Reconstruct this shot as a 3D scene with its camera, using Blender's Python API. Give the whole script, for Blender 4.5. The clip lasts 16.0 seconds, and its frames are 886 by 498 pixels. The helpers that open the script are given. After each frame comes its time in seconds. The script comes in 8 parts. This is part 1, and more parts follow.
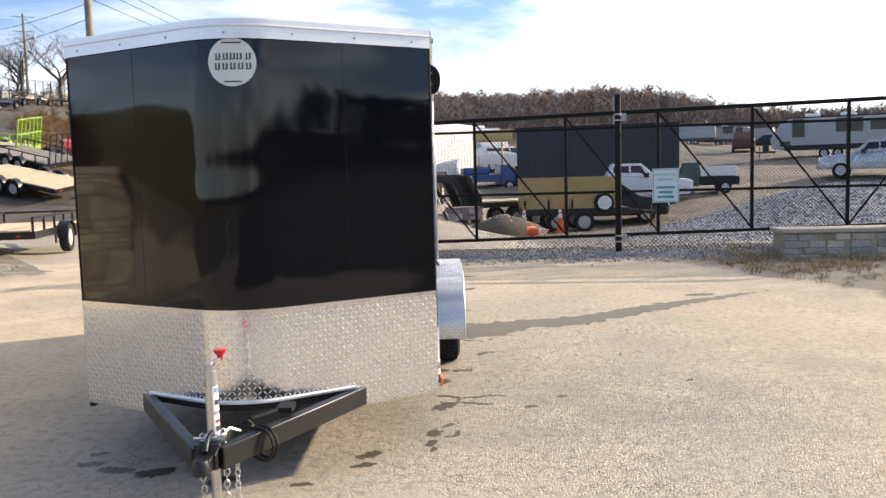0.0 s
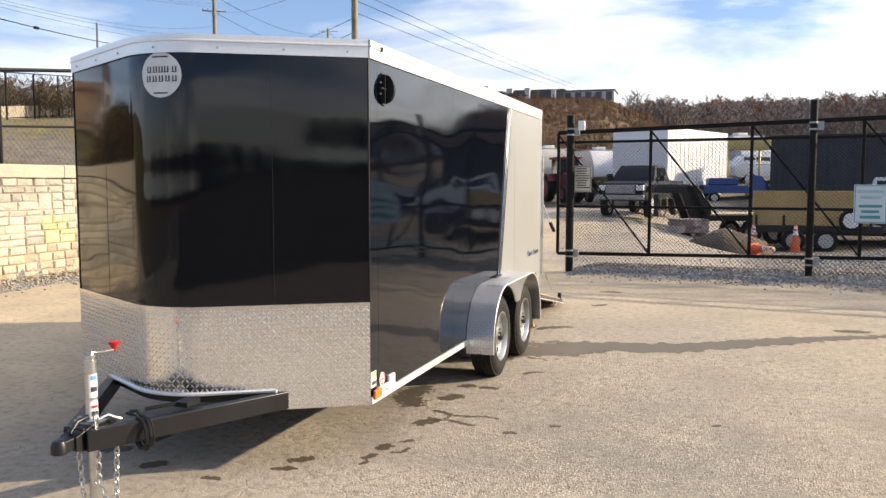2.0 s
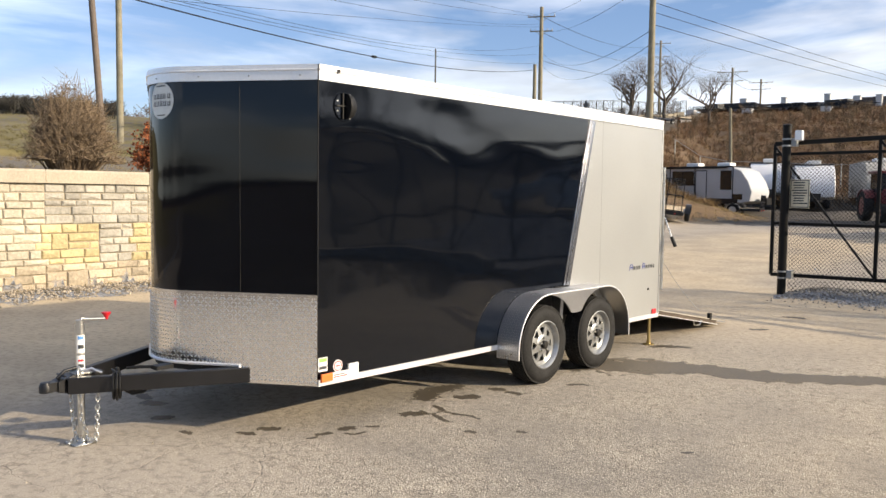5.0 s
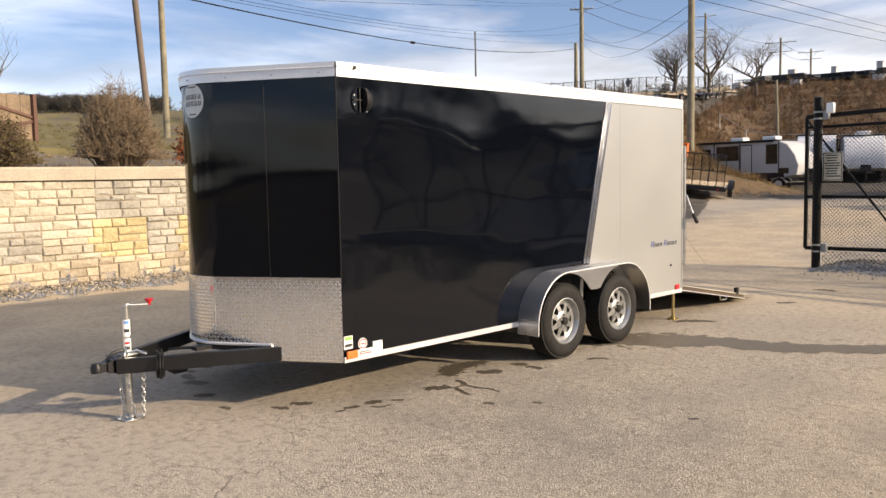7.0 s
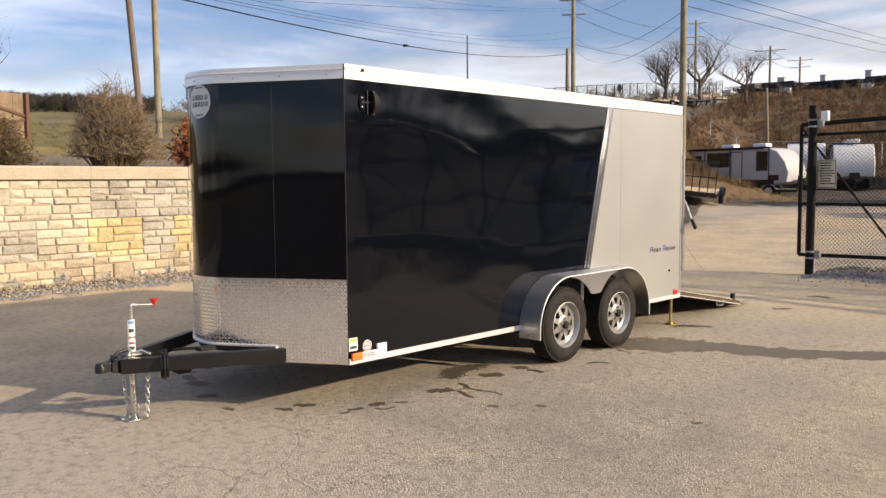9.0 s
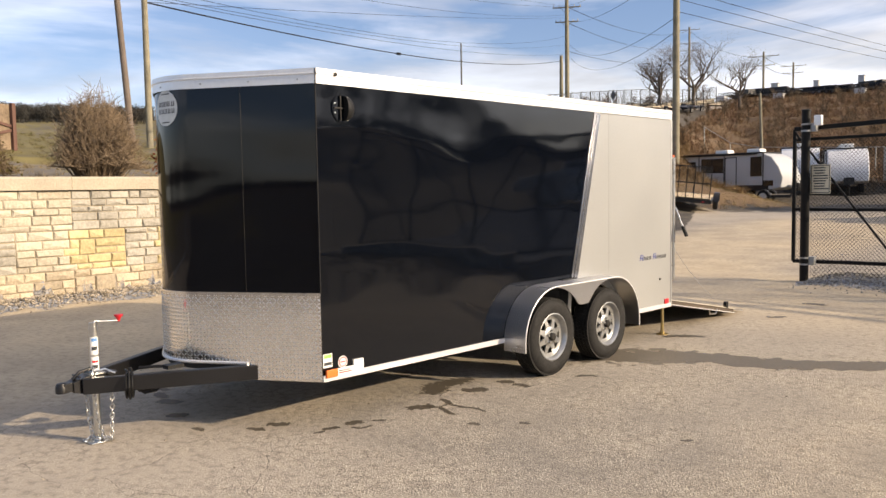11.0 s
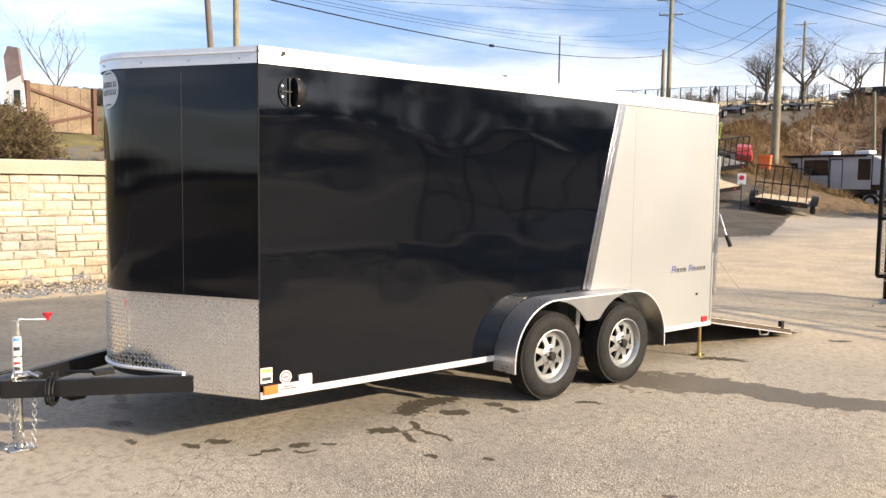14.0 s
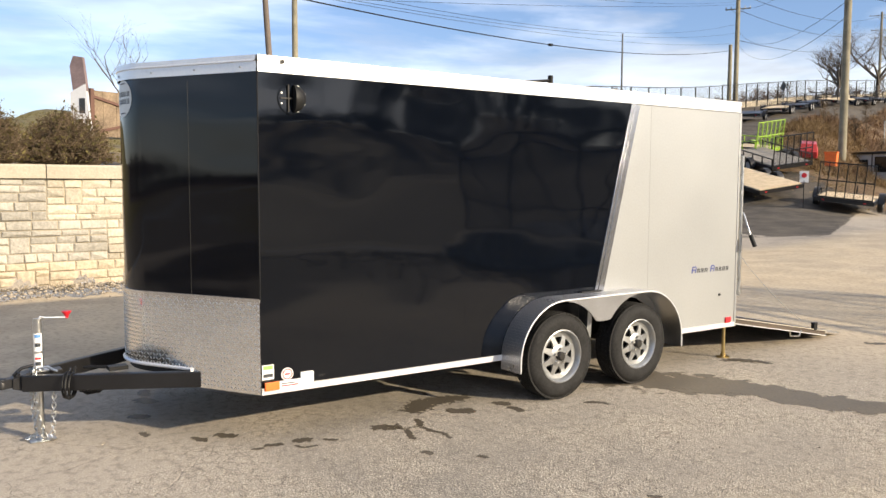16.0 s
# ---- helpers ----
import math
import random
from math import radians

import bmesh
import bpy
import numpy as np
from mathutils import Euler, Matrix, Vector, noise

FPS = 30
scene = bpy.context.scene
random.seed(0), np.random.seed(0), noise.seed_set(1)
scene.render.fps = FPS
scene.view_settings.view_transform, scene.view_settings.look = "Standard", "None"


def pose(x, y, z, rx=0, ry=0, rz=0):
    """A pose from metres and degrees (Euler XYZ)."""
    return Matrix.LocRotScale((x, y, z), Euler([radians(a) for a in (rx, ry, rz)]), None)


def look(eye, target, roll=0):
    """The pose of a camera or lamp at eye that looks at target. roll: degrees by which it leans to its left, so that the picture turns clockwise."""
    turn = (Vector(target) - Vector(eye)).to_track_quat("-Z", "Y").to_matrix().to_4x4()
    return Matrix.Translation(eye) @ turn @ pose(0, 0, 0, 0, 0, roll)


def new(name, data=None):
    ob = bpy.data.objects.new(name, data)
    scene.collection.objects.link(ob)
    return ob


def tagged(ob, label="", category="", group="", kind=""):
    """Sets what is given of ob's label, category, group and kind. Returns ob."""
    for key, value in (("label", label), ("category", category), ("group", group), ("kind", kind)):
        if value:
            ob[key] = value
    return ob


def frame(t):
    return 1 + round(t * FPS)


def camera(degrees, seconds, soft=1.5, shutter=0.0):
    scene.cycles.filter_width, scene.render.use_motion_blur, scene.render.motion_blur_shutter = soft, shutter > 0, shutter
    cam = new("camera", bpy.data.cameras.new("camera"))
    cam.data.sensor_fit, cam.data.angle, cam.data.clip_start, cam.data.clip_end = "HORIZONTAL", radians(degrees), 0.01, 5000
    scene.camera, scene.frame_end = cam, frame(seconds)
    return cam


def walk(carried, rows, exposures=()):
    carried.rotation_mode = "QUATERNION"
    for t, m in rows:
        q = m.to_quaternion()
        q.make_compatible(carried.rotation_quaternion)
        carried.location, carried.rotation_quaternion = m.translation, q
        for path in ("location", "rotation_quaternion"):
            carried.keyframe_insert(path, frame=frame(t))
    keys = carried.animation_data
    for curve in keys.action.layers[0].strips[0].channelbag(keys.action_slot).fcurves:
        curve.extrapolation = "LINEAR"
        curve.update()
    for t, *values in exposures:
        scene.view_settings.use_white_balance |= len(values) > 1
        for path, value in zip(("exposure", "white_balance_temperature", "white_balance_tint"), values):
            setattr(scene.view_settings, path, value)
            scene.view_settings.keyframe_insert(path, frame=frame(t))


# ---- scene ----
cam = camera(56.6, 16.0)
PATH = [
    (0, (0.022, -4.89, 1.676), (0.034, -2.898, 1.492), -1.6),
    (0.5, (0.518, -4.796, 1.691), (0.332, -2.815, 1.497), -0.6),
    (1, (0.989, -4.66, 1.697), (0.64, -2.699, 1.515), 0.1),
    (1.5, (1.496, -4.588, 1.707), (0.96, -2.669, 1.536), 0.1),
    (2, (1.932, -4.446, 1.685), (1.304, -2.554, 1.523), -0.0),
    (2.5, (2.451, -4.434, 1.689), (1.651, -2.607, 1.54), -1.2),
    (3, (2.867, -4.338, 1.7), (1.957, -2.563, 1.548), -1.8),
    (3.5, (3.269, -4.168, 1.686), (2.288, -2.432, 1.536), -0.8),
    (4, (3.669, -3.997, 1.675), (2.541, -2.353, 1.514), 0.4),
    (4.5, (3.922, -3.717, 1.65), (2.708, -2.137, 1.488), 0.7),
    (5, (4.216, -3.567, 1.658), (2.904, -2.063, 1.526), 0.7),
    (7.5, (4.609, -3.704, 1.672), (3.215, -2.281, 1.496), -1.2),
    (8, (4.581, -3.732, 1.669), (3.19, -2.305, 1.503), -1.2),
    (8.5, (4.547, -3.746, 1.665), (3.165, -2.31, 1.501), -0.8),
    (9, (4.534, -3.764, 1.672), (3.159, -2.32, 1.509), -0.5),
    (11.5, (4.381, -3.356, 1.673), (3.018, -1.898, 1.538), -1.1),
    (12, (4.256, -3.189, 1.67), (2.908, -1.716, 1.543), -0.8),
    (12.5, (4.356, -2.972, 1.676), (2.964, -1.542, 1.54), -0.2),
    (13, (4.503, -2.73, 1.697), (3.039, -1.377, 1.535), 0.2),
    (13.5, (4.501, -2.531, 1.679), (3.004, -1.216, 1.508), 0.4),
    (14, (4.524, -2.342, 1.701), (2.997, -1.06, 1.541), 0.7),
    (14.5, (4.71, -2.185, 1.71), (3.141, -0.953, 1.566), 1.4),
    (15, (4.83, -2.106, 1.71), (3.221, -0.927, 1.557), 1.2),
    (15.5, (4.853, -2.085, 1.714), (3.236, -0.919, 1.554), 0.4),
    (16, (4.87, -2.061, 1.715), (3.248, -0.902, 1.555), 0.2),
]
EXPOSURES = [(0, 0.82, 7750, 10.5), (1.5, 0.72, 7950, 10.5), (2.5, 0.58, 8250, 10.5), (3.5, 0.47, 8150, 10.5), (4.5, 0.5, 8050, 10.5), (5.0, 0.46, 7950, 9.5), (7.5, 0.22, 8550, 14.5), (8.0, 0.08, 8550, 14.5), (8.5, 0.18, 8650, 14.5), (9.0, 0.24, 8650, 14.5), (12.0, 0.42, 8550, 13.5), (12.5, 0.36, 8650, 14.5), (13.0, 0.38, 8600, 13.5), (13.5, 0.68, 8400, 12.5), (14.0, 0.72, 8150, 11.5), (14.5, 0.69, 8150, 9.5), (15.0, 0.53, 7900, 9.5), (16.0, 0.51, 7900, 9.5)]
walk(cam, [(t, look(eye, target, roll)) for t, eye, target, roll in PATH], EXPOSURES)

# ---------- light ----------
SUN_DIR = Vector((2.33, 1.05, 1.0)).normalized()
elev = math.asin(SUN_DIR.z)
world = bpy.data.worlds.new("sky")
scene.world = world
world.use_nodes = True
wn = world.node_tree
wn.nodes.clear()
w_out = wn.nodes.new("ShaderNodeOutputWorld")
w_bg = wn.nodes.new("ShaderNodeBackground")
w_sky = wn.nodes.new("ShaderNodeTexSky")
w_sky.sky_type = "NISHITA"
w_sky.sun_disc = False
w_sky.sun_elevation = elev
w_sky.sun_rotation = math.atan2(SUN_DIR.x, SUN_DIR.y)
w_sky.air_density, w_sky.dust_density, w_sky.ozone_density = 1.0, 0.3, 3.0
w_co = wn.nodes.new("ShaderNodeTexCoord")
w_map = wn.nodes.new("ShaderNodeMapping")
w_map.inputs["Scale"].default_value = (1.0, 1.0, 5.5)
w_map.inputs["Rotation"].default_value = (0.0, 0.0, radians(25))
w_no = wn.nodes.new("ShaderNodeTexNoise")
w_no.inputs["Scale"].default_value = 1.9
w_no.inputs["Detail"].default_value = 7.0
w_no.inputs["Roughness"].default_value = 0.55
w_no.inputs["Distortion"].default_value = 0.35
w_ramp = wn.nodes.new("ShaderNodeMapRange")
w_ramp.inputs["From Min"].default_value = 0.465
w_ramp.inputs["From Max"].default_value = 0.60
w_mix = wn.nodes.new("ShaderNodeMix")
w_mix.data_type = "RGBA"
w_cl = wn.nodes.new("ShaderNodeMix")
w_cl.data_type, w_cl.blend_type = "RGBA", "ADD"
w_cl.inputs[0].default_value = 1.0
w_gain = wn.nodes.new("ShaderNodeVectorMath")
w_gain.operation = "SCALE"
w_gain.inputs["Scale"].default_value = 0.9
w_dot = wn.nodes.new("ShaderNodeVectorMath")
w_dot.operation = "DOT_PRODUCT"
w_dot.inputs[1].default_value = SUN_DIR
w_glow = wn.nodes.new("ShaderNodeMapRange")
w_glow.inputs["From Min"].default_value, w_glow.inputs["From Max"].default_value = -0.75, 0.85
w_lit = wn.nodes.new("ShaderNodeMix")
w_lit.data_type = "RGBA"
w_lit.inputs[6].default_value = (1.62, 1.70, 1.88, 1)      # clouds away from the sun
w_lit.inputs[7].default_value = (5.0, 4.85, 4.6, 1)        # clouds round the sun
wn.links.new(w_co.outputs["Generated"], w_dot.inputs[0])
wn.links.new(w_dot.outputs["Value"], w_glow.inputs["Value"])
wn.links.new(w_glow.outputs[0], w_lit.inputs[0])
wn.links.new(w_lit.outputs[2], w_cl.inputs[6])
wn.links.new(w_gain.outputs[0], w_cl.inputs[7])
w_high = wn.nodes.new("ShaderNodeMapRange")                # unseen overhead cloud brightened to add fill light
for key, val in (("From Min", 0.30), ("From Max", 0.75), ("To Min", 1.0), ("To Max", 1.9)):
    w_high.inputs[key].default_value = val
w_over = wn.nodes.new("ShaderNodeVectorMath")
w_over.operation = "SCALE"
wn.links.new(w_cl.outputs[2], w_over.inputs[0])
w_fold = wn.nodes.new("ShaderNodeTexNoise")                 # grey folds in the cloud
w_fold.inputs["Scale"].default_value, w_fold.inputs["Detail"].default_value = 4.2, 5.0
w_grey = wn.nodes.new("ShaderNodeMapRange")
for key, val in (("From Min", 0.38), ("From Max", 0.60), ("To Min", 0.74), ("To Max", 1.08)):
    w_grey.inputs[key].default_value = val
w_gain2 = wn.nodes.new("ShaderNodeMath")
w_gain2.operation = "MULTIPLY"
wn.links.new(w_map.outputs["Vector"], w_fold.inputs["Vector"])
wn.links.new(w_fold.outputs["Fac"], w_grey.inputs["Value"])
wn.links.new(w_grey.outputs[0], w_gain2.inputs[0])
wn.links.new(w_high.outputs[0], w_gain2.inputs[1])
wn.links.new(w_gain2.outputs[0], w_over.inputs["Scale"])
wn.links.new(w_over.outputs[0], w_mix.inputs[7])
wn.links.new(w_co.outputs["Generated"], w_map.inputs["Vector"])
wn.links.new(w_map.outputs["Vector"], w_no.inputs["Vector"])
w_sep = wn.nodes.new("ShaderNodeSeparateXYZ")
w_low = wn.nodes.new("ShaderNodeMapRange")
for key, val in (("From Min", 0.03), ("From Max", 0.34), ("To Min", 0.055), ("To Max", -0.025)):
    w_low.inputs[key].default_value = val
w_add = wn.nodes.new("ShaderNodeMath")
wn.links.new(w_co.outputs["Generated"], w_sep.inputs[0])
wn.links.new(w_sep.outputs["Z"], w_low.inputs["Value"])
wn.links.new(w_sep.outputs["Z"], w_high.inputs["Value"])
wn.links.new(w_no.outputs["Fac"], w_add.inputs[0])
wn.links.new(w_low.outputs[0], w_add.inputs[1])
w_thin = wn.nodes.new("ShaderNodeMapRange")                # clearer sky away from the sun
w_thin.inputs["To Min"].default_value, w_thin.inputs["To Max"].default_value = -0.012, 0.10
w_sum = wn.nodes.new("ShaderNodeMath")
wn.links.new(w_glow.outputs[0], w_thin.inputs["Value"])
wn.links.new(w_add.outputs[0], w_sum.inputs[0])
wn.links.new(w_thin.outputs[0], w_sum.inputs[1])
w_south = wn.nodes.new("ShaderNodeMapRange")               # the cloud breaks up to the south
for key, val in (("From Min", -0.55), ("From Max", 0.05), ("To Min", -0.05), ("To Max", 0.0)):
    w_south.inputs[key].default_value = val
w_all = wn.nodes.new("ShaderNodeMath")
wn.links.new(w_sep.outputs["Y"], w_south.inputs["Value"])
wn.links.new(w_sum.outputs[0], w_all.inputs[0])
wn.links.new(w_south.outputs[0], w_all.inputs[1])
wn.links.new(w_all.outputs[0], w_ramp.inputs["Value"])
wn.links.new(w_ramp.outputs["Result"], w_mix.inputs[0])
w_blue = wn.nodes.new("ShaderNodeVectorMath")
w_blue.operation = "MULTIPLY"
w_rim = wn.nodes.new("ShaderNodeMapRange")                 # cooler haze towards the horizon
w_rim.inputs["From Min"].default_value, w_rim.inputs["From Max"].default_value = 0.0, 0.38
wn.links.new(w_sep.outputs["Z"], w_rim.inputs["Value"])
w_cool = wn.nodes.new("ShaderNodeMix")
w_cool.data_type = "RGBA"
w_cool.inputs[6].default_value = (0.62, 0.675, 0.98, 1)
w_cool.inputs[7].default_value = (0.80, 0.89, 1.08, 1)
wn.links.new(w_rim.outputs[0], w_cool.inputs[0])
wn.links.new(w_cool.outputs[2], w_blue.inputs[1])
wn.links.new(w_sky.outputs["Color"], w_blue.inputs[0])
wn.links.new(w_blue.outputs[0], w_gain.inputs[0])
wn.links.new(w_blue.outputs[0], w_mix.inputs[6])
wn.links.new(w_mix.outputs[2], w_bg.inputs["Color"])
w_bg.inputs["Strength"].default_value = 0.14
wn.links.new(w_bg.outputs["Background"], w_out.inputs["Surface"])

sun = new("sun", bpy.data.lights.new("sun", "SUN"))
sun.data.energy = 5.0
sun.data.angle = radians(0.9)
sun.data.color = (1.0, 0.918, 0.80)
sun.matrix_world = look(SUN_DIR * 50, (0, 0, 0))


# ---------- materials ----------
def material(name, color, rough=0.6, metal=0.0, vary=0.12, scale=3.0, fine=40.0, bump=0.0, bump_scale=60.0, tint=None,
             spec=0.5, rough_vary=0.08, per_object=0.0, coat=0.0, island=0.0):
    m = bpy.data.materials.new(name)
    m.use_nodes = True
    n, l = m.node_tree.nodes, m.node_tree.links
    b = n["Principled BSDF"]
    b.inputs["Roughness"].default_value = rough
    b.inputs["Metallic"].default_value = metal
    b.inputs["Specular IOR Level"].default_value = spec
    b.inputs["Coat Weight"].default_value = coat
    co = n.new("ShaderNodeTexCoord")
    big, small = n.new("ShaderNodeTexNoise"), n.new("ShaderNodeTexNoise")
    for node, s in ((big, scale), (small, fine)):
        node.inputs["Scale"].default_value = s
        node.inputs["Detail"].default_value = 4.0
        l.new(co.outputs["Object"], node.inputs["Vector"])
    add = n.new("ShaderNodeMath")
    add.operation = "ADD"
    l.new(big.outputs["Fac"], add.inputs[0])
    l.new(small.outputs["Fac"], add.inputs[1])
    src = add.outputs[0]
    if per_object or island:
        info = n.new("ShaderNodeObjectInfo") if per_object else n.new("ShaderNodeNewGeometry")
        r = n.new("ShaderNodeMath")
        r.operation = "MULTIPLY_ADD"
        r.inputs[1].default_value = (per_object or island) * 2
        r.inputs[2].default_value = -(per_object or island)
        l.new(info.outputs["Random" if per_object else "Random Per Island"], r.inputs[0])
        a2 = n.new("ShaderNodeMath")
        a2.operation = "ADD"
        l.new(src, a2.inputs[0])
        l.new(r.outputs[0], a2.inputs[1])
        src = a2.outputs[0]
    rg = n.new("ShaderNodeMapRange")
    rg.inputs["From Min"].default_value, rg.inputs["From Max"].default_value = 0.6, 1.4
    l.new(src, rg.inputs["Value"])
    mix = n.new("ShaderNodeMix")
    mix.data_type = "RGBA"
    dark = [c * (1 - vary * 1.6) for c in color]
    light = [min(1.0, c * (1 + vary)) for c in (tint or color)]
    mix.inputs[6].default_value = (*dark, 1)
    mix.inputs[7].default_value = (*light, 1)
    l.new(rg.outputs[0], mix.inputs[0])
    l.new(mix.outputs[2], b.inputs["Base Color"])
    if rough_vary:
        rr = n.new("ShaderNodeMapRange")
        rr.inputs["To Min"].default_value = max(0.0, rough - rough_vary)
        rr.inputs["To Max"].default_value = min(1.0, rough + rough_vary)
        l.new(big.outputs["Fac"], rr.inputs["Value"])
        l.new(rr.outputs[0], b.inputs["Roughness"])
    if bump:
        bn = n.new("ShaderNodeTexNoise")
        bn.inputs["Scale"].default_value = bump_scale
        bn.inputs["Detail"].default_value = 3.0
        l.new(co.outputs["Object"], bn.inputs["Vector"])
        bp = n.new("ShaderNodeBump")
        bp.inputs["Strength"].default_value = 1.0
        bp.inputs["Distance"].default_value = bump
        l.new(bn.outputs["Fac"], bp.inputs["Height"])
        l.new(bp.outputs["Normal"], b.inputs["Normal"])
    return m


def gloss_skin(name, color, wave):
    """Thin painted sheet metal: very glossy, with the slow buckles that bend its reflections."""
    m = material(name, color, 0.05, 0.0, 0.1, 1.2, 30.0, rough_vary=0.02, spec=0.42)
    n, l = m.node_tree.nodes, m.node_tree.links
    b = n["Principled BSDF"]
    co = n.new("ShaderNodeTexCoord")
    mp = n.new("ShaderNodeMapping")
    mp.inputs["Scale"].default_value = (0.8, 0.8, 2.2)
    l.new(co.outputs["Object"], mp.inputs["Vector"])
    a, c = n.new("ShaderNodeTexNoise"), n.new("ShaderNodeTexNoise")
    a.inputs["Scale"].default_value, a.inputs["Detail"].default_value = 1.25, 0.0
    c.inputs["Scale"].default_value, c.inputs["Detail"].default_value = 3.2, 0.0
    l.new(mp.outputs[0], a.inputs["Vector"])
    l.new(mp.outputs[0], c.inputs["Vector"])
    ma = n.new("ShaderNodeMath")
    ma.operation = "MULTIPLY_ADD"
    ma.inputs[1].default_value = 0.07
    l.new(c.outputs["Fac"], ma.inputs[0])
    l.new(a.outputs["Fac"], ma.inputs[2])
    bp = n.new("ShaderNodeBump")
    bp.inputs["Strength"].default_value = 1.0
    bp.inputs["Distance"].default_value = wave
    l.new(ma.outputs[0], bp.inputs["Height"])
    l.new(bp.outputs["Normal"], b.inputs["Normal"])
    return m


M_BLACK_SKIN = gloss_skin("black_skin", (0.0016, 0.0026, 0.0050), 0.011)
M_SILVER_SKIN = material("silver_skin", (0.378, 0.386, 0.380), 0.36, 0.40, 0.05, 1.5, 60.0, rough_vary=0.05)
M_TRIM = material("white_aluminium_trim", (0.78, 0.78, 0.78), 0.32, 0.45, 0.05, 2.0, 50.0)
M_PLATE = material("bright_aluminium_plate", (0.82, 0.80, 0.775), 0.15, 1.0, 0.05, 4.0, 60.0, rough_vary=0.05, bump=0.0006, bump_scale=14.0)
M_TREAD = material("plate_tread", (0.86, 0.85, 0.84), 0.32, 1.0, 0.05, 10.0, 60.0, rough_vary=0.05)
M_STRIP = material("polished_raked_strip", (0.44, 0.445, 0.46), 0.26, 1.0, 0.12, 6.0, 60.0, rough_vary=0.03, bump=0.0008, bump_scale=9.0)
M_FENDER = material("brushed_fender_aluminium", (0.60, 0.61, 0.63), 0.30, 1.0, 0.06, 4.0, 80.0, bump=0.0006, bump_scale=30.0)
M_FRAME = material("black_frame_paint", (0.007, 0.007, 0.008), 0.38, 0.0, 0.3, 8.0, 90.0, bump=0.0004)
M_DARK = material("dark_underside", (0.01, 0.01, 0.01), 0.8)
M_ZINC = material("zinc_plating", (0.62, 0.62, 0.60), 0.30, 1.0, 0.15, 20.0, 120.0, rough_vary=0.1)
M_BRASSY = material("yellow_zinc", (0.55, 0.42, 0.20), 0.35, 1.0, 0.2, 20.0, 120.0)
M_RUBBER = material("tyre_rubber", (0.0115, 0.0115, 0.0115), 0.75, 0.0, 0.35, 10.0, 60.0, bump=0.0012, bump_scale=80.0, tint=(0.019, 0.0185, 0.018), spec=0.25)
M_RIM = material("silver_rim_paint", (0.40, 0.41, 0.41), 0.36, 0.85, 0.1, 12.0, 60.0)
M_HUB = material("grimy_hub_steel", (0.045, 0.043, 0.04), 0.5, 0.8, 0.3, 20.0, 90.0)
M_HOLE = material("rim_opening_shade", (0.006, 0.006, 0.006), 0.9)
M_PLASTIC = material("black_plastic", (0.010, 0.010, 0.010), 0.5, 0.0, 0.2, 10.0, 90.0, spec=0.25)
M_RED = material("red_plastic", (0.62, 0.02, 0.03), 0.35, 0.0, 0.1, 10.0, 90.0)
M_ORANGE = material("orange_plastic", (0.85, 0.17, 0.03), 0.5, 0.0, 0.15, 6.0, 60.0)
M_WHITE = material("white_sticker", (0.78, 0.78, 0.76), 0.5, 0.0, 0.05, 20.0, 90.0)
M_GREEN_INK = material("green_ink", (0.25, 0.50, 0.12), 0.5)
M_BLUE_INK = material("blue_ink", (0.02, 0.045, 0.24), 0.45)
M_SKY_INK = material("light_blue_ink", (0.10, 0.27, 0.55), 0.5)
M_INK = material("dark_ink", (0.03, 0.035, 0.04), 0.5)
M_PALE = material("pale_decal", (0.60, 0.62, 0.60), 0.4, 0.0, 0.05, 20.0, 90.0)
M_TEAL = material("teal_ink", (0.05, 0.27, 0.28), 0.5)
M_SIGN = material("pale_sign_sheet", (0.56, 0.66, 0.68), 0.45, 0.0, 0.06, 8.0, 60.0)
M_SIGN2 = material("cream_sign_sheet", (0.66, 0.60, 0.46), 0.45, 0.0, 0.08, 8.0, 60.0)
M_FENCE = material("black_fence_paint", (0.006, 0.0055, 0.005), 0.5, 0.0, 0.35, 6.0, 70.0, bump=0.0005, spec=0.2)
M_WIRE = material("black_vinyl_wire", (0.007, 0.0065, 0.006), 0.5, 0.0, 0.2, 10.0, 60.0, spec=0.2)
M_STEEL = material("weathered_dark_steel", (0.10, 0.105, 0.11), 0.65, 0.3, 0.15, 8.0, 60.0)
M_GALV = material("galvanised_post", (0.35, 0.36, 0.36), 0.5, 0.7, 0.15, 8.0, 60.0)
STONE_TONES = {"buff": ((0.43, 0.385, 0.30), (0.51, 0.46, 0.365)), "grey": ((0.315, 0.295, 0.25), (0.40, 0.375, 0.32)), "yellow": ((0.47, 0.38, 0.205), (0.56, 0.46, 0.265)), "cream": ((0.45, 0.39, 0.265), (0.53, 0.46, 0.32))}
M_STONE = {k: material("split_face_" + k, a, 0.92, 0.0, 0.16, 1.1, 22.0, bump=0.016, bump_scale=16.0, tint=b, per_object=0.22) for k, (a, b) in STONE_TONES.items()}
M_STONE_JOINED = material("split_face_joined", (0.40, 0.335, 0.245), 0.92, 0.0, 0.2, 1.1, 22.0, bump=0.016, bump_scale=16.0, tint=(0.49, 0.41, 0.30), island=0.28)
M_MORTAR = material("block_joint", (0.36, 0.31, 0.23), 0.95, 0.0, 0.3, 3.0, 40.0, bump=0.01, bump_scale=30.0)
M_CAP = material("concrete_cap", (0.41, 0.36, 0.28), 0.9, 0.0, 0.16, 1.5, 30.0, bump=0.006, bump_scale=24.0)


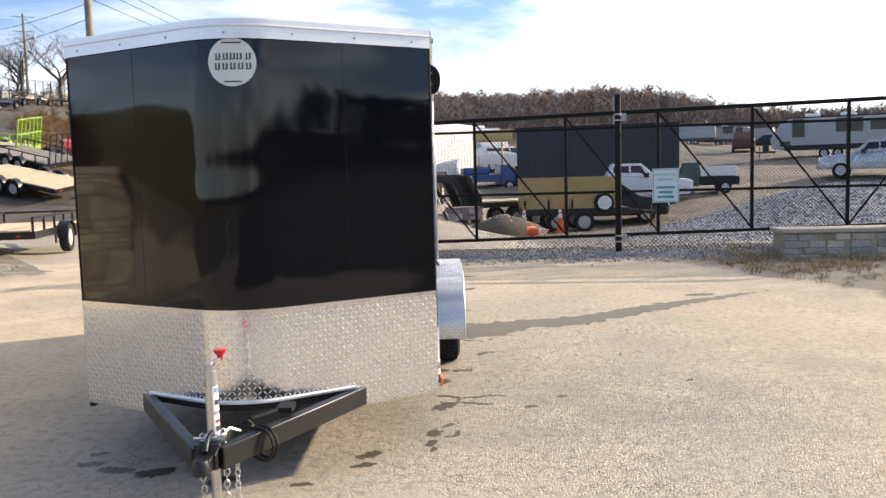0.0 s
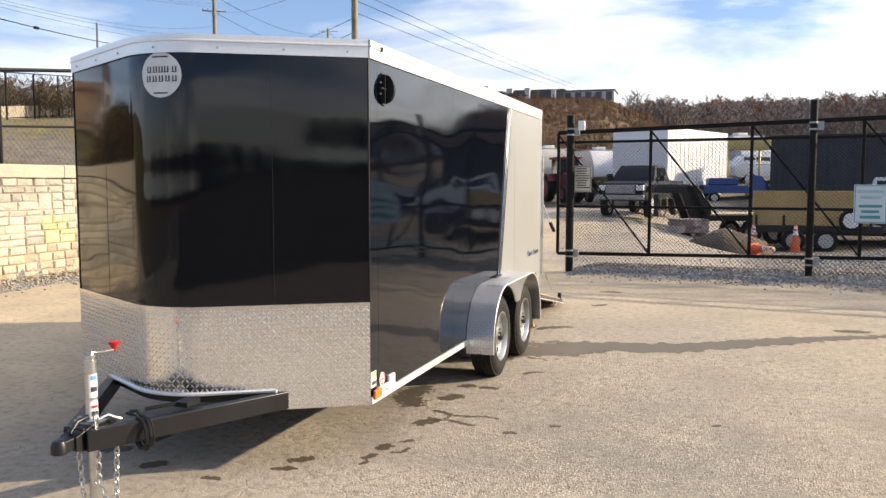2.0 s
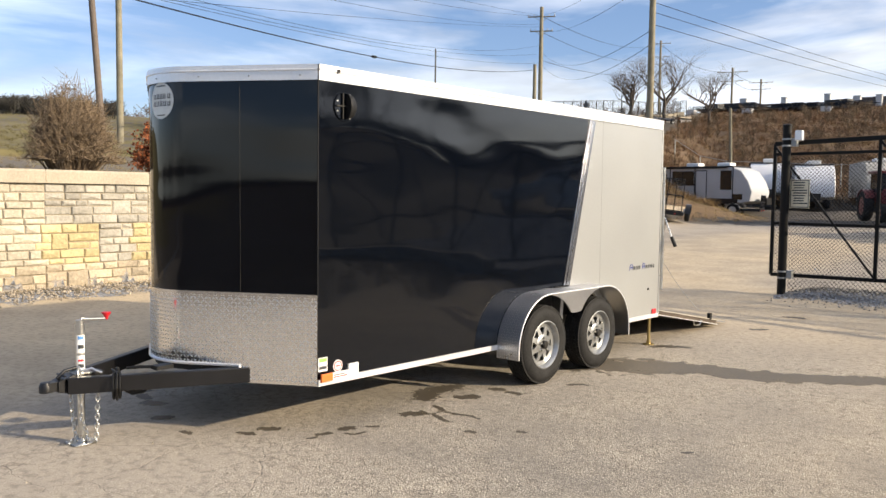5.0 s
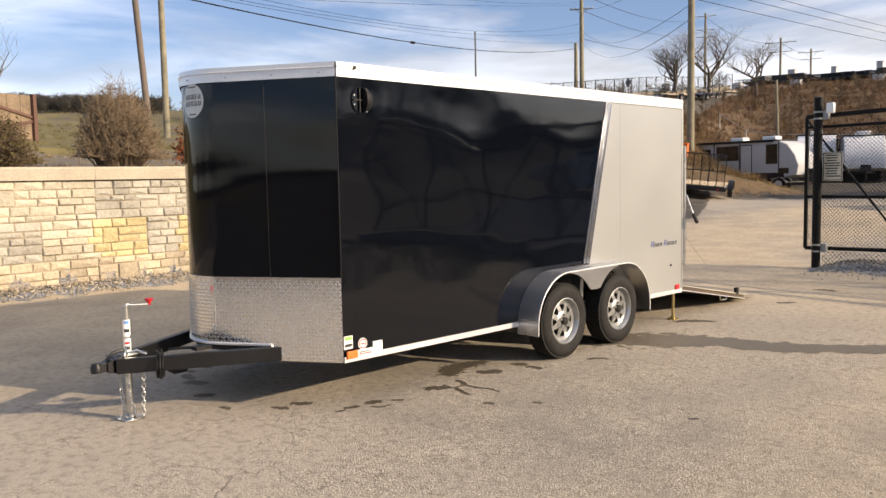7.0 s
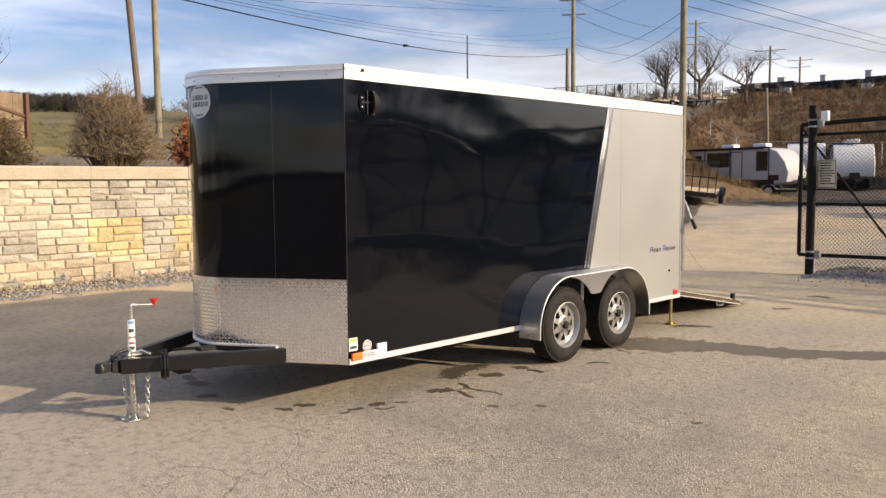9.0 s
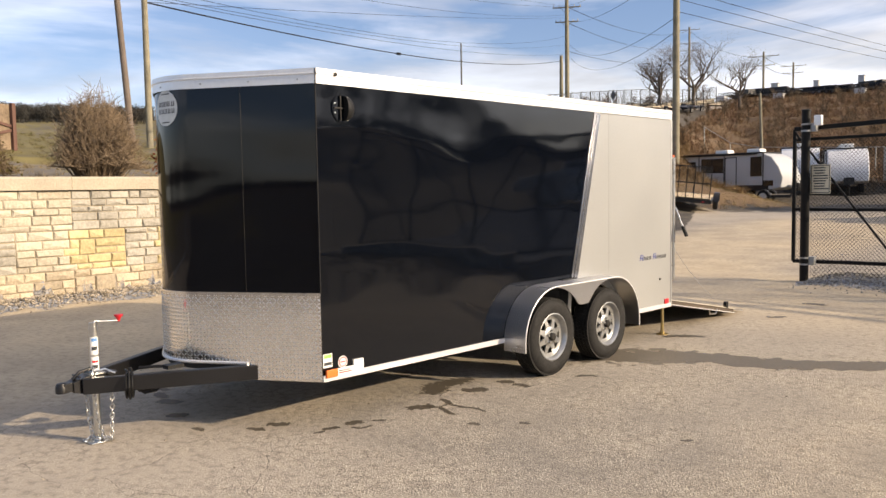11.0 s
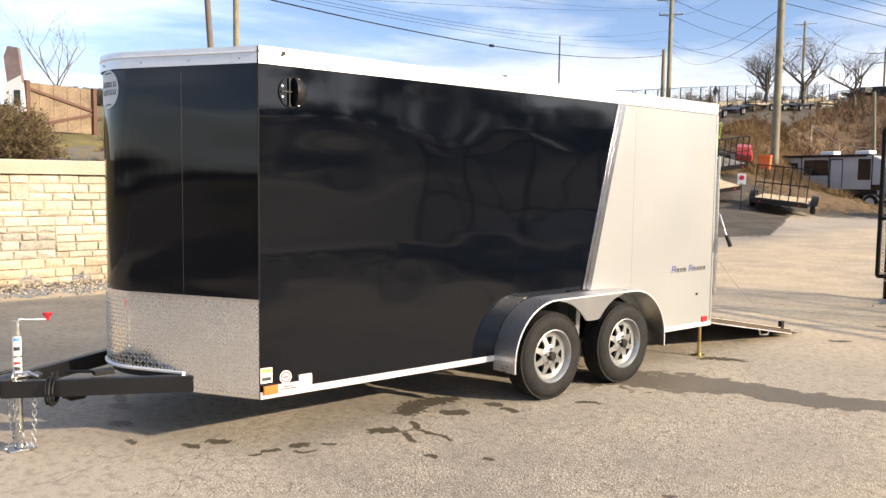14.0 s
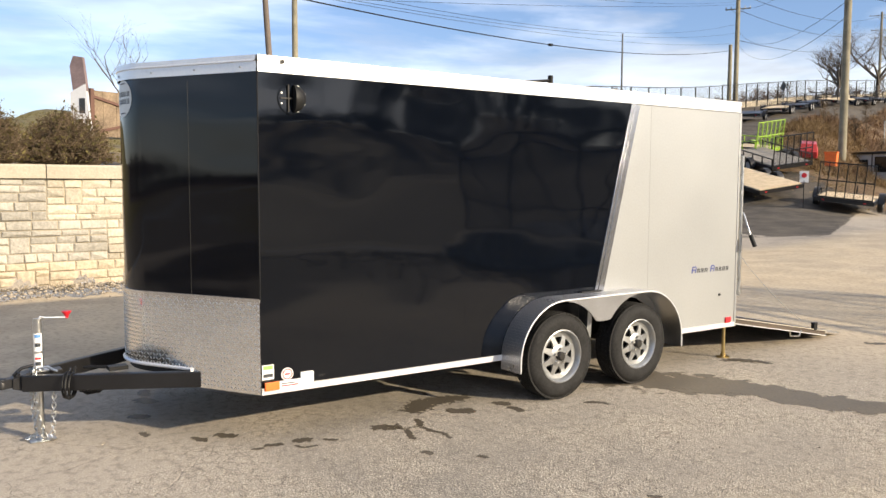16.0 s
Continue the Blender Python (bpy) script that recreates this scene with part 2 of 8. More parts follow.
# ---------- mesh building ----------
class Shape:
    """Collects faces of simple solids into one mesh."""

    def __init__(self):
        self.v, self.f = [], []

    def add(self, verts, faces):
        k = len(self.v)
        self.v.extend(tuple(p) for p in verts)
        self.f.extend(tuple(i + k for i in f) for f in faces)
        return self

    def box(self, x0, x1, y0, y1, z0, z1, m=None):
        p = [Vector((x, y, z)) for x in (x0, x1) for y in (y0, y1) for z in (z0, z1)]
        if m:
            p = [m @ q for q in p]
        return self.add(p, [(0, 1, 3, 2), (4, 6, 7, 5), (0, 4, 5, 1), (2, 3, 7, 6), (0, 2, 6, 4), (1, 5, 7, 3)])

    def rod(self, a, b, r, n=8, r2=None):
        a, b = Vector(a), Vector(b)
        d = (b - a).normalized()
        u = d.orthogonal().normalized()
        w = d.cross(u)
        r2 = r if r2 is None else r2
        ring = [(math.cos(2 * math.pi * i / n), math.sin(2 * math.pi * i / n)) for i in range(n)]
        p = [a + r * (c * u + s * w) for c, s in ring] + [b + r2 * (c * u + s * w) for c, s in ring]
        f = [(i, (i + 1) % n, n + (i + 1) % n, n + i) for i in range(n)]
        return self.add(p, f + [tuple(range(n))[::-1], tuple(range(n, 2 * n))])

    def bar(self, a, b, w, h):
        """A rectangular bar from a to b: w across (level), h high."""
        a, b = Vector(a), Vector(b)
        d = (b - a).normalized()
        side = d.cross(Vector((0, 0, 1)))
        side = side.normalized() if side.length > 1e-4 else Vector((1, 0, 0))
        up = side.cross(d)
        p = [q + side * sx * w / 2 + up * sz * h / 2 for q in (a, b) for sx in (-1, 1) for sz in (-1, 1)]
        return self.add(p, [(0, 1, 3, 2), (4, 6, 7, 5), (0, 4, 5, 1), (2, 3, 7, 6), (0, 2, 6, 4), (1, 5, 7, 3)])

    def tube(self, pts, r, n=6):
        pts = [Vector(p) for p in pts]
        rings = []
        u = None
        for i, p in enumerate(pts):
            d = (pts[min(i + 1, len(pts) - 1)] - pts[max(i - 1, 0)]).normalized()
            u = (d.orthogonal() if u is None else u - d * u.dot(d)).normalized()
            w = d.cross(u)
            rr = r[i] if isinstance(r, (list, tuple)) else r
            rings.append([p + rr * (math.cos(2 * math.pi * k / n) * u + math.sin(2 * math.pi * k / n) * w) for k in range(n)])
        f = []
        for i in range(len(pts) - 1):
            for k in range(n):
                f.append((i * n + k, i * n + (k + 1) % n, (i + 1) * n + (k + 1) % n, (i + 1) * n + k))
        f += [tuple(range(n))[::-1], tuple(range((len(pts) - 1) * n, len(pts) * n))]
        return self.add([q for ring in rings for q in ring], f)

    def prism(self, poly, lo, hi, axis="x"):
        """A polygon in the plane across the axis, thickened from lo to hi. x: (y, z), y: (x, z), z: (x, y)."""
        def put(a, b, c):
            return {"x": (c, a, b), "y": (a, c, b), "z": (a, b, c)}[axis]
        n = len(poly)
        p = [put(a, b, lo) for a, b in poly] + [put(a, b, hi) for a, b in poly]
        f = [(i, (i + 1) % n, n + (i + 1) % n, n + i) for i in range(n)]
        return self.add(p, f + [tuple(range(n))[::-1], tuple(range(n, 2 * n))])

    def strip(self, outline, lo, hi, inner, axis="x"):
        """A band between two open lines of equal length, thickened along the axis."""
        return self.prism(list(outline) + list(inner)[::-1], lo, hi, axis)

    def lathe(self, profile, center, axis="x", n=32, closed=False):
        """Turns (radius, along) pairs about an axis through center."""
        p = []
        for r, a in profile:
            for k in range(n):
                c, s = r * math.cos(2 * math.pi * k / n), r * math.sin(2 * math.pi * k / n)
                q = {"x": (a, c, s), "y": (c, a, s), "z": (c, s, a)}[axis]
                p.append((q[0] + center[0], q[1] + center[1], q[2] + center[2]))
        f = []
        m = len(profile)
        for i in range(m if closed else m - 1):
            j = (i + 1) % m
            for k in range(n):
                f.append((i * n + k, i * n + (k + 1) % n, j * n + (k + 1) % n, j * n + k))
        if not closed:
            f += [tuple(range(n)), tuple(range((m - 1) * n, m * n))]
        return self.add(p, f)


def mesh_of(name, shape, mat, smooth=40, recalc=True):
    me = bpy.data.meshes.new(name)
    me.from_pydata([tuple(p) for p in shape.v], [], shape.f)
    if recalc:
        bm = bmesh.new()
        bm.from_mesh(me)
        bmesh.ops.recalc_face_normals(bm, faces=bm.faces)
        bm.to_mesh(me)
        bm.free()
    for mt in (mat if isinstance(mat, (list, tuple)) else [mat]):
        me.materials.append(mt)
    if smooth:
        me.polygons.foreach_set("use_smooth", [True] * len(me.polygons))
        me.set_sharp_from_angle(angle=radians(smooth))
    me.update()
    return me


def part(name, shape, mat, parent, label="", smooth=40, bevel=0.0, kind="", recalc=True):
    ob = new(name, mesh_of(name, shape, mat, smooth, recalc))
    ob.parent = parent
    if bevel:
        b = ob.modifiers.new("bevel", "BEVEL")
        b.width, b.segments, b.limit_method, b.angle_limit = bevel, 2, "ANGLE", radians(40)
    if label:
        ob["label"] = label
    if kind:
        ob["kind"] = kind
    return ob


def thing(name, label, category, m=None, group="", kind=""):
    ob = new(name)
    ob.empty_display_size = 0.2
    if m is not None:
        ob.matrix_world = m
    return tagged(ob, label, category, group, kind)


def solid(name, shape, mat, label, category, m=None, group="", kind="", smooth=40, bevel=0.0, recalc=True):
    ob = new(name, mesh_of(name, shape, mat, smooth, recalc))
    if m is not None:
        ob.matrix_world = m
    if bevel:
        b = ob.modifiers.new("bevel", "BEVEL")
        b.width, b.segments, b.limit_method, b.angle_limit = bevel, 2, "ANGLE", radians(40)
    return tagged(ob, label, category, group, kind)


def smoothstep(a, b, x):
    t = np.clip((x - a) / (b - a), 0, 1)
    return t * t * (3 - 2 * t)


# ---------- the lie of the land ----------
HUB = (3.0, -3.5)


def height(x, y):
    """Height of the ground: a flat lot, a yard that dips beyond the gate, and hills round it."""
    x, y = np.asarray(x, float), np.asarray(y, float)
    dx, dy = x - HUB[0], y - HUB[1]
    d = np.hypot(dx, dy)
    a = np.degrees(np.arctan2(-dx, dy))
    right = np.interp(d, (0, 15, 23, 31, 45, 80, 190, 320, 480, 2500), (0, 0, -0.45, -0.66, 1.0, 3.2, 8, 24, 30, 60))
    mid = np.interp(d, (0, 16, 33, 60, 73, 100, 148, 200, 2500), (0, 0, 0.35, 0.75, 2.4, 9.0, 16.4, 17, 40))
    left = np.interp(d, (0, 25, 33, 37, 45, 49, 60, 90, 108, 140, 180, 2500), (0, 0, 0.5, 0.8, 2.7, 3.4, 5.5, 9.4, 11.5, 14.6, 15.2, 45))
    bank = np.interp(d, (0, 17, 30, 38, 46, 56, 80, 150, 2500), (0, 0, 0.9, 2.6, 4.6, 5.7, 8.4, 9.6, 45))
    fall = np.interp(d, (0, 60, 300, 2500), (0, 0, 6, 40))
    z = right
    z = z - np.clip(z - 3.0, 0, None) * 0.62 * smoothstep(-12, -24, a)
    w = smoothstep(-1, 9, a)
    z = z * (1 - w) + mid * w
    w = smoothstep(22, 28.5, a)
    z = z * (1 - w) + left * w
    w = smoothstep(34, 42, a)
    z = z * (1 - w) + bank * w
    w = np.maximum(smoothstep(95, 125, a), smoothstep(-45, -75, a))
    z = z * (1 - w) + fall * w
    # wooded rise on the sun's side of the lot
    z = z + 7.2 * smoothstep(-31, -47, a) * smoothstep(-175, -120, a) * smoothstep(55, 115, d)
    z = z - np.clip(z - 5.2, 0, None) * 0.75 * smoothstep(73, 79, a)
    # terrace held up by the block wall
    terrace = 1.84 + (0.109 * np.clip(-11.0 - x, 0, 35) + 0.02 * np.clip(-46 - x, 0, 400)) * (0.1 + 0.9 * smoothstep(-9, -1.5, y + 0.25 * (x + 11)))
    terrace = terrace - 0.14 * smoothstep(-14, -18.4, x) * smoothstep(-19.1, -18.7, x)
    m = smoothstep(-9.42, -9.62, x) * smoothstep(11.8, 10.6, y) * smoothstep(-4.8, -1.4, y) * (a > 0)
    z = z * (1 - m) + np.maximum(terrace, z * 0.6) * m
    # mound of crushed stone beyond the gate
    g = 1.45 * np.exp(-(((x - 11.8) / 4.2) ** 2 + ((y - 18.5) / 4.2) ** 2)) + 0.9 * np.exp(-(((x - 17) / 6) ** 2 + ((y - 26) / 6) ** 2))
    # low spoil heaps and a bank where the caravans stand
    g = g + 0.66 * np.exp(-(((x + 16.6) / 2.4) ** 2 + ((y - 39.4) / 2.2) ** 2))
    g = g + 0.75 * np.exp(-(((x + 13.9) / 2.1) ** 2 + ((y - 37.0) / 2.9) ** 2))
    g = g + 0.16 * np.exp(-((y - 11.2 + 0.1 * x) / 0.55) ** 2) * smoothstep(-0.9, 0.0, x) * smoothstep(30, 10, x)
    g = g + 0.10 * np.exp(-((x + 8.85) / 0.35) ** 2) * smoothstep(-30, -20, y) * smoothstep(11.9, 10.9, y)
    return z + g


def bank_top(a):
    """Distance at which the brown bank ends at the upper road, by bearing."""
    return np.interp(a, (22.5, 24, 26, 28.5, 31), (150, 120, 82, 68, 58))


def ground_z(x, y):
    return float(height(x, y))


# ---------- ground ----------
def ground_material():
    m = bpy.data.materials.new("ground_cover")
    m.use_nodes = True
    n, l = m.node_tree.nodes, m.node_tree.links
    b = n["Principled BSDF"]
    geo = n.new("ShaderNodeNewGeometry")

    def tex(scale, detail=5.0, rough=0.55, kind="ShaderNodeTexNoise"):
        t = n.new(kind)
        t.inputs["Scale"].default_value = scale
        if kind == "ShaderNodeTexNoise":
            t.inputs["Detail"].default_value = detail
            t.inputs["Roughness"].default_value = rough
        l.new(geo.outputs["Position"], t.inputs["Vector"])
        return t

    def ramp(src, lo, hi, to0=0.0, to1=1.0):
        r = n.new("ShaderNodeMapRange")
        r.inputs["From Min"].default_value, r.inputs["From Max"].default_value = lo, hi
        r.inputs["To Min"].default_value, r.inputs["To Max"].default_value = to0, to1
        l.new(src, r.inputs["Value"])
        return r.outputs[0]

    def blend(fac, a, c, mode="MIX"):
        x = n.new("ShaderNodeMix")
        x.data_type, x.blend_type = "RGBA", mode
        for sock, v in ((x.inputs[0], fac), (x.inputs[6], a), (x.inputs[7], c)):
            if isinstance(v, (tuple, float, int)):
                sock.default_value = (*v, 1) if isinstance(v, tuple) else v
            else:
                l.new(v, sock)
        return x.outputs[2]

    def calc(op, a, c):
        x = n.new("ShaderNodeMath")
        x.operation = op
        for sock, v in ((x.inputs[0], a), (x.inputs[1], c)):
            if isinstance(v, (float, int)):
                sock.default_value = v
            else:
                l.new(v, sock)
        return x.outputs[0]

    coarse_at = n.new("ShaderNodeAttribute")
    coarse_at.attribute_name = "coarse"
    big, mid, fine, grit = tex(0.22), tex(1.3, 6), tex(14.0, 4), tex(70.0, 3)
    # worn asphalt with sandy dust; bare aggregate shows in coarse patches
    coarse = calc("MINIMUM", calc("ADD", calc("MULTIPLY", coarse_at.outputs["Fac"], ramp(mid.outputs["Fac"], 0.36, 0.58, 0.35, 1.0)), 0.12), 1.0)
    asphalt = blend(ramp(big.outputs["Fac"], 0.40, 0.60), (0.23, 0.206, 0.176), (0.378, 0.328, 0.266))
    asphalt = blend(ramp(mid.outputs["Fac"], 0.42, 0.72), asphalt, (0.412, 0.358, 0.29))
    asphalt = blend(calc("MULTIPLY", coarse, ramp(grit.outputs["Fac"], 0.53, 0.68, 0.0, 0.9)), asphalt, (0.60, 0.54, 0.44))
    asphalt = blend(ramp(fine.outputs["Fac"], 0.51, 0.35, 0.0, 0.42), asphalt, (0.13, 0.117, 0.098))
    asphalt = blend(calc("MULTIPLY", coarse, ramp(grit.outputs["Fac"], 0.47, 0.33, 0.0, 0.75)), asphalt, (0.125, 0.11, 0.09))
    crack = n.new("ShaderNodeTexVoronoi")
    crack.feature = "DISTANCE_TO_EDGE"
    crack.inputs["Scale"].default_value = 1.15
    warp = n.new("ShaderNodeVectorMath")
    warp.operation = "MULTIPLY_ADD"
    warp.inputs[1].default_value = (0.5, 0.5, 0.5)
    l.new(mid.outputs["Color"], warp.inputs[0])
    l.new(geo.outputs["Position"], warp.inputs[2])
    l.new(warp.outputs[0], crack.inputs["Vector"])
    line = ramp(crack.outputs["Distance"], 0.002, 0.008, 1.0, 0.0)
    line = calc("MULTIPLY", line, ramp(big.outputs["Fac"], 0.52, 0.64, 0.0, 0.40))
    asphalt = blend(line, asphalt, (0.06, 0.053, 0.045))
    craze = n.new("ShaderNodeTexVoronoi")
    craze.feature = "DISTANCE_TO_EDGE"
    craze.inputs["Scale"].default_value = 7.5
    l.new(warp.outputs[0], craze.inputs["Vector"])
    fines = calc("MULTIPLY", ramp(craze.outputs["Distance"], 0.006, 0.05, 1.0, 0.0), ramp(mid.outputs["Fac"], 0.46, 0.58, 0.0, 0.55))
    asphalt = blend(fines, asphalt, (0.12, 0.10, 0.08))
    chip = tex(95.0, kind="ShaderNodeTexVoronoi")
    asphalt = blend(calc("MULTIPLY", coarse, ramp(chip.outputs["Color"], 0.72, 0.95, 0.0, 0.65)), asphalt, (0.66, 0.59, 0.48))
    asphalt = blend(calc("MULTIPLY", coarse, ramp(chip.outputs["Color"], 0.28, 0.06, 0.0, 0.5)), asphalt, (0.12, 0.105, 0.085))

    sand = n.new("ShaderNodeAttribute")
    sand.attribute_name = "sand"
    sandy = blend(ramp(mid.outputs["Fac"], 0.3, 0.7), (0.42, 0.335, 0.23), (0.56, 0.455, 0.315))
    sandy = blend(ramp(fine.outputs["Fac"], 0.52, 0.36, 0.0, 0.4), sandy, (0.22, 0.18, 0.13))
    asphalt = blend(calc("MULTIPLY", sand.outputs["Fac"], ramp(big.outputs["Fac"], 0.3, 0.6, 0.45, 1.0)), asphalt, sandy)

    def cover(name):
        at = n.new("ShaderNodeAttribute")
        at.attribute_name = name
        s = calc("ADD", at.outputs["Fac"], ramp(mid.outputs["Fac"], 0.3, 0.7, -0.30, 0.30))
        s = calc("ADD", s, ramp(fine.outputs["Fac"], 0.3, 0.7, -0.15, 0.15))
        return ramp(s, 0.42, 0.58)

    hill = tex(0.07, 8, 0.65)
    grass = blend(ramp(hill.outputs["Fac"], 0.34, 0.66), (0.085, 0.052, 0.030), (0.175, 0.110, 0.056))
    grass = blend(ramp(mid.outputs["Fac"], 0.40, 0.72, 0.0, 0.6), grass, (0.060, 0.036, 0.024))
    grass = blend(ramp(fine.outputs["Fac"], 0.45, 0.75, 0.0, 0.6), grass, (0.22, 0.16, 0.09))
    green = blend(ramp(mid.outputs["Fac"], 0.35, 0.7), (0.105, 0.090, 0.034), (0.195, 0.160, 0.066))
    dirt = blend(ramp(mid.outputs["Fac"], 0.35, 0.68), (0.108, 0.094, 0.077), (0.19, 0.164, 0.13))
    dirt = blend(ramp(fine.outputs["Fac"], 0.5, 0.7, 0.0, 0.6), dirt, (0.25, 0.22, 0.182))
    cell = tex(26.0, kind="ShaderNodeTexVoronoi")
    stone = blend(ramp(cell.outputs["Color"], 0.1, 0.9), (0.14, 0.147, 0.158), (0.35, 0.36, 0.378))
    dark_road = blend(ramp(mid.outputs["Fac"], 0.35, 0.7), (0.046, 0.040, 0.033), (0.110, 0.092, 0.072))
    f_grass, f_green, f_dirt, f_stone, f_road = (cover(k) for k in ("grass", "green", "dirt", "stone", "road"))
    col = blend(f_dirt, asphalt, dirt)
    col = blend(f_road, col, dark_road)
    col = blend(f_grass, col, grass)
    col = blend(f_green, col, green)
    col = blend(f_stone, col, stone)
    col = blend(cover("wood"), col, blend(ramp(hill.outputs["Fac"], 0.35, 0.65), (0.060, 0.045, 0.036), (0.115, 0.080, 0.058)))
    l.new(col, b.inputs["Base Color"])
    b.inputs["Roughness"].default_value = 0.9
    b.inputs["Specular IOR Level"].default_value = 0.3
    h = calc("ADD", calc("MULTIPLY", fine.outputs["Fac"], 0.5), calc("MULTIPLY", calc("MULTIPLY", grit.outputs["Fac"], 0.75), coarse))
    h = calc("ADD", h, calc("MULTIPLY", calc("MULTIPLY", chip.outputs["Distance"], -0.35), coarse))
    h = calc("SUBTRACT", h, calc("MULTIPLY", line, 0.6))
    h = calc("ADD", h, calc("MULTIPLY", calc("MULTIPLY", cell.outputs["Distance"], f_stone), -2.5))
    h = calc("ADD", h, calc("MULTIPLY", calc("MULTIPLY", mid.outputs["Fac"], f_grass), 8.0))
    bp = n.new("ShaderNodeBump")
    bp.inputs["Distance"].default_value = 0.014
    l.new(h, bp.inputs["Height"])
    l.new(bp.outputs["Normal"], b.inputs["Normal"])
    return m


def build_ground():
    radii = np.concatenate(([0.0], np.arange(0.4, 26, 0.28), np.geomspace(26.3, 130, 150), np.geomspace(134, 2600, 60)))
    na = 720
    ang = np.arange(na) * 2 * math.pi / na
    R, A = np.meshgrid(radii[1:], ang, indexing="ij")
    X, Y = HUB[0] - R * np.sin(A), HUB[1] + R * np.cos(A)
    Zs = height(X, Y)
    rough = np.array([noise.noise((x * 0.25, y * 0.25, 0)) for x, y in zip(X.ravel(), Y.ravel())]).reshape(X.shape)
    far = smoothstep(28, 60, R)
    Zs = Zs + rough * 0.35 * far
    verts = [(HUB[0], HUB[1], 0.0)] + list(zip(X.ravel().tolist(), Y.ravel().tolist(), Zs.ravel().tolist()))
    nr = len(radii) - 1
    faces = [(0, 1 + k, 1 + (k + 1) % na) for k in range(na)]
    for i in range(nr - 1):
        o = 1 + i * na
        faces += [(o + k, o + na + k, o + na + (k + 1) % na, o + (k + 1) % na) for k in range(na)]
    me = bpy.data.meshes.new("ground")
    me.from_pydata(verts, [], faces)
    me.polygons.foreach_set("use_smooth", [True] * len(me.polygons))
    V = np.array(verts)
    x, y = V[:, 0], V[:, 1]
    dx, dy = x - HUB[0], y - HUB[1]
    d, a = np.hypot(dx, dy), np.degrees(np.arctan2(-dx, dy))
    terrace = (x < -9.55) & (y < 11.2) & (a > 0)
    gate_line = y - (11.05 - 0.1 * x)
    cover = {}
    g = smoothstep(66, 76, d) * ((a > 2) & (a < 26)) + smoothstep(40, 46, d) * ((a >= 26) & (a < 29.5)) + smoothstep(85, 95, d) * (a >= 29.5)
    g = g * np.where(a > 22.5, smoothstep(bank_top(a) + 2, bank_top(a) - 2, d), 1.0)
    g = np.maximum(g, smoothstep(105, 125, d) * (a > 26) + smoothstep(125, 160, d))
    g = np.maximum(g, 0.9 * ((a > 22) & (a < 29.5) & (d > 44) & (d < 64)))
    mound = np.exp(-(((x + 14.2) / 3.6) ** 2 + ((y - 37.6) / 4.6) ** 2))
    cover["grass"] = np.clip(np.maximum(g, 1.1 * mound * (mound > 0.2)), 0, 1)
    cover["green"] = np.where(terrace, 0.36 + 0.34 * smoothstep(-18.2, -19.2, x), 0.0) + 0.55 * ((a > 38) & (d > 38) & ~terrace) * smoothstep(38, 44, d)
    dirt = smoothstep(0.5, 3.0, gate_line) * (x > -1.2) * smoothstep(5, -3, a)
    dirt = np.maximum(dirt, smoothstep(15, 20, d) * (a > 36) * (~terrace))
    dirt = np.maximum(dirt, 1.0 * smoothstep(4.4, 6.6, x + 0.35 * (y - 6)) * smoothstep(2.0, 4.5, y) * (gate_line < 1))
    cover["dirt"] = np.where(terrace, 0.9, dirt)
    st = np.exp(-(gate_line / 0.75) ** 2) * (x > -0.7) * 1.05
    st = np.maximum(st, 1.1 * np.exp(-(((x - 11.2) / 5.4) ** 2 + ((y - 17.0) / 6.0) ** 4)) * (gate_line > -0.4))
    st = np.maximum(st, np.exp(-((x + 8.75) / 0.55) ** 2) * (y < 11.6) * (a > 0))
    cover["stone"] = st
    road = smoothstep(25, 29, d) * ((a > 24) & (a < 38)) * (d < 110) + smoothstep(36, 42, d) * ((a > 4) & (a <= 24)) * (d < 70)
    road = np.maximum(road, smoothstep(7.5, 10.0, x) * (gate_line < 0.5) * (a < 0))
    road = np.maximum(road, smoothstep(-6.5, -9.0, y) * smoothstep(-5, -2, x))
    road = np.maximum(road, (d > 60) * (d < 112) * ((a > 23.2) & (a < 40)))
    road = np.maximum(road, smoothstep(0.6, 2.2, x - 0.54 * (y + 4.9)) * smoothstep(5.3, 6.8, x))
    cover["road"] = np.clip(road, 0, 1)
    cover["sand"] = 0.95 * smoothstep(4.5, 9.0, y) * smoothstep(-9, -7, x) * smoothstep(5.5, 2.0, x) * smoothstep(34, 24, y) + 0.45 * smoothstep(1.5, 3.5, x) * smoothstep(8, 5, x) * smoothstep(-4, 0, y) * smoothstep(9, 6, y)
    cover["sand"] = np.maximum(cover["sand"], 0.9 * smoothstep(-1.8, -3.2, x) * smoothstep(-9.0, -8.4, x) * smoothstep(-6, -3, y) * smoothstep(11, 8, y))
    cover["sand"] = cover["sand"] * (1 - smoothstep(0.0, 1.5, gate_line) * smoothstep(-2.6, -0.8, x))
    cover["coarse"] = 0.15 + 0.85 * smoothstep(-0.9, 1.1, x + 0.12 * y) * smoothstep(7.5, 4.0, y)
    cover["wood"] = smoothstep(150, 200, d) * (a < 5) + smoothstep(70, 90, d) * ((a < -42) | (a > 125))
    for k, v in cover.items():
        at = me.attributes.new(k, "FLOAT", "POINT")
        at.data.foreach_set("value", np.asarray(v, np.float32))
    me.materials.append(ground_material())
    me.update()
    ob = new("ground", me)
    return tagged(ob, "sandy worn asphalt lot running into gravel and brown hills", "ground", kind="structure")


build_ground()


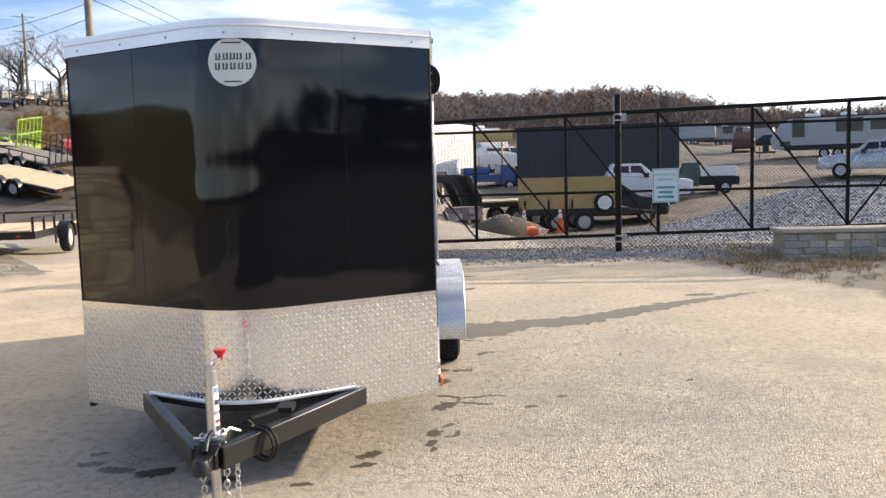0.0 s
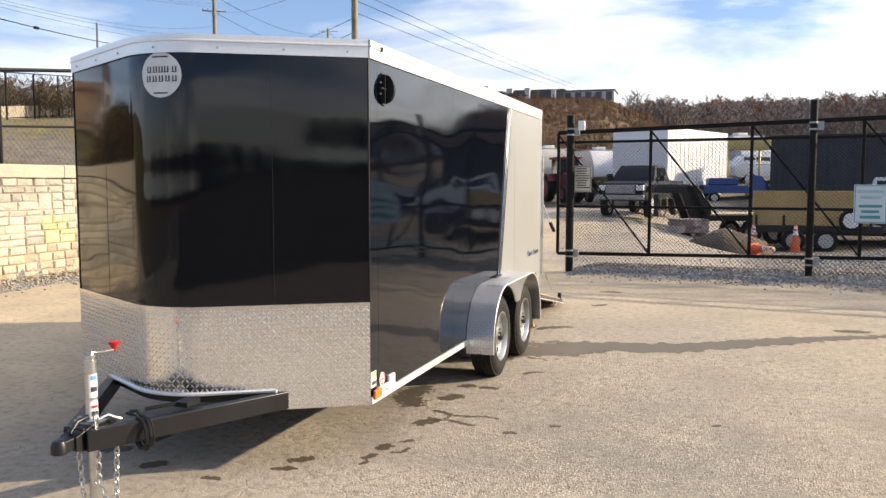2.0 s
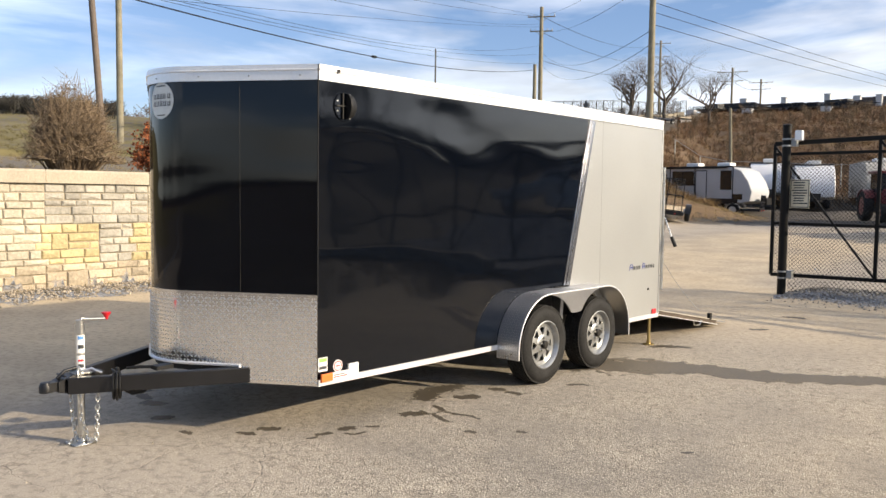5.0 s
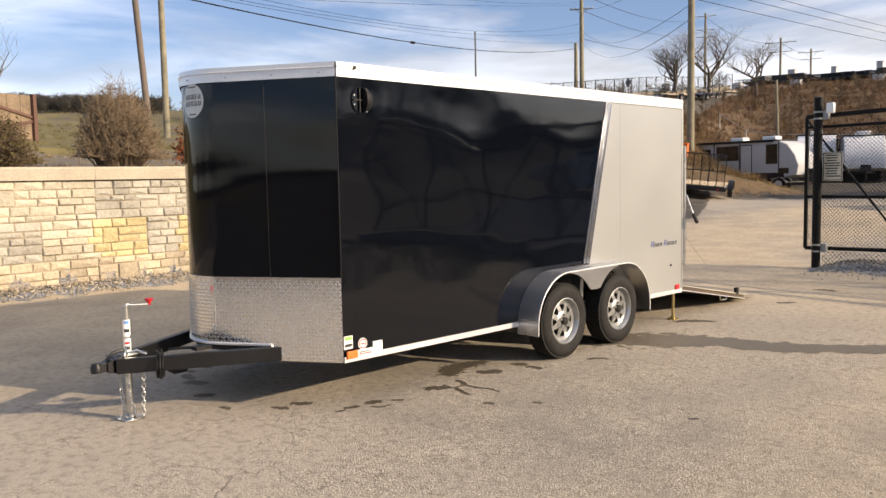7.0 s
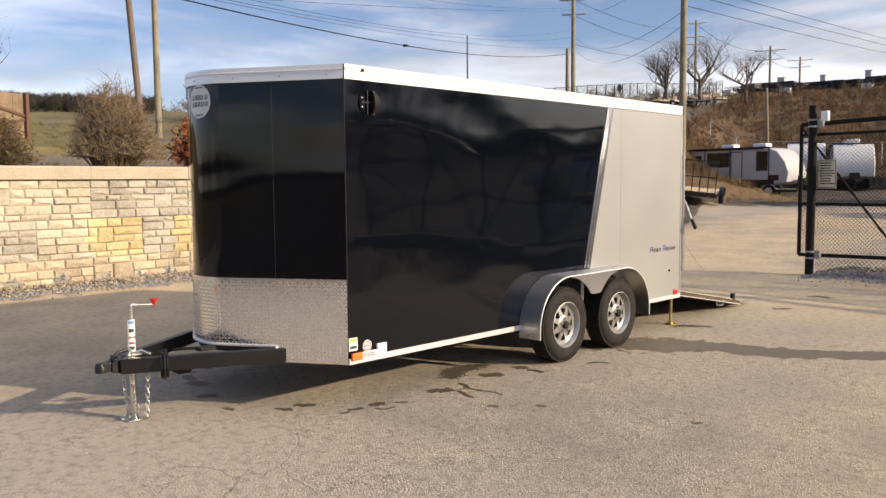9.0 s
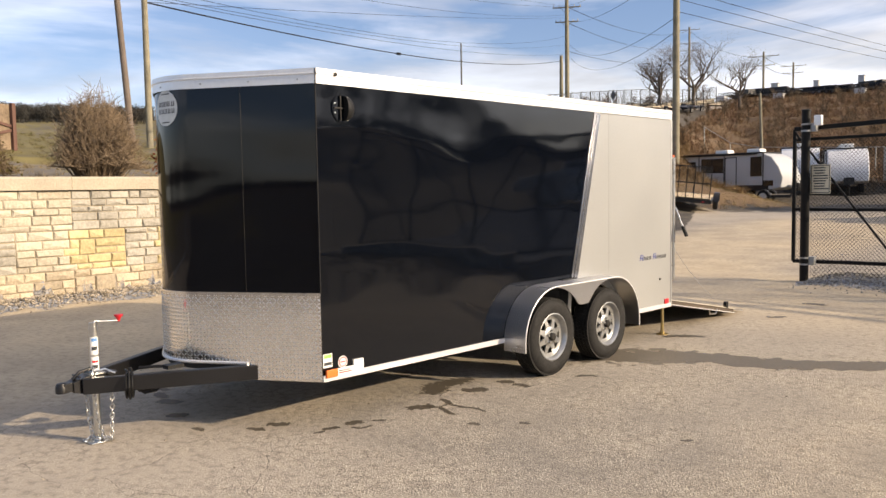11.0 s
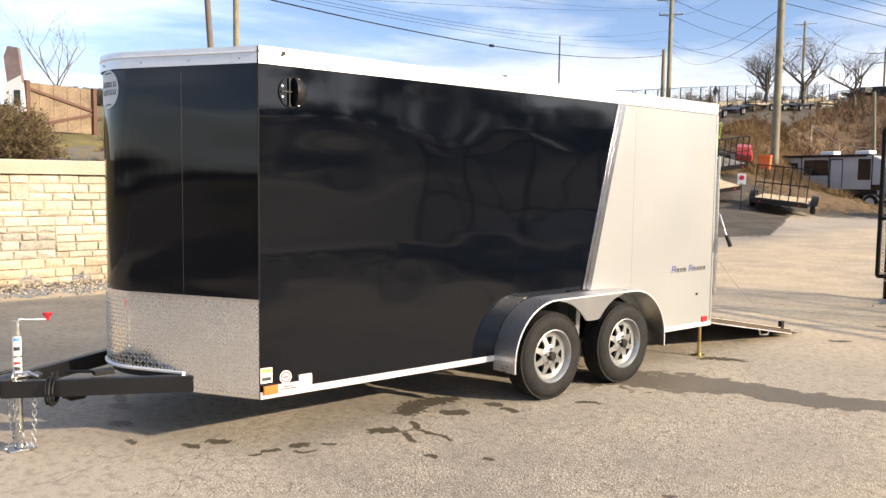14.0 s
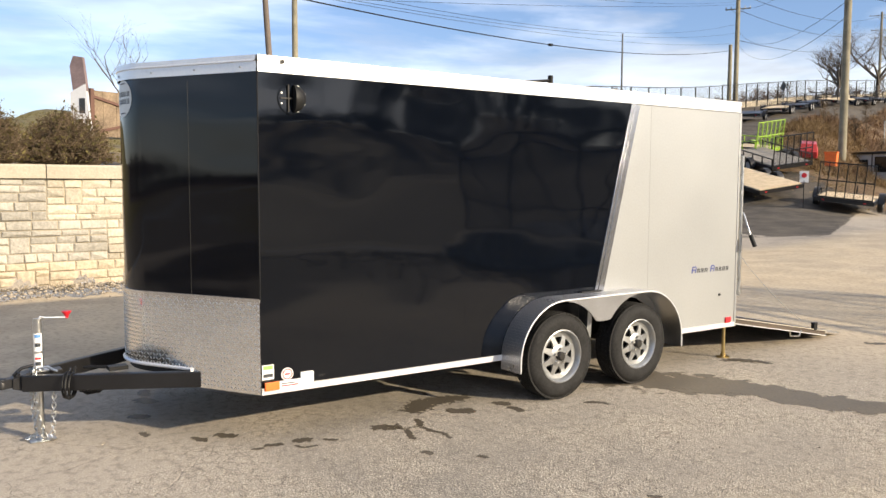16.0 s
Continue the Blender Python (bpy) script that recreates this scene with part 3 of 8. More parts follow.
# ---------- enclosed cargo trailer ----------
SLOPE = 0.582                     # rake of the nose's two faces
HALF = 1.055                      # half the body's width
NOSE_R = 0.47
LEN = 4.94
ZT = 2.40                         # lower edge of the roof cove
SPLIT = ((3.01, 0.80), (3.425, 2.40))   # black and silver meet along this raked line


def bottom(y):
    return 0.36 - 0.008 * y


def nose_line(steps=10, off=0.0):
    """The front's outline in plan from the right corner round to the other, with its running length."""
    ang = math.atan(SLOPE)
    sx = HALF - NOSE_R * math.sin(ang)
    cy = -SLOPE * sx + NOSE_R * math.cos(ang)
    pts = [(0.0, 0.0), (-0.477, -0.477 * SLOPE), (-sx, -SLOPE * sx)]
    for i in range(1, steps):
        t = ang - 2 * ang * i / steps
        pts.append((-HALF + NOSE_R * math.sin(t), cy - NOSE_R * math.cos(t)))
    pts += [(-2 * HALF + sx, -SLOPE * sx), (-2 * HALF + 0.477, -0.477 * SLOPE), (-2 * HALF, 0.0)]
    out = []
    for i, p in enumerate(pts):
        a, c = pts[max(i - 1, 0)], pts[min(i + 1, len(pts) - 1)]
        t = Vector((c[0] - a[0], c[1] - a[1])).normalized()
        nrm = Vector((-t.y, t.x))
        out.append((p[0] + nrm.x * off, p[1] + nrm.y * off))
    return out


def on_nose(s, pts):
    """Place and outward normal at the length s along the outline."""
    for p, q in zip(pts, pts[1:]):
        p, q = Vector(p), Vector(q)
        L = (q - p).length
        if s <= L:
            t = (q - p) / L
            return p + t * s, Vector((-t.y, t.x)), t
        s -= L
    return q, Vector((-t.y, t.x)), t


def nose_sheet(shape, z0s, z1s, out0, out1, steps=16):
    """A wall sheet that follows the nose between two heights; z0s and z1s give them for each x."""
    a, c = nose_line(steps, out0), nose_line(steps, out1)
    n = len(a)
    v = []
    for (x, y), (x2, y2) in zip(a, c):
        v += [(x, y, z0s(x)), (x, y, z1s(x)), (x2, y2, z0s(x)), (x2, y2, z1s(x))]
    f = []
    for i in range(n - 1):
        k, j = i * 4, i * 4 + 4
        f += [(k, j, j + 1, k + 1), (k + 2, k + 3, j + 3, j + 2), (k + 1, j + 1, j + 3, k + 3), (k, k + 2, j + 2, j)]
    f += [(0, 1, 3, 2), ((n - 1) * 4, (n - 1) * 4 + 2, (n - 1) * 4 + 3, (n - 1) * 4 + 1)]
    return shape.add(v, f)


trailer = thing("enclosed_trailer", "black and silver enclosed cargo trailer, rear ramp lowered onto asphalt", "trailer")

# front skin in three sheets, seams between
body = Shape()
nose_sheet(body, lambda x: 0.94, lambda x: ZT + 0.02, 0.0, -0.03)
part("front_skin", body, M_BLACK_SKIN, trailer, "glossy black front panel", smooth=25)

pts_out = nose_line(16, 0.006)
plate = Shape()
inner = nose_line(16, 0.0005)
n0 = len(pts_out)
vs = [(x, y, z) for ring in (pts_out, inner) for x, y in ring for z in (0.475, 0.972)]
o = 2 * n0
fs = []
for i in range(n0 - 1):
    k = 2 * i
    fs += [(k, k + 2, k + 3, k + 1), (k + 1, k + 3, o + k + 3, o + k + 1), (k, o + k, o + k + 2, k + 2)]
plate.add(vs, fs)
for i in (0, n0 - 2):
    (xa, ya), (xb, yb) = pts_out[i], pts_out[i + 1]
    ka, kb = 2 * i, 2 * i + 2
    q = len(plate.v)
    plate.v += [(xa, ya, 0.36), (xb, yb, 0.36)]
    plate.f.append((q, q + 1, kb, ka))
stone_guard = part("stone_guard", plate, M_PLATE, trailer, "bright diamond-plate stone guard", smooth=25, recalc=False)


def tread(shape, o, u, w, nrm, ang, ln=0.0165, wd=0.0047, hgt=0.0022):
    d = u * math.cos(ang) + w * math.sin(ang)
    e = w * math.cos(ang) - u * math.sin(ang)
    shape.add([o - d * ln, o - e * wd, o + d * ln, o + e * wd, o - d * ln * 0.45 + nrm * hgt, o + d * ln * 0.45 + nrm * hgt],
              [(0, 1, 5, 4), (1, 2, 5), (2, 3, 4, 5), (3, 0, 4)])


treads = Shape()
total = sum((Vector(a) - Vector(c)).length for a, c in zip(pts_out, pts_out[1:]))
pitch = 0.0272
ns = int(total / pitch)
up = Vector((0, 0, 1))
for i in range(ns):
    s = (i + 0.5) * pitch
    p, nrm, t = on_nose(s, pts_out)
    lo = 0.475 if 0.477 < -p.x < 2 * HALF - 0.477 else 0.36
    for j in range(int((0.972 - lo) / pitch)):
        z = 0.972 - (j + 0.5) * pitch
        n3 = Vector((nrm.x, nrm.y, 0))
        if n3.y > 0:
            n3 = -n3
        tread(treads, Vector((p.x, p.y, z)) + n3 * 0.0004, Vector((t.x, t.y, 0)), up, n3, radians(45 if (i + j) % 2 else -45))
part("tread", treads, M_TREAD, stone_guard, smooth=80, recalc=False, kind="stuff")

edge = Shape()
nose_sheet(edge, lambda x: 0.955, lambda x: 0.978, 0.009, 0.001)
part("guard_edge", edge, M_PLATE, trailer, smooth=25)
low = Shape()
pl = [(-0.478, -0.292)] + [p for p in nose_line(16, 0.012) if 0.52 < -p[0] < 2 * HALF - 0.52] + [(-2 * HALF + 0.478, -0.292)]
low.tube([(x, y, 0.476) for x, y in pl], 0.011, 6)
low.box(-0.488, -0.466, -0.30, -0.278, 0.36, 0.482)
low.box(-1.644, -1.622, -0.30, -0.278, 0.36, 0.482)
part("guard_lip", low, M_TRIM, trailer, smooth=50)

# side walls with an arch cut for the wheels
ARCH = [(2.0, 0.0), (2.0, 0.45), (2.10, 0.60), (2.27, 0.70), (2.50, 0.75), (3.34, 0.75), (3.55, 0.70), (3.72, 0.60), (3.83, 0.45), (3.83, 0.0)]


def arch_points():
    return [(y, max(z, bottom(y))) for y, z in ARCH]


black = Shape()
a = arch_points()
split_x = SPLIT[0][0]
black_poly = [(0.0, bottom(0))] + a[:5] + [(split_x - 0.012, 0.75), (SPLIT[0][0], 0.80), (SPLIT[1][0], ZT + 0.02), (0.0, ZT + 0.02)]
black.prism(black_poly, -0.03, 0.0, "x")
part("side_skin", black, M_BLACK_SKIN, trailer, "glossy black side panel", smooth=25)
silver = Shape()
silver_poly = [(split_x - 0.012, 0.75)] + a[5:] + [(LEN, bottom(LEN)), (LEN, ZT + 0.02), (SPLIT[1][0], ZT + 0.02), (SPLIT[0][0], 0.80)]
silver.prism(silver_poly, -0.03, 0.0, "x")
part("side_skin", silver, M_SILVER_SKIN, trailer, "silver rear side panel", smooth=25)
far_side = Shape()
far_side.box(-2 * HALF, -2 * HALF + 0.03, 0.0, LEN, 0.33, ZT + 0.02)
part("side_skin", far_side, M_BLACK_SKIN, trailer, "glossy black side panel", smooth=25)

strip = Shape()
d = Vector((SPLIT[1][0] - SPLIT[0][0], SPLIT[1][1] - SPLIT[0][1])).normalized()
e = Vector((d.y, -d.x)) * 0.080
p0, p1 = Vector(SPLIT[0]), Vector(SPLIT[1])
strip.prism([tuple(p0 - e * 0.3), tuple(p0 + e), tuple(p1 + e), tuple(p1 - e * 0.3)], 0.0, 0.010, "x")
strip.prism([tuple(p0 + e * 0.15), tuple(p0 + e * 0.55), tuple(p1 + e * 0.55), tuple(p1 + e * 0.15)], 0.010, 0.016, "x")
part("raked_strip", strip, M_STRIP, trailer, "polished raked trim strip", bevel=0.003)

roof = Shape()
roof.prism([(x, y) for x, y in nose_line(16)] + [(-2 * HALF, LEN), (0.0, LEN)], 2.485, 2.497, "z")
part("roof", roof, M_TRIM, trailer, smooth=25)
floor_pan = Shape()
floor_pan.prism([(x * 0.98 - 0.02, y * 0.95) for x, y in nose_line(16)] + [(-2 * HALF + 0.03, 2.05), (-2 * HALF + 0.03, LEN), (-0.03, LEN), (-0.03, 3.95), (-0.40, 3.93), (-0.40, 2.02), (-0.03, 2.0)], 0.42, 0.46, "z")
part("floor_pan", floor_pan, M_DARK, trailer, smooth=25)
well = Shape()
well.box(-0.42, -0.40, 1.98, 3.86, 0.42, 0.80)
well.box(-0.40, -0.001, 1.98, 3.86, 0.765, 0.785)
well.box(-0.40, -0.03, 1.97, 1.99, 0.42, 0.78)
well.box(-0.40, -0.03, 3.84, 3.86, 0.42, 0.78)
part("wheel_well", well, M_DARK, trailer, smooth=25)

# cove trim round the roof: a flat with a bead
COVE = ((0.012, 2.400), (0.012, 2.460), (0.020, 2.464), (0.020, 2.470), (0.014, 2.474), (0.014, 2.502))
cove = Shape()
lines = [nose_line(16, o) for o, z in COVE] + [nose_line(16, -0.02)]
vs = [(*lines[j][i], COVE[j][1] if j < 6 else 2.502) for i in range(len(lines[0])) for j in range(7)]
cove.add(vs, [(i * 7 + j, i * 7 + j + 1, i * 7 + j + 8, i * 7 + j + 7) for i in range(len(lines[0]) - 1) for j in range(6)])
part("roof_cove", cove, M_TRIM, trailer, "white aluminium roof cove", smooth=25)
for sg, x0 in ((1, 0.0), (-1, -2 * HALF)):
    cove = Shape()
    cove.prism([(x0 + sg * o, z) for o, z in COVE] + [(x0 - sg * 0.02, 2.502), (x0 - sg * 0.02, 2.40)], 0.0, LEN + 0.004, "y")
    part("roof_cove", cove, M_TRIM, trailer, "white aluminium roof cove", smooth=25)
cove = Shape()
cove.box(-2 * HALF + 0.03, -0.03, LEN - 0.05, LEN + 0.02, 2.30, 2.484)
part("rear_header", cove, M_TRIM, trailer, bevel=0.004)
screws = Shape()
for i in range(13):
    y = 0.2 + i * 0.38
    screws.rod((0.011, y, 2.43), (0.016, y, 2.43), 0.006, 6)
for i in range(7):
    p, nrm, t = on_nose(0.12 + i * 0.36, nose_line(16, 0.012))
    screws.rod((p.x, p.y, 2.43), (p.x + (0.004 if p.x > -HALF else -0.004), p.y - 0.006, 2.43), 0.006, 6)
part("cove_screw", screws, M_GALV, trailer, kind="stuff")

# painted rail under each side, corner moulding, seams
for y0, y1 in ((0.0, 1.99), (3.85, LEN)):
    rail = Shape()
    z0, z1 = bottom(y0), bottom(y1)
    rail.add([(x, y, z + h) for x in (-0.02, 0.012) for y, z in ((y0, z0), (y1, z1)) for h in (0.0, 0.042)],
             [(0, 1, 3, 2), (4, 6, 7, 5), (0, 4, 5, 1), (2, 3, 7, 6), (0, 2, 6, 4), (1, 5, 7, 3)])
    part("bottom_rail", rail, M_TRIM, trailer, "white bottom rail")
for x in (0.0, -2 * HALF):
    mould = Shape()
    mould.rod((x, -0.001, 0.972), (x, -0.001, ZT), 0.005, 8)
    part("corner_moulding", mould, M_PLASTIC, trailer)
for x, y in ((-0.477, -0.2776), (-2 * HALF + 0.477, -0.2776)):
    s = Shape()
    s.box(x - 0.0009, x + 0.0009, y - 0.0012, y + 0.002, 0.98, ZT)
    part("seam", s, M_PLASTIC, trailer)
for y in (0.13, 1.62):
    s = Shape()
    s.box(-0.001, 0.0006, y - 0.0012, y + 0.0012, 0.57 if y < 1 else 0.41, ZT)
    part("seam", s, M_BLACK_SKIN, trailer)
s = Shape()
s.box(-0.001, 0.0012, 3.66, 3.663, 0.72, ZT)
part("seam", s, M_SILVER_SKIN, trailer)

# rear frame, ramp door, lock bars
for x0, x1 in ((-0.05, 0.004), (-2 * HALF - 0.004, -2 * HALF + 0.05)):
    rear = Shape()
    rear.box(x0, x1, LEN + 0.005, LEN + 0.035, 0.315, 2.398)
    part("rear_post", rear, M_SILVER_SKIN, trailer, bevel=0.004)
rear = Shape()
rear.box(-2 * HALF + 0.055, -0.055, LEN, LEN + 0.03, 0.315, 0.40)
part("rear_sill", rear, M_SILVER_SKIN, trailer, bevel=0.004)
for y in (LEN + 0.055,):
    s = Shape()
    s.rod((0.010, y, 0.62), (0.010, y, 1.99), 0.017, 12)
    for z in (0.66, 0.95, 1.62, 1.93):
        s.box(-0.055, 0.022, LEN + 0.036, y + 0.018, z - 0.025, z + 0.025)
    part("lock_bar", s, M_ZINC, trailer, "zinc cam-lock bar", bevel=0.002)
s = Shape()
s.tube([(-0.02, LEN + 0.07, 1.45), (0.02, LEN + 0.09, 1.42), (0.075, LEN + 0.09, 1.28), (0.10, LEN + 0.09, 1.22)], 0.009, 8)
grip = part("bar_handle", s, M_ZINC, trailer, "bent zinc handle hanging open")
s = Shape()
s.rod((0.10, LEN + 0.09, 1.22), (0.152, LEN + 0.09, 1.11), 0.021, 10)
part("grip", s, M_PLASTIC, grip, "black rubber grip", bevel=0.005)
ramp = Shape()
RY0, RY1 = LEN + 0.03, 6.70
M_EDGING = material("pale_ramp_edging", (0.50, 0.46, 0.38), 0.5, 0.2, 0.1, 6.0, 60.0)
def ramp_z(y):
    return 0.385 - (y - RY0) / (RY1 - RY0) * 0.305
ramp.add([(x, y, ramp_z(y) + h) for x in (-2.06, -0.04) for y in (RY0, RY1) for h in (-0.045, 0.0)],
         [(0, 1, 3, 2), (4, 6, 7, 5), (0, 4, 5, 1), (2, 3, 7, 6), (0, 2, 6, 4), (1, 5, 7, 3)])
ramp_door = part("ramp_door", ramp, material("ramp_ply", (0.075, 0.055, 0.04), 0.7, 0.0, 0.3), trailer, "lowered rear ramp door", bevel=0.003)
for x in (-2.075, -0.035):
    for k0, k1, mt in ((-0.052, -0.044, M_TRIM), (0.0, 0.009, M_EDGING)):
        s = Shape()
        s.add([(x + h, y, ramp_z(y) + k) for h in (-0.012, 0.010) for y in (RY0, RY1) for k in (k0, k1)],
              [(0, 1, 3, 2), (4, 6, 7, 5), (0, 4, 5, 1), (2, 3, 7, 6), (0, 2, 6, 4), (1, 5, 7, 3)])
        part("ramp_edge", s, mt, ramp_door)
s = Shape()
s.add([(x, y, z + h) for x in (-1.98, -0.06) for y, z in ((RY1, 0.085), (RY1 + 0.32, 0.030)) for h in (-0.012, 0.008)],
      [(0, 1, 3, 2), (4, 6, 7, 5), (0, 4, 5, 1), (2, 3, 7, 6), (0, 2, 6, 4), (1, 5, 7, 3)])
part("ramp_flap", s, M_FENDER, ramp_door)
s = Shape()
s.tube([(-0.03, 5.98, 0.165), (-0.03, 6.0, 0.10), (-0.03, 6.16, 0.085), (-0.03, 6.2, 0.14)], 0.009, 6)
part("ramp_handle", s, M_ZINC, ramp_door)
s = Shape()
s.box(-0.06, -0.02, 6.44, 6.50, 0.12, 0.20)
part("ramp_latch", s, M_PLASTIC, ramp_door)
s = Shape()
s.tube([(-0.12 + 0.02 * t, LEN + 0.06 + 1.3 * t, 1.16 - 0.92 * t + 0.25 * t * (t - 1)) for t in np.linspace(0, 1, 9)], 0.0022, 4)
part("ramp_cable", s, M_GALV, trailer)

# marker lights, vent, stickers, badges
s = Shape()
s.box(0.0, 0.014, 4.80, 4.885, 0.362, 0.418)
part("rear_marker", s, M_RED, trailer, "red side marker lamp", bevel=0.004)
s = Shape()
s.box(0.010, 0.028, 0.015, 0.115, 0.386, 0.440)
part("front_marker", s, M_ORANGE, trailer, "amber side marker lamp", bevel=0.004)
s = Shape()
s.rod((0.0, 4.70, 0.65), (0.01, 4.70, 0.65), 0.012, 10)
part("grommet", s, M_PLASTIC, trailer)
s = Shape()
s.rod((0.012, 0.16, 2.47), (0.026, 0.16, 2.47), 0.014, 10)
part("cove_lamp", s, M_PLASTIC, trailer)
vent = Shape()
n = 12
vv, ff = [], []
for i in range(n + 1):
    th = -math.pi / 2 + math.pi * i / n
    for j in range(6):
        ph = (math.pi / 2) * j / 5
        vv.append((0.012 + 0.055 * math.sin(ph), 0.235 + 0.088 * math.cos(ph) * math.cos(th), 2.245 + 0.088 * math.cos(ph) * math.sin(th)))
for i in range(n):
    for j in range(5):
        k = i * 6 + j
        ff.append((k, k + 6, k + 7, k + 1))
vent.add(vv, ff)
vent.add([vv[i * 6 + j] for i in (0, n) for j in range(6)], [(0, 1, 2, 3, 4, 5, 11, 10, 9, 8, 7, 6)])
vent.box(0.008, 0.022, 0.146, 0.240, 2.240, 2.250)
vent.box(0.008, 0.024, 0.196, 0.204, 2.160, 2.330)
base = Shape()
base.rod((0.0, 0.235, 2.245), (0.010, 0.235, 2.245), 0.100, 32)
side_vent = part("side_vent", vent, M_PLASTIC, trailer, "black plastic flow-through vent")
part("vent_ring", base, M_BLACK_SKIN, side_vent, "glossy black mounting disc")
s = Shape()
for k in range(8):
    th = 2 * math.pi * (k + 0.5) / 8
    s.rod((0.012, 0.235 + 0.086 * math.cos(th), 2.245 + 0.086 * math.sin(th)), (0.016, 0.235 + 0.086 * math.cos(th), 2.245 + 0.086 * math.sin(th)), 0.0055, 8)
part("vent_screw", s, M_ZINC, side_vent, kind="stuff")
for y0, y1, z0, z1, mt in ((0.005, 0.085, 0.455, 0.55, M_WHITE), (0.10, 0.36, 0.385, 0.435, M_WHITE), (0.27, 0.36, 0.435, 0.475, M_WHITE), (0.012, 0.078, 0.520, 0.545, M_GREEN_INK), (0.012, 0.078, 0.470, 0.492, M_INK), (0.13, 0.25, 0.40, 0.408, M_RED), (0.13, 0.23, 0.415, 0.422, M_INK)):
    s = Shape()
    h = 0.0155 if mt is M_WHITE else 0.0165
    if mt is M_WHITE and z0 > 0.44:
        h = 0.002
    elif z0 > 0.44:
        h = 0.003
    s.box(0.0, h, y0, y1, z0, z1)
    part("sticker" if mt is M_WHITE else "sticker_print", s, mt, trailer)
s = Shape()
s.rod((0.0, 0.178, 0.475), (0.003, 0.178, 0.475), 0.042, 20)
part("sticker", s, M_WHITE, trailer, "round white sticker with red ring")
s = Shape()
s.lathe([(0.036, 0.0035), (0.036, 0.0042), (0.028, 0.0042), (0.028, 0.0035)], (0, 0.178, 0.475), "x", 20, True)
s.box(0.003, 0.004, 0.158, 0.198, 0.470, 0.480)
part("sticker_print", s, M_RED, trailer)

# round badge on the nose, with bars where its lettering is
def nose_patch(shape, cx_s, cz, outline, out):
    """A thin patch bent round the nose: outline in (along, up) about the middle."""
    ptsn = nose_line(16, out)
    tot = sum((Vector(a) - Vector(c)).length for a, c in zip(ptsn, ptsn[1:]))
    vs = []
    for u, w in outline:
        p, nrm, t = on_nose(tot / 2 + cx_s + u, ptsn)
        vs.append((p.x, p.y, cz + w))
    return vs


def bent_bar(shape, u0, u1, w0, w1, out, cz=2.28, shift=0.0):
    k = max(2, int(abs(u1 - u0) / 0.02) + 1)
    us = np.linspace(u0, u1, k)
    vs = nose_patch(shape, shift, cz, [(u, w0) for u in us] + [(u, w1) for u in us], out)
    shape.add(vs, [(i, i + 1, k + i + 1, k + i) for i in range(k - 1)])


SHIFT = -0.035
disc = Shape()
rows, k = 18, 9
grid = []
for i in range(rows + 1):
    w0 = -0.1249 * math.cos(math.pi * i / rows)
    hw0 = math.sqrt(0.125 ** 2 - w0 ** 2)
    grid += [(hw0 * t, w0) for t in np.linspace(-1, 1, k)]
disc.add(nose_patch(disc, SHIFT, 2.28, grid, 0.003), [(i * k + j, i * k + j + 1, i * k + k + j + 1, i * k + k + j) for i in range(rows) for j in range(k - 1)])
badge = part("badge", disc, M_PALE, trailer, "round pale badge", smooth=60, recalc=False)
ink = Shape()
for w0, us in ((0.012, (-0.098, -0.052, -0.018, 0.018, 0.058)), (-0.038, (-0.098, -0.058, -0.018, 0.022, 0.062))):
    for u in us:
        bent_bar(ink, u, u + 0.009, w0, w0 + 0.034, 0.0042, shift=SHIFT)
        bent_bar(ink, u + 0.018, u + 0.026, w0, w0 + 0.034, 0.0042, shift=SHIFT)
        bent_bar(ink, u, u + 0.03, w0, w0 + 0.005, 0.0045, shift=SHIFT)
for w0, hw in ((0.095, 0.05), (-0.104, 0.045)):
    bent_bar(ink, -hw, hw, w0, w0 + 0.008, 0.0042, shift=SHIFT)
part("badge_print", ink, M_INK, badge, "dark bars in place of lettering", smooth=60, recalc=False, kind="stuff")
u = 4.262
initials, strokes = Shape(), Shape()
for wd, hh in ((0.080, 0.062), (0.055, 0.040), (0.055, 0.040), (0.060, 0.040), (0.028, 0.0), (0.075, 0.062), (0.055, 0.040), (0.055, 0.040), (0.055, 0.040), (0.055, 0.040)):
    if hh:
        ink = initials if hh > 0.05 else strokes
        z0, k = 0.880, 0.22 * hh
        ink.prism([(u + 0.010, z0), (u + 0.022, z0), (u + 0.022 + k, z0 + hh), (u + 0.010 + k, z0 + hh)], 0.0, 0.002, "x")
        ink.prism([(u + 0.012 + k, z0 + hh - 0.010), (u + wd - 0.006, z0 + hh - 0.010), (u + wd - 0.004, z0 + hh), (u + 0.014 + k, z0 + hh)], 0.0, 0.0024, "x")
        ink.prism([(u + wd - 0.020, z0), (u + wd - 0.010, z0), (u + wd - 0.010 + k, z0 + hh * 0.8), (u + wd - 0.020 + k, z0 + hh * 0.8)], 0.0, 0.0028, "x")
        ink.prism([(u + 0.014, z0 + hh * 0.38), (u + wd - 0.016, z0 + hh * 0.38), (u + wd - 0.014, z0 + hh * 0.55), (u + 0.016, z0 + hh * 0.55)], 0.0, 0.0022, "x")
    u += wd
side_badge = part("side_badge", strokes, M_INK, trailer, "dark strokes in place of a model badge", smooth=0, kind="stuff")
part("badge_initial", initials, M_BLUE_INK, side_badge, "dark blue initial strokes", smooth=0, kind="stuff")

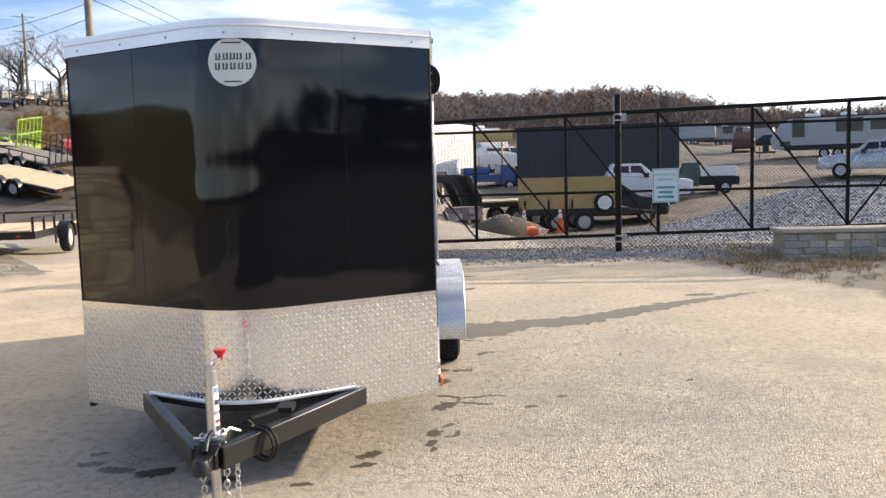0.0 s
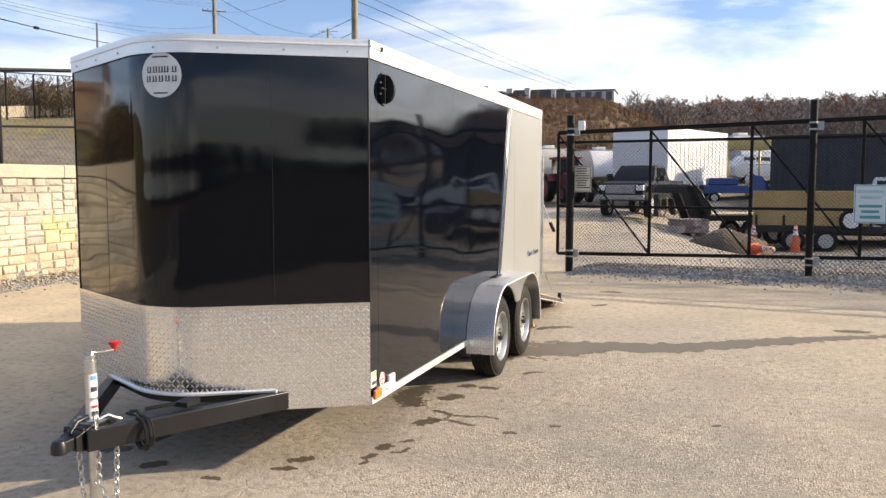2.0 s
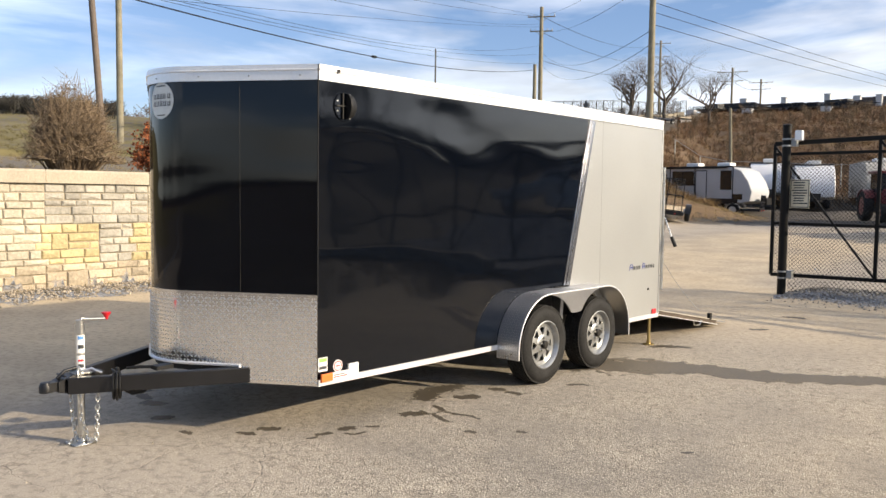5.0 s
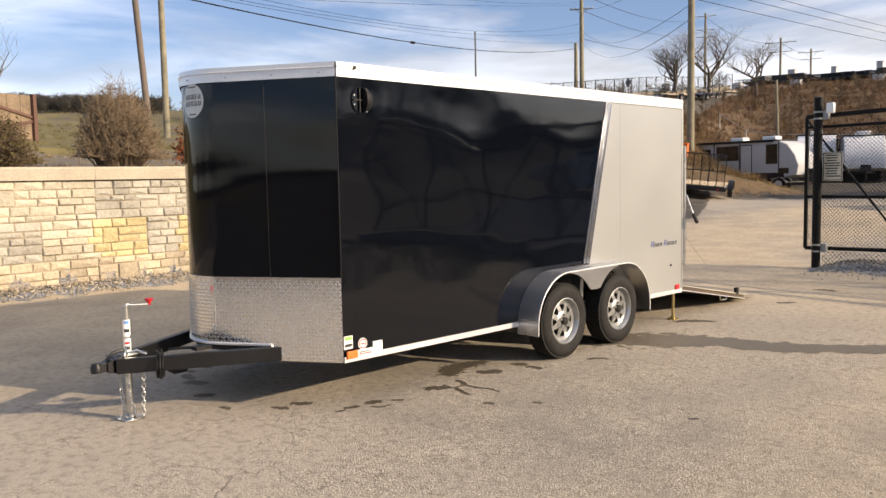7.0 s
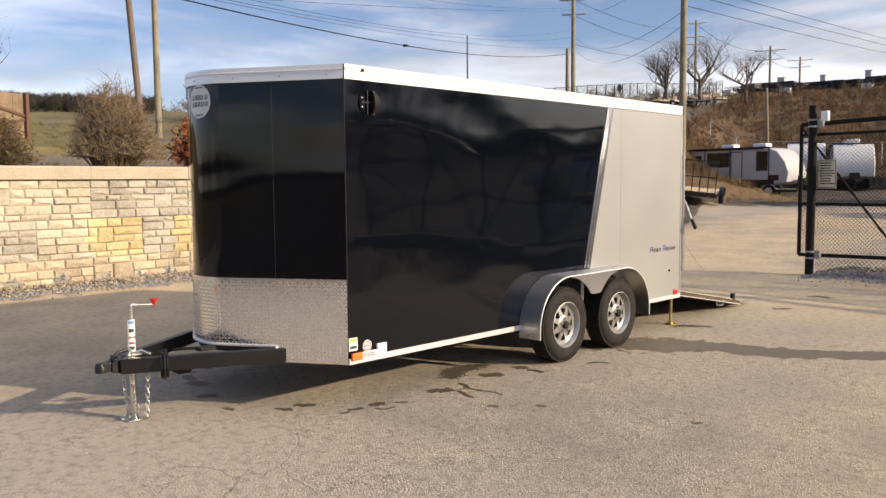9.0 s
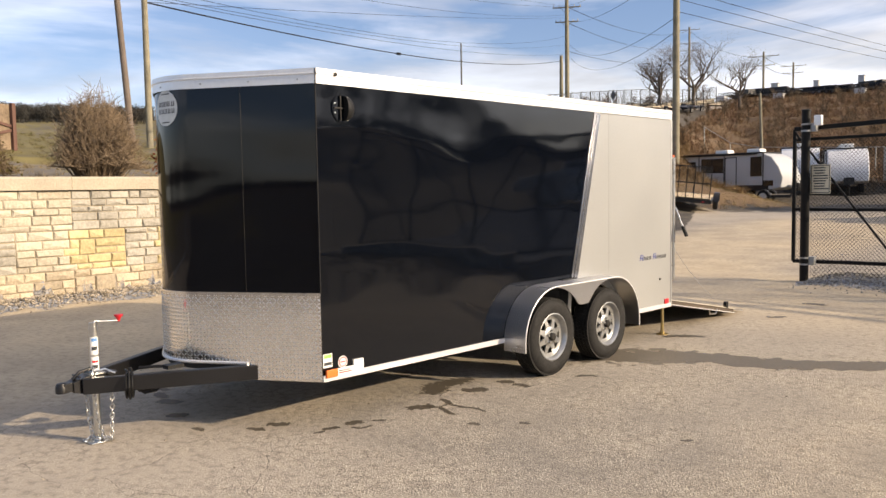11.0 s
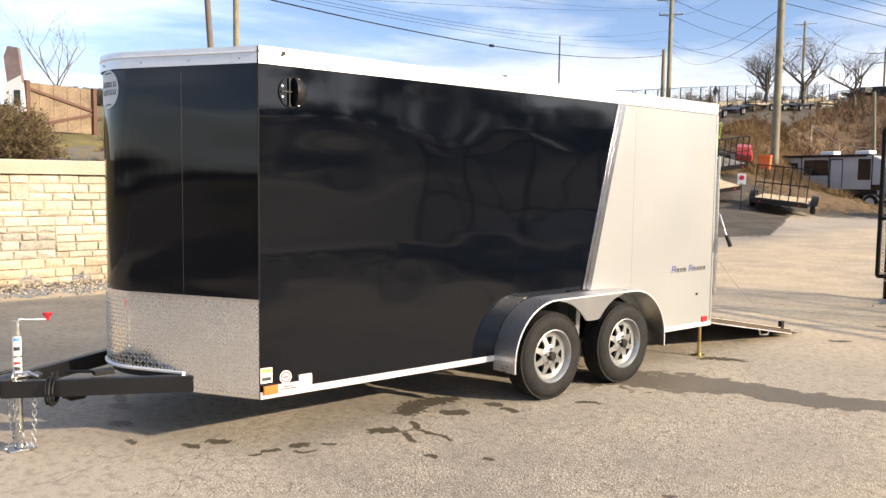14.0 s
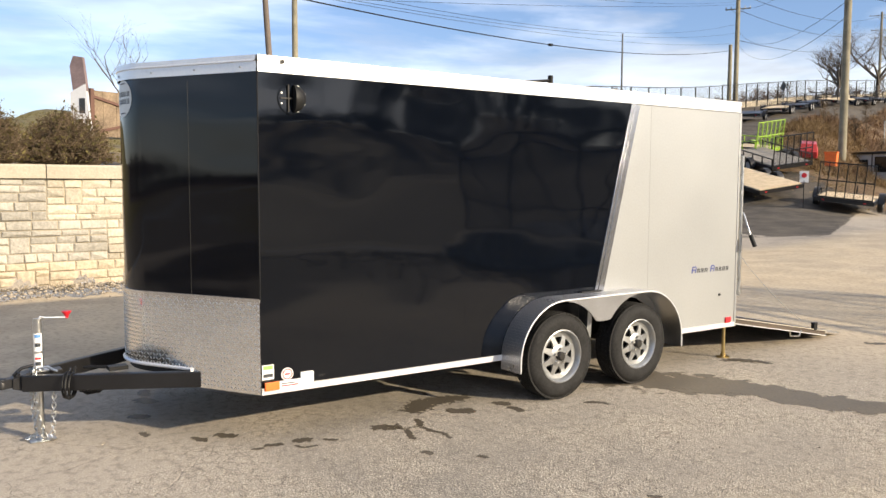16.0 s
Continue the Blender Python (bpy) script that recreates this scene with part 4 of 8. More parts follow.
# fender over both wheels
def fender_line(off=0.0, n=7):
    pts = [(1.975 - off, 0.275)]
    r = 0.455 + off
    cy0, cy1, cz = 2.43, 3.405, 0.35
    for i in range(n + 1):
        t = math.pi - (math.pi / 2) * i / n
        pts.append((cy0 + r * math.cos(t), cz + r * math.sin(t)))
    for i in range(n + 1):
        t = math.pi / 2 - (math.pi / 2) * i / n
        pts.append((cy1 + r * math.cos(t), cz + r * math.sin(t)))
    pts.append((3.86 + off, 0.275))
    return pts


fend = Shape()
fend.strip(fender_line(0.0), 0.002, 0.232, fender_line(-0.006), "x")
fender = part("fender", fend, M_FENDER, trailer, "bright aluminium tandem fender", smooth=30)
s = Shape()
s.strip(fender_line(0.003, 14), 0.229, 0.239, fender_line(-0.011, 14), "x")
part("fender_lip", s, M_TRIM, fender, "rounded bright fender lip", bevel=0.005, smooth=50)


def apron_low(y):
    """Lower edge of the apron: hollow beside each wheel, rounded between them."""
    k = 0.442 ** 2 - (0.445 - abs(y - 2.865)) ** 2
    return max(0.3475 + math.sqrt(max(k, 0.0)), 0.600 + 0.9 * (y - 2.865) ** 2)


s = Shape()
s.prism([(2.47, 0.795)] + [(y, apron_low(y)) for y in np.linspace(2.475, 3.255, 41)] + [(3.26, 0.795)], 0.222, 0.232, "x")
part("apron", s, M_FENDER, fender, "diamond-plate apron between the wheels")
s = Shape()
s.rod((0.02, 2.82, 0.811), (0.02, 3.06, 0.811), 0.008, 8)
part("fender_seal", s, M_PLASTIC, fender)
s = Shape()
fl = fender_line(0.0006, 10)
for (y0, z0), (y1, z1) in zip(fl, fl[1:]):
    a, c = Vector((0, y0, z0)), Vector((0, y1, z1))
    t = c - a
    L = t.length
    if L < 1e-5:
        continue
    t.normalize()
    nrm = Vector((0, -t.z, t.y))
    for i in range(max(1, int(L / 0.0235))):
        for j in range(9):
            o = a + t * ((i + 0.5) * L / max(1, int(L / 0.0235))) + Vector((0.015 + j * 0.0245, 0, 0))
            tread(s, o, Vector((1, 0, 0)), t, nrm, radians(45 if (i + j) % 2 else -45))
apron_tread = Shape()
for i in range(33):
    for j in range(9):
        y, z = 2.49 + i * 0.0235, 0.775 - j * 0.0235
        if z > apron_low(y) + 0.012:
            tread(apron_tread, Vector((0.2322, y, z)), Vector((0, 1, 0)), up, Vector((1, 0, 0)), radians(45 if (i + j) % 2 else -45), hgt=0.0007)
part("tread", s, M_TREAD, fender, smooth=80, recalc=False, kind="stuff")
part("tread", apron_tread, M_FENDER, fender, smooth=80, recalc=False, kind="stuff")
s = Shape()
s.bar((0.02, 2.86, 0.44), (0.02, 2.88, 0.77), 0.10, 0.05)
part("fender_bracket", s, M_RIM, fender, "galvanised bracket behind the apron")


# wheels
def build_wheel(y, parent, outer=0.180, side=1):
    cz = 0.3475
    t = Shape()
    prof = [(0.205, 0.0), (0.225, 0.006), (0.265, 0.012), (0.305, 0.006), (0.326, -0.010), (0.338, -0.028), (0.340, -0.09), (0.338, -0.165), (0.324, -0.190), (0.27, -0.205), (0.205, -0.195)]
    t.lathe([(a, outer + side * c) for a, c in prof], (0, y, cz), "x", 44, True)
    wheel = part("wheel", t, M_RUBBER, parent, "black tyre on a silver eight-spoke rim", smooth=35)
    g = Shape()
    for k in range(56):
        th = 2 * math.pi * k / 56
        for q, w in ((-0.024, 0.022), (-0.058, 0.026), (-0.094, 0.028), (-0.130, 0.026), (-0.164, 0.022)):
            m = Matrix.Translation((outer + side * q, y, cz)) @ Matrix.Rotation(th + (0.03 if q in (-0.058, -0.130) else 0), 4, "X")
            g.box(-w / 2, w / 2, -0.0168, 0.0168, 0.330, 0.3455 if q in (-0.024, -0.164) else 0.3475, m)
    part("tyre_tread", g, M_RUBBER, wheel, smooth=0, kind="stuff")
    rim = Shape()
    rim.lathe([(0.205, outer - side * 0.003), (0.214, outer + side * 0.004), (0.206, outer + side * 0.006), (0.196, outer - side * 0.004), (0.188, outer - side * 0.035), (0.182, outer - side * 0.045), (0.182, outer - side * 0.12), (0.205, outer - side * 0.13)], (0, y, cz), "x", 40, True)
    part("rim", rim, M_RIM, wheel, "silver rim barrel")
    sp = Shape()
    for k in range(8):
        arm = Shape()
        th = 2 * math.pi * (k + 0.5) / 8
        m = Matrix.Translation((outer, y, cz)) @ Matrix.Rotation(th, 4, "X")
        x1, x0 = -side * 0.030, -side * 0.050
        p = [(x1, -0.034, 0.075), (x1, 0.034, 0.075), (x1 - side * 0.004, 0.022, 0.118), (x1 - side * 0.012, 0.021, 0.168), (x1 - side * 0.012, -0.021, 0.168), (x1 - side * 0.004, -0.022, 0.118)]
        q = [(x0, b2, c2) for _, b2, c2 in p]
        vs = [m @ Vector(z) for z in p + q]
        arm.add(vs, [(0, 1, 2, 5), (5, 2, 3, 4), (0, 5, 11, 6), (5, 4, 10, 11), (1, 7, 8, 2), (2, 8, 9, 3), (0, 6, 7, 1), (3, 9, 10, 4)])
        part("spoke", arm, M_RIM, wheel, smooth=30)
    sp.lathe([(0.150, outer - side * 0.043), (0.186, outer - side * 0.038), (0.186, outer - side * 0.055), (0.150, outer - side * 0.055)], (0, y, cz), "x", 40, True)
    sp.lathe([(0.088, outer - side * 0.030), (0.088, outer - side * 0.046), (0.02, outer - side * 0.046), (0.02, outer - side * 0.022), (0.07, outer - side * 0.022)], (0, y, cz), "x", 24, True)
    part("wheel_centre", sp, M_RIM, wheel, "eight-spoke wheel centre", smooth=30)
    h = Shape()
    h.lathe([(0.036, outer - side * 0.03), (0.036, outer + side * 0.004), (0.028, outer + side * 0.012), (0.0, outer + side * 0.013)], (0, y, cz), "x", 20)
    part("hub_cap", h, M_HUB, wheel, "grey steel hub cap")
    nuts = Shape()
    for k in range(5):
        th = 2 * math.pi * k / 5 + 0.3
        yy, zz = y + 0.057 * math.cos(th), cz + 0.057 * math.sin(th)
        nuts.rod((outer - side * 0.024, yy, zz), (outer - side * 0.0, yy, zz), 0.011, 6)
    part("lug_nut", nuts, M_ZINC, wheel, kind="stuff")
    # black disc closing the rim, painted as the shade behind the spokes
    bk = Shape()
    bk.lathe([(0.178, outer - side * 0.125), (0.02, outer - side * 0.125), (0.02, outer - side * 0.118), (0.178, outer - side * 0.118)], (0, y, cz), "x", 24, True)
    part("rim_shade_disc", bk, M_HOLE, wheel)
    return wheel


for y in (2.45, 3.355):
    build_wheel(y, trailer)
    build_wheel(y, trailer, -2 * HALF - 0.180, -1)
s = Shape()
for y in (2.45, 3.355):
    s.rod((-0.04, y, 0.3475), (-2 * HALF + 0.04, y, 0.3475), 0.04, 10)
for x in (-0.40, -1.71):
    s.box(x - 0.03, x + 0.03, 0.0, LEN, 0.36, 0.43)
s.prism([(2.50, 0.70), (2.52, 0.42), (3.22, 0.42), (3.24, 0.70)], -0.17, -0.12, "x")
part("chassis", s, M_FRAME, trailer)

# stabiliser leg
s = Shape()
s.rod((-0.07, 4.89, 0.0), (-0.07, 4.89, 0.33), 0.017, 12)
s.rod((-0.07, 4.89, 0.0), (-0.07, 4.89, 0.012), 0.062, 16)
s.rod((-0.07, 4.89, 0.012), (-0.07, 4.89, 0.04), 0.026, 12)
part("stabiliser_leg", s, M_BRASSY, trailer, "yellow zinc stabiliser leg on the asphalt")

# drawbar, coupler, jack, chains
TX = -HALF
for x0, x1 in ((TX + 0.05, -0.36), (TX - 0.05, -2 * HALF + 0.36)):
    s = Shape()
    s.bar((x0, -1.22, 0.405), (x1, -0.10, 0.415), 0.055, 0.105)
    part("drawbar", s, M_FRAME, trailer, "black A-frame drawbar arm", bevel=0.006)
s = Shape()
s.prism([(-1.28, 0.44), (-1.18, 0.47), (-0.98, 0.47), (-0.98, 0.455), (-1.18, 0.345), (-1.28, 0.37)], TX - 0.05, TX + 0.05, "x")
s.lathe([(0.0, 0.445), (0.030, 0.440), (0.040, 0.415), (0.040, 0.375), (0.032, 0.372)], (TX, -1.34, 0), "z", 18)
s.bar((TX, -1.34, 0.405), (TX, -1.20, 0.415), 0.075, 0.06)
s.tube([(TX, -1.27, 0.45), (TX, -1.22, 0.495), (TX, -1.15, 0.505), (TX, -1.10, 0.49)], 0.012, 8)
s.rod((TX - 0.06, -1.24, 0.47), (TX + 0.06, -1.24, 0.47), 0.008, 8)
part("coupler", s, M_FRAME, trailer, "black ball coupler with latch", bevel=0.004)
s = Shape()
s.rod((TX, -1.115, 0.33), (TX, -1.115, 0.79), 0.030, 18)
s.rod((TX, -1.115, 0.79), (TX, -1.115, 0.815), 0.026, 18)
s.box(TX - 0.05, TX + 0.05, -1.17, -1.06, 0.462, 0.474)
jack = part("tongue_jack", s, M_ZINC, trailer, "zinc tongue jack standing on the asphalt")
s = Shape()
s.rod((TX, -1.115, 0.0), (TX, -1.115, 0.36), 0.0235, 16)
part("inner_tube", s, M_ZINC, jack)
s = Shape()
s.prism([(TX - 0.075, -1.19), (TX + 0.075, -1.19), (TX + 0.085, -1.11), (TX + 0.06, -1.03), (TX - 0.06, -1.03), (TX - 0.085, -1.11)], 0.004, 0.012, "z")
s.rod((TX, -1.115, 0.01), (TX, -1.115, 0.035), 0.036, 14)
part("foot_plate", s, M_ZINC, jack, bevel=0.003)
s = Shape()
s.tube([(TX, -1.115, 0.80), (TX, -1.10, 0.823), (TX, -1.06, 0.815), (TX, -0.935, 0.806)], 0.007, 8)
crank = part("crank", s, M_ZINC, jack)
s = Shape()
s.lathe([(0.010, 0.80), (0.014, 0.822), (0.030, 0.842), (0.032, 0.850), (0.0, 0.853)], (TX, -0.935, 0), "z", 14)
part("knob", s, M_RED, jack, "red crank knob")
for z0, z1, mt in ((0.60, 0.72, M_WHITE), (0.69, 0.712, M_SKY_INK), (0.630, 0.655, M_INK), (0.490, 0.585, M_WHITE), (0.545, 0.56, M_RED), (0.505, 0.53, M_INK)):
    s = Shape()
    o = 0.0305 if mt is M_WHITE else 0.0312
    vs = []
    k = 9
    span = 0.95 if mt is M_WHITE else 0.6
    for i in range(k):
        th = -0.25 + span * (2 * i / (k - 1) - 1)
        for z in (z0, z1):
            vs.append((TX + o * math.cos(th), -1.115 + o * math.sin(th), z))
    s.add(vs, [(2 * i, 2 * i + 2, 2 * i + 3, 2 * i + 1) for i in range(k - 1)])
    part("jack_label" if mt is M_WHITE else "jack_label_print", s, mt, jack, smooth=60, recalc=False)


def chain(points, link=0.036, wire=0.0042):
    sh = Shape()
    P = [Vector(p) for p in points]
    seg = [(b - a).length for a, b in zip(P, P[1:])]
    s0, k = 0.0, 0
    while s0 < sum(seg):
        r, i = s0, 0
        while i < len(seg) - 1 and r > seg[i]:
            r -= seg[i]
            i += 1
        d = (P[i + 1] - P[i]).normalized()
        o = P[i] + d * r
        u = d.orthogonal().normalized()
        u = Matrix.Rotation(math.pi / 2 * (k % 2) + 0.5, 3, d) @ u
        loop = []
        for j in range(9):
            th = 2 * math.pi * j / 8
            loop.append(o + d * (0.022 * math.cos(th)) + u * (0.0125 * math.sin(th)))
        sh.tube(loop, wire, 5)
        s0 += link * 0.86
        k += 1
    return sh


c1 = chain([(TX + 0.055, -1.15, 0.50), (TX + 0.065, -1.155, 0.36), (TX + 0.055, -1.14, 0.18), (TX + 0.075, -1.10, 0.03), (TX + 0.09, -1.06, 0.02), (TX + 0.085, -1.05, 0.16), (TX + 0.085, -1.04, 0.36)])
part("safety_chain", c1, M_ZINC, trailer, "zinc safety chain")
c2 = chain([(TX - 0.045, -1.15, 0.48), (TX - 0.05, -1.16, 0.36), (TX - 0.045, -1.15, 0.16), (TX - 0.045, -1.13, 0.03), (TX - 0.0, -1.20, 0.02)])
part("safety_chain", c2, M_ZINC, trailer, "zinc safety chain")
s = Shape()
s.tube([(TX + 0.10, -1.02, 0.47), (TX + 0.085, -1.05, 0.485), (TX + 0.06, -1.07, 0.50), (TX + 0.05, -1.13, 0.49), (TX + 0.02, -1.16, 0.485), (TX - 0.05, -1.17, 0.485), (TX - 0.085, -1.14, 0.475)], 0.007, 6)
part("chain_hook", s, M_ZINC, trailer)
s = Shape()
s.tube([(TX + 0.06, -0.90, 0.47), (TX + 0.12, -0.92, 0.485), (TX + 0.165, -0.93, 0.44), (TX + 0.17, -0.92, 0.36), (TX + 0.19, -0.86, 0.315), (TX + 0.22, -0.79, 0.325), (TX + 0.20, -0.74, 0.36)], 0.010, 8)
s.tube([(TX + 0.06, -0.93, 0.47), (TX + 0.14, -0.95, 0.47), (TX + 0.185, -0.95, 0.40), (TX + 0.19, -0.90, 0.335), (TX + 0.22, -0.80, 0.335)], 0.008, 8)
s.tube([(TX + 0.12, -0.86, 0.478), (TX + 0.18, -0.80, 0.485), (TX + 0.28, -0.66, 0.482)], 0.011, 8)
s.box(TX + 0.22, TX + 0.30, -0.74, -0.62, 0.468, 0.495)
for k, rad in ((0.0, 0.082), (0.018, 0.090), (0.034, 0.078)):
    ring = []
    for i in range(15):
        th = 2 * math.pi * i / 14
        ring.append((TX + 0.188 + k * 0.5 + rad * 0.86 * math.cos(th), -0.985 + k - rad * 0.5 * math.cos(th), 0.40 - 0.012 + rad * math.sin(th)))
    s.tube(ring, 0.008, 6)
part("wiring_harness", s, M_PLASTIC, trailer, "black trailer wiring with plug")
s = Shape()
s.rod((-0.62, -0.33, 0.36), (-0.62, -0.33, 0.47), 0.008, 8)
part("breather", s, M_PLASTIC, trailer)


# ---------- sliding gate ----------
def gate_y(x):
    return 11.05 - 0.1 * x


def gate_bot(x):
    return 0.33 + 0.019 * (x + 0.93)


def gate_top(x):
    return 2.61 + 0.022 * (x + 0.93)


def chain_link(P0, ux, width, z0f, z1f, pitch=0.066, r=0.0036):
    """Diagonal wires in a level-footed panel: P0 its foot, ux its unit direction."""
    sh = Shape()
    P0, ux = Vector(P0), Vector(ux)
    z0, z1 = z0f(0), z1f(0)
    h = max(z1f(0), z1f(width)) - min(z0f(0), z0f(width))
    base = min(z0f(0), z0f(width))
    n = int((width + h) / pitch)
    nrm = ux.cross(Vector((0, 0, 1)))
    for sgn in (1, -1):
        for i in range(n + 1):
            c = i * pitch
            if sgn == 1:
                u0, u1 = max(0, c - h), min(width, c)
                if u1 - u0 < 0.02:
                    continue
                a, b = (u0, base + c - u0), (u1, base + c - u1)
            else:
                u0, u1 = max(0, c - h), min(width, c)
                if u1 - u0 < 0.02:
                    continue
                a, b = (u0, base + h - (c - u0)), (u1, base + h - (c - u1))
            pa = P0 + ux * a[0]
            pb = P0 + ux * b[0]
            off = nrm * 0.0028 * sgn
            sh.rod(Vector((pa.x, pa.y, a[1])) + off, Vector((pb.x, pb.y, b[1])) + off, r, 3)
    return sh


gate = thing("sliding_gate", "black steel cantilever sliding gate with chain-link infill", "gate")
XS = [-0.93, 0.78, 2.49, 4.20, 5.91, 7.62, 9.33, 11.04]


def gp(x, z, dy=0.0):
    return (x, gate_y(x) + dy, z)


for za, w in ((gate_top, 0.075), (lambda x: 2.43 + 0.001 * x, 0.05), (lambda x: 1.23, 0.05), (gate_bot, 0.06)):
    s = Shape()
    s.bar(gp(XS[0], za(XS[0])), gp(XS[-1], za(XS[-1])), w, w)
    part("rail", s, M_FENCE, gate, bevel=0.006)
for x in XS:
    s = Shape()
    s.bar(gp(x, gate_bot(x)), gp(x, gate_top(x)), 0.055, 0.055)
    part("upright", s, M_FENCE, gate, bevel=0.005)
for x0, x1 in zip(XS, XS[1:]):
    s = Shape()
    if x0 < 7:
        s.bar(gp(x0 + 0.02, gate_top(x0) - 0.06, -0.035), gp(x1 - 0.02, gate_bot(x1) + 0.05, -0.035), 0.022, 0.032)
    else:
        s.bar(gp(x1 - 0.02, gate_top(x1) - 0.06, -0.035), gp(x0 + 0.02, gate_bot(x0) + 0.05, -0.035), 0.022, 0.032)
    part("brace", s, M_FENCE, gate)
u = Vector((1, -0.1, 0)).normalized()
wlen = (XS[-1] - XS[0]) / u.x
mesh = chain_link((XS[0], gate_y(XS[0]) + 0.03, 0), u, wlen, lambda t: 0.36, lambda t: 2.42)
part("chain_link", mesh, M_WIRE, gate, smooth=0, kind="stuff", recalc=False)
mesh = chain_link((-0.60, gate_y(-0.60) - 0.10, 0), u, 11.5, lambda t: 0.02, lambda t: 0.40, 0.075)
part("lower_chain_link", mesh, M_WIRE, gate, smooth=0, kind="stuff", recalc=False)
s = Shape()
s.bar(gp(5.2, 2.40, -0.05), gp(5.2, 0.5, -0.05), 0.03, 0.03)


def gate_post(x, y, top, r=0.072):
    p = thing("gate_post", "round black steel gate post set in gravel with roller brackets", "post", pose(x, y, 0), "gate posts")
    s = Shape()
    s.rod((0, 0, -0.15), (0, 0, top), r, 20)
    s.lathe([(r + 0.006, top - 0.01), (r + 0.006, top + 0.012), (r * 0.6, top + 0.03), (0, top + 0.034)], (0, 0, 0), "z", 20)
    part("shaft", s, M_FENCE, p)
    for z in (2.62, 0.36):
        s = Shape()
        for dz in (-0.06, 0.05):
            s.lathe([(r + 0.007, z + dz - 0.014), (r + 0.007, z + dz + 0.014), (r, z + dz + 0.014), (r, z + dz - 0.014)], (0, 0, 0), "z", 20, True)
        s.box(0.03, 0.16, 0.0, 0.11, z - 0.07, z + 0.07)
        part("roller_bracket", s, M_GALV, p, "galvanised roller bracket")
    return p


gate_post(-0.67, 10.93, 2.90)
gate_post(3.43, 10.54, 3.02, 0.06)
s = Shape()
s.box(-0.06, 0.06, -0.05, 0.05, 0.0, 0.17)
solid("gate_lamp", s, M_TRIM, "small white sensor box fixed to the gate post top", "sensor box", pose(-0.46, 10.90, 2.64), bevel=0.01)


# signs on the gate
def lettering(text, size, mat, parent, m):
    c = bpy.data.curves.new("lettering", "FONT")
    c.body, c.size, c.align_x, c.align_y, c.extrude = text, size, "CENTER", "CENTER", 0.0015
    tmp = new("lettering_source", c)
    bpy.context.view_layer.update()
    me = bpy.data.meshes.new_from_object(tmp.evaluated_get(bpy.context.evaluated_depsgraph_get()))
    bpy.data.objects.remove(tmp)
    me.materials.append(mat)
    ob = new("lettering", me)
    ob.parent = parent
    ob.matrix_local = m
    return ob


def sign_board(name, label, x0, x1, z0, z1, sheet, ink, words, bars, dy=-0.06):
    yaw = math.degrees(math.atan2(-0.1, 1))
    xm = (x0 + x1) / 2
    w, h = (x1 - x0), (z1 - z0)
    p = thing(name, label, "sign", pose(xm, gate_y(xm) + dy, (z0 + z1) / 2, 0, 0, yaw))
    s = Shape()
    s.box(-w / 2, w / 2, -0.004, 0.004, -h / 2, h / 2)
    part("sheet", s, sheet, p, bevel=0.002)
    s = Shape()
    t = 0.012
    for a in ((-w / 2 + 0.012, w / 2 - 0.012, h / 2 - 0.012 - t, h / 2 - 0.012), (-w / 2 + 0.012, w / 2 - 0.012, -h / 2 + 0.012, -h / 2 + 0.012 + t), (-w / 2 + 0.012, -w / 2 + 0.012 + t, -h / 2 + 0.012, h / 2 - 0.012), (w / 2 - 0.012 - t, w / 2 - 0.012, -h / 2 + 0.012, h / 2 - 0.012)):
        s.box(a[0], a[1], -0.006, -0.004, a[2], a[3])
    part("border", s, ink, p)
    for text, size, z in words:
        lettering(text, size, ink, p, Matrix.Translation((0, -0.0055, z)) @ Matrix.Rotation(math.pi / 2, 4, "X"))
    s = Shape()
    for x, z, bw, bh in bars:
        s.box(x - bw / 2, x + bw / 2, -0.006, -0.004, z - bh / 2, z + bh / 2)
    part("print_bar", s, ink, p, kind="stuff")
    return p


sign_board("parking_sign", "pale blue parking sign with teal lettering wired to the gate", 4.08, 4.57, 1.01, 1.645, M_SIGN, M_TEAL,
           (("ADDITIONAL", 0.066, 0.20), ("PARKING", 0.072, 0.105)),
           [(-0.0, -0.035, 0.34, 0.045), (0.0, -0.125, 0.26, 0.045), (0.0, -0.215, 0.30, 0.05)])
rnd = random.Random(4)
sign_board("notice_sign", "cream notice sign with rows of small print on the gate", -0.63, -0.29, 1.50, 1.99, M_SIGN2, M_INK, (),
           [(rnd.uniform(-0.02, 0.02), 0.19 - 0.044 * i, rnd.uniform(0.16, 0.26) if i else 0.2, 0.02) for i in range(9)])


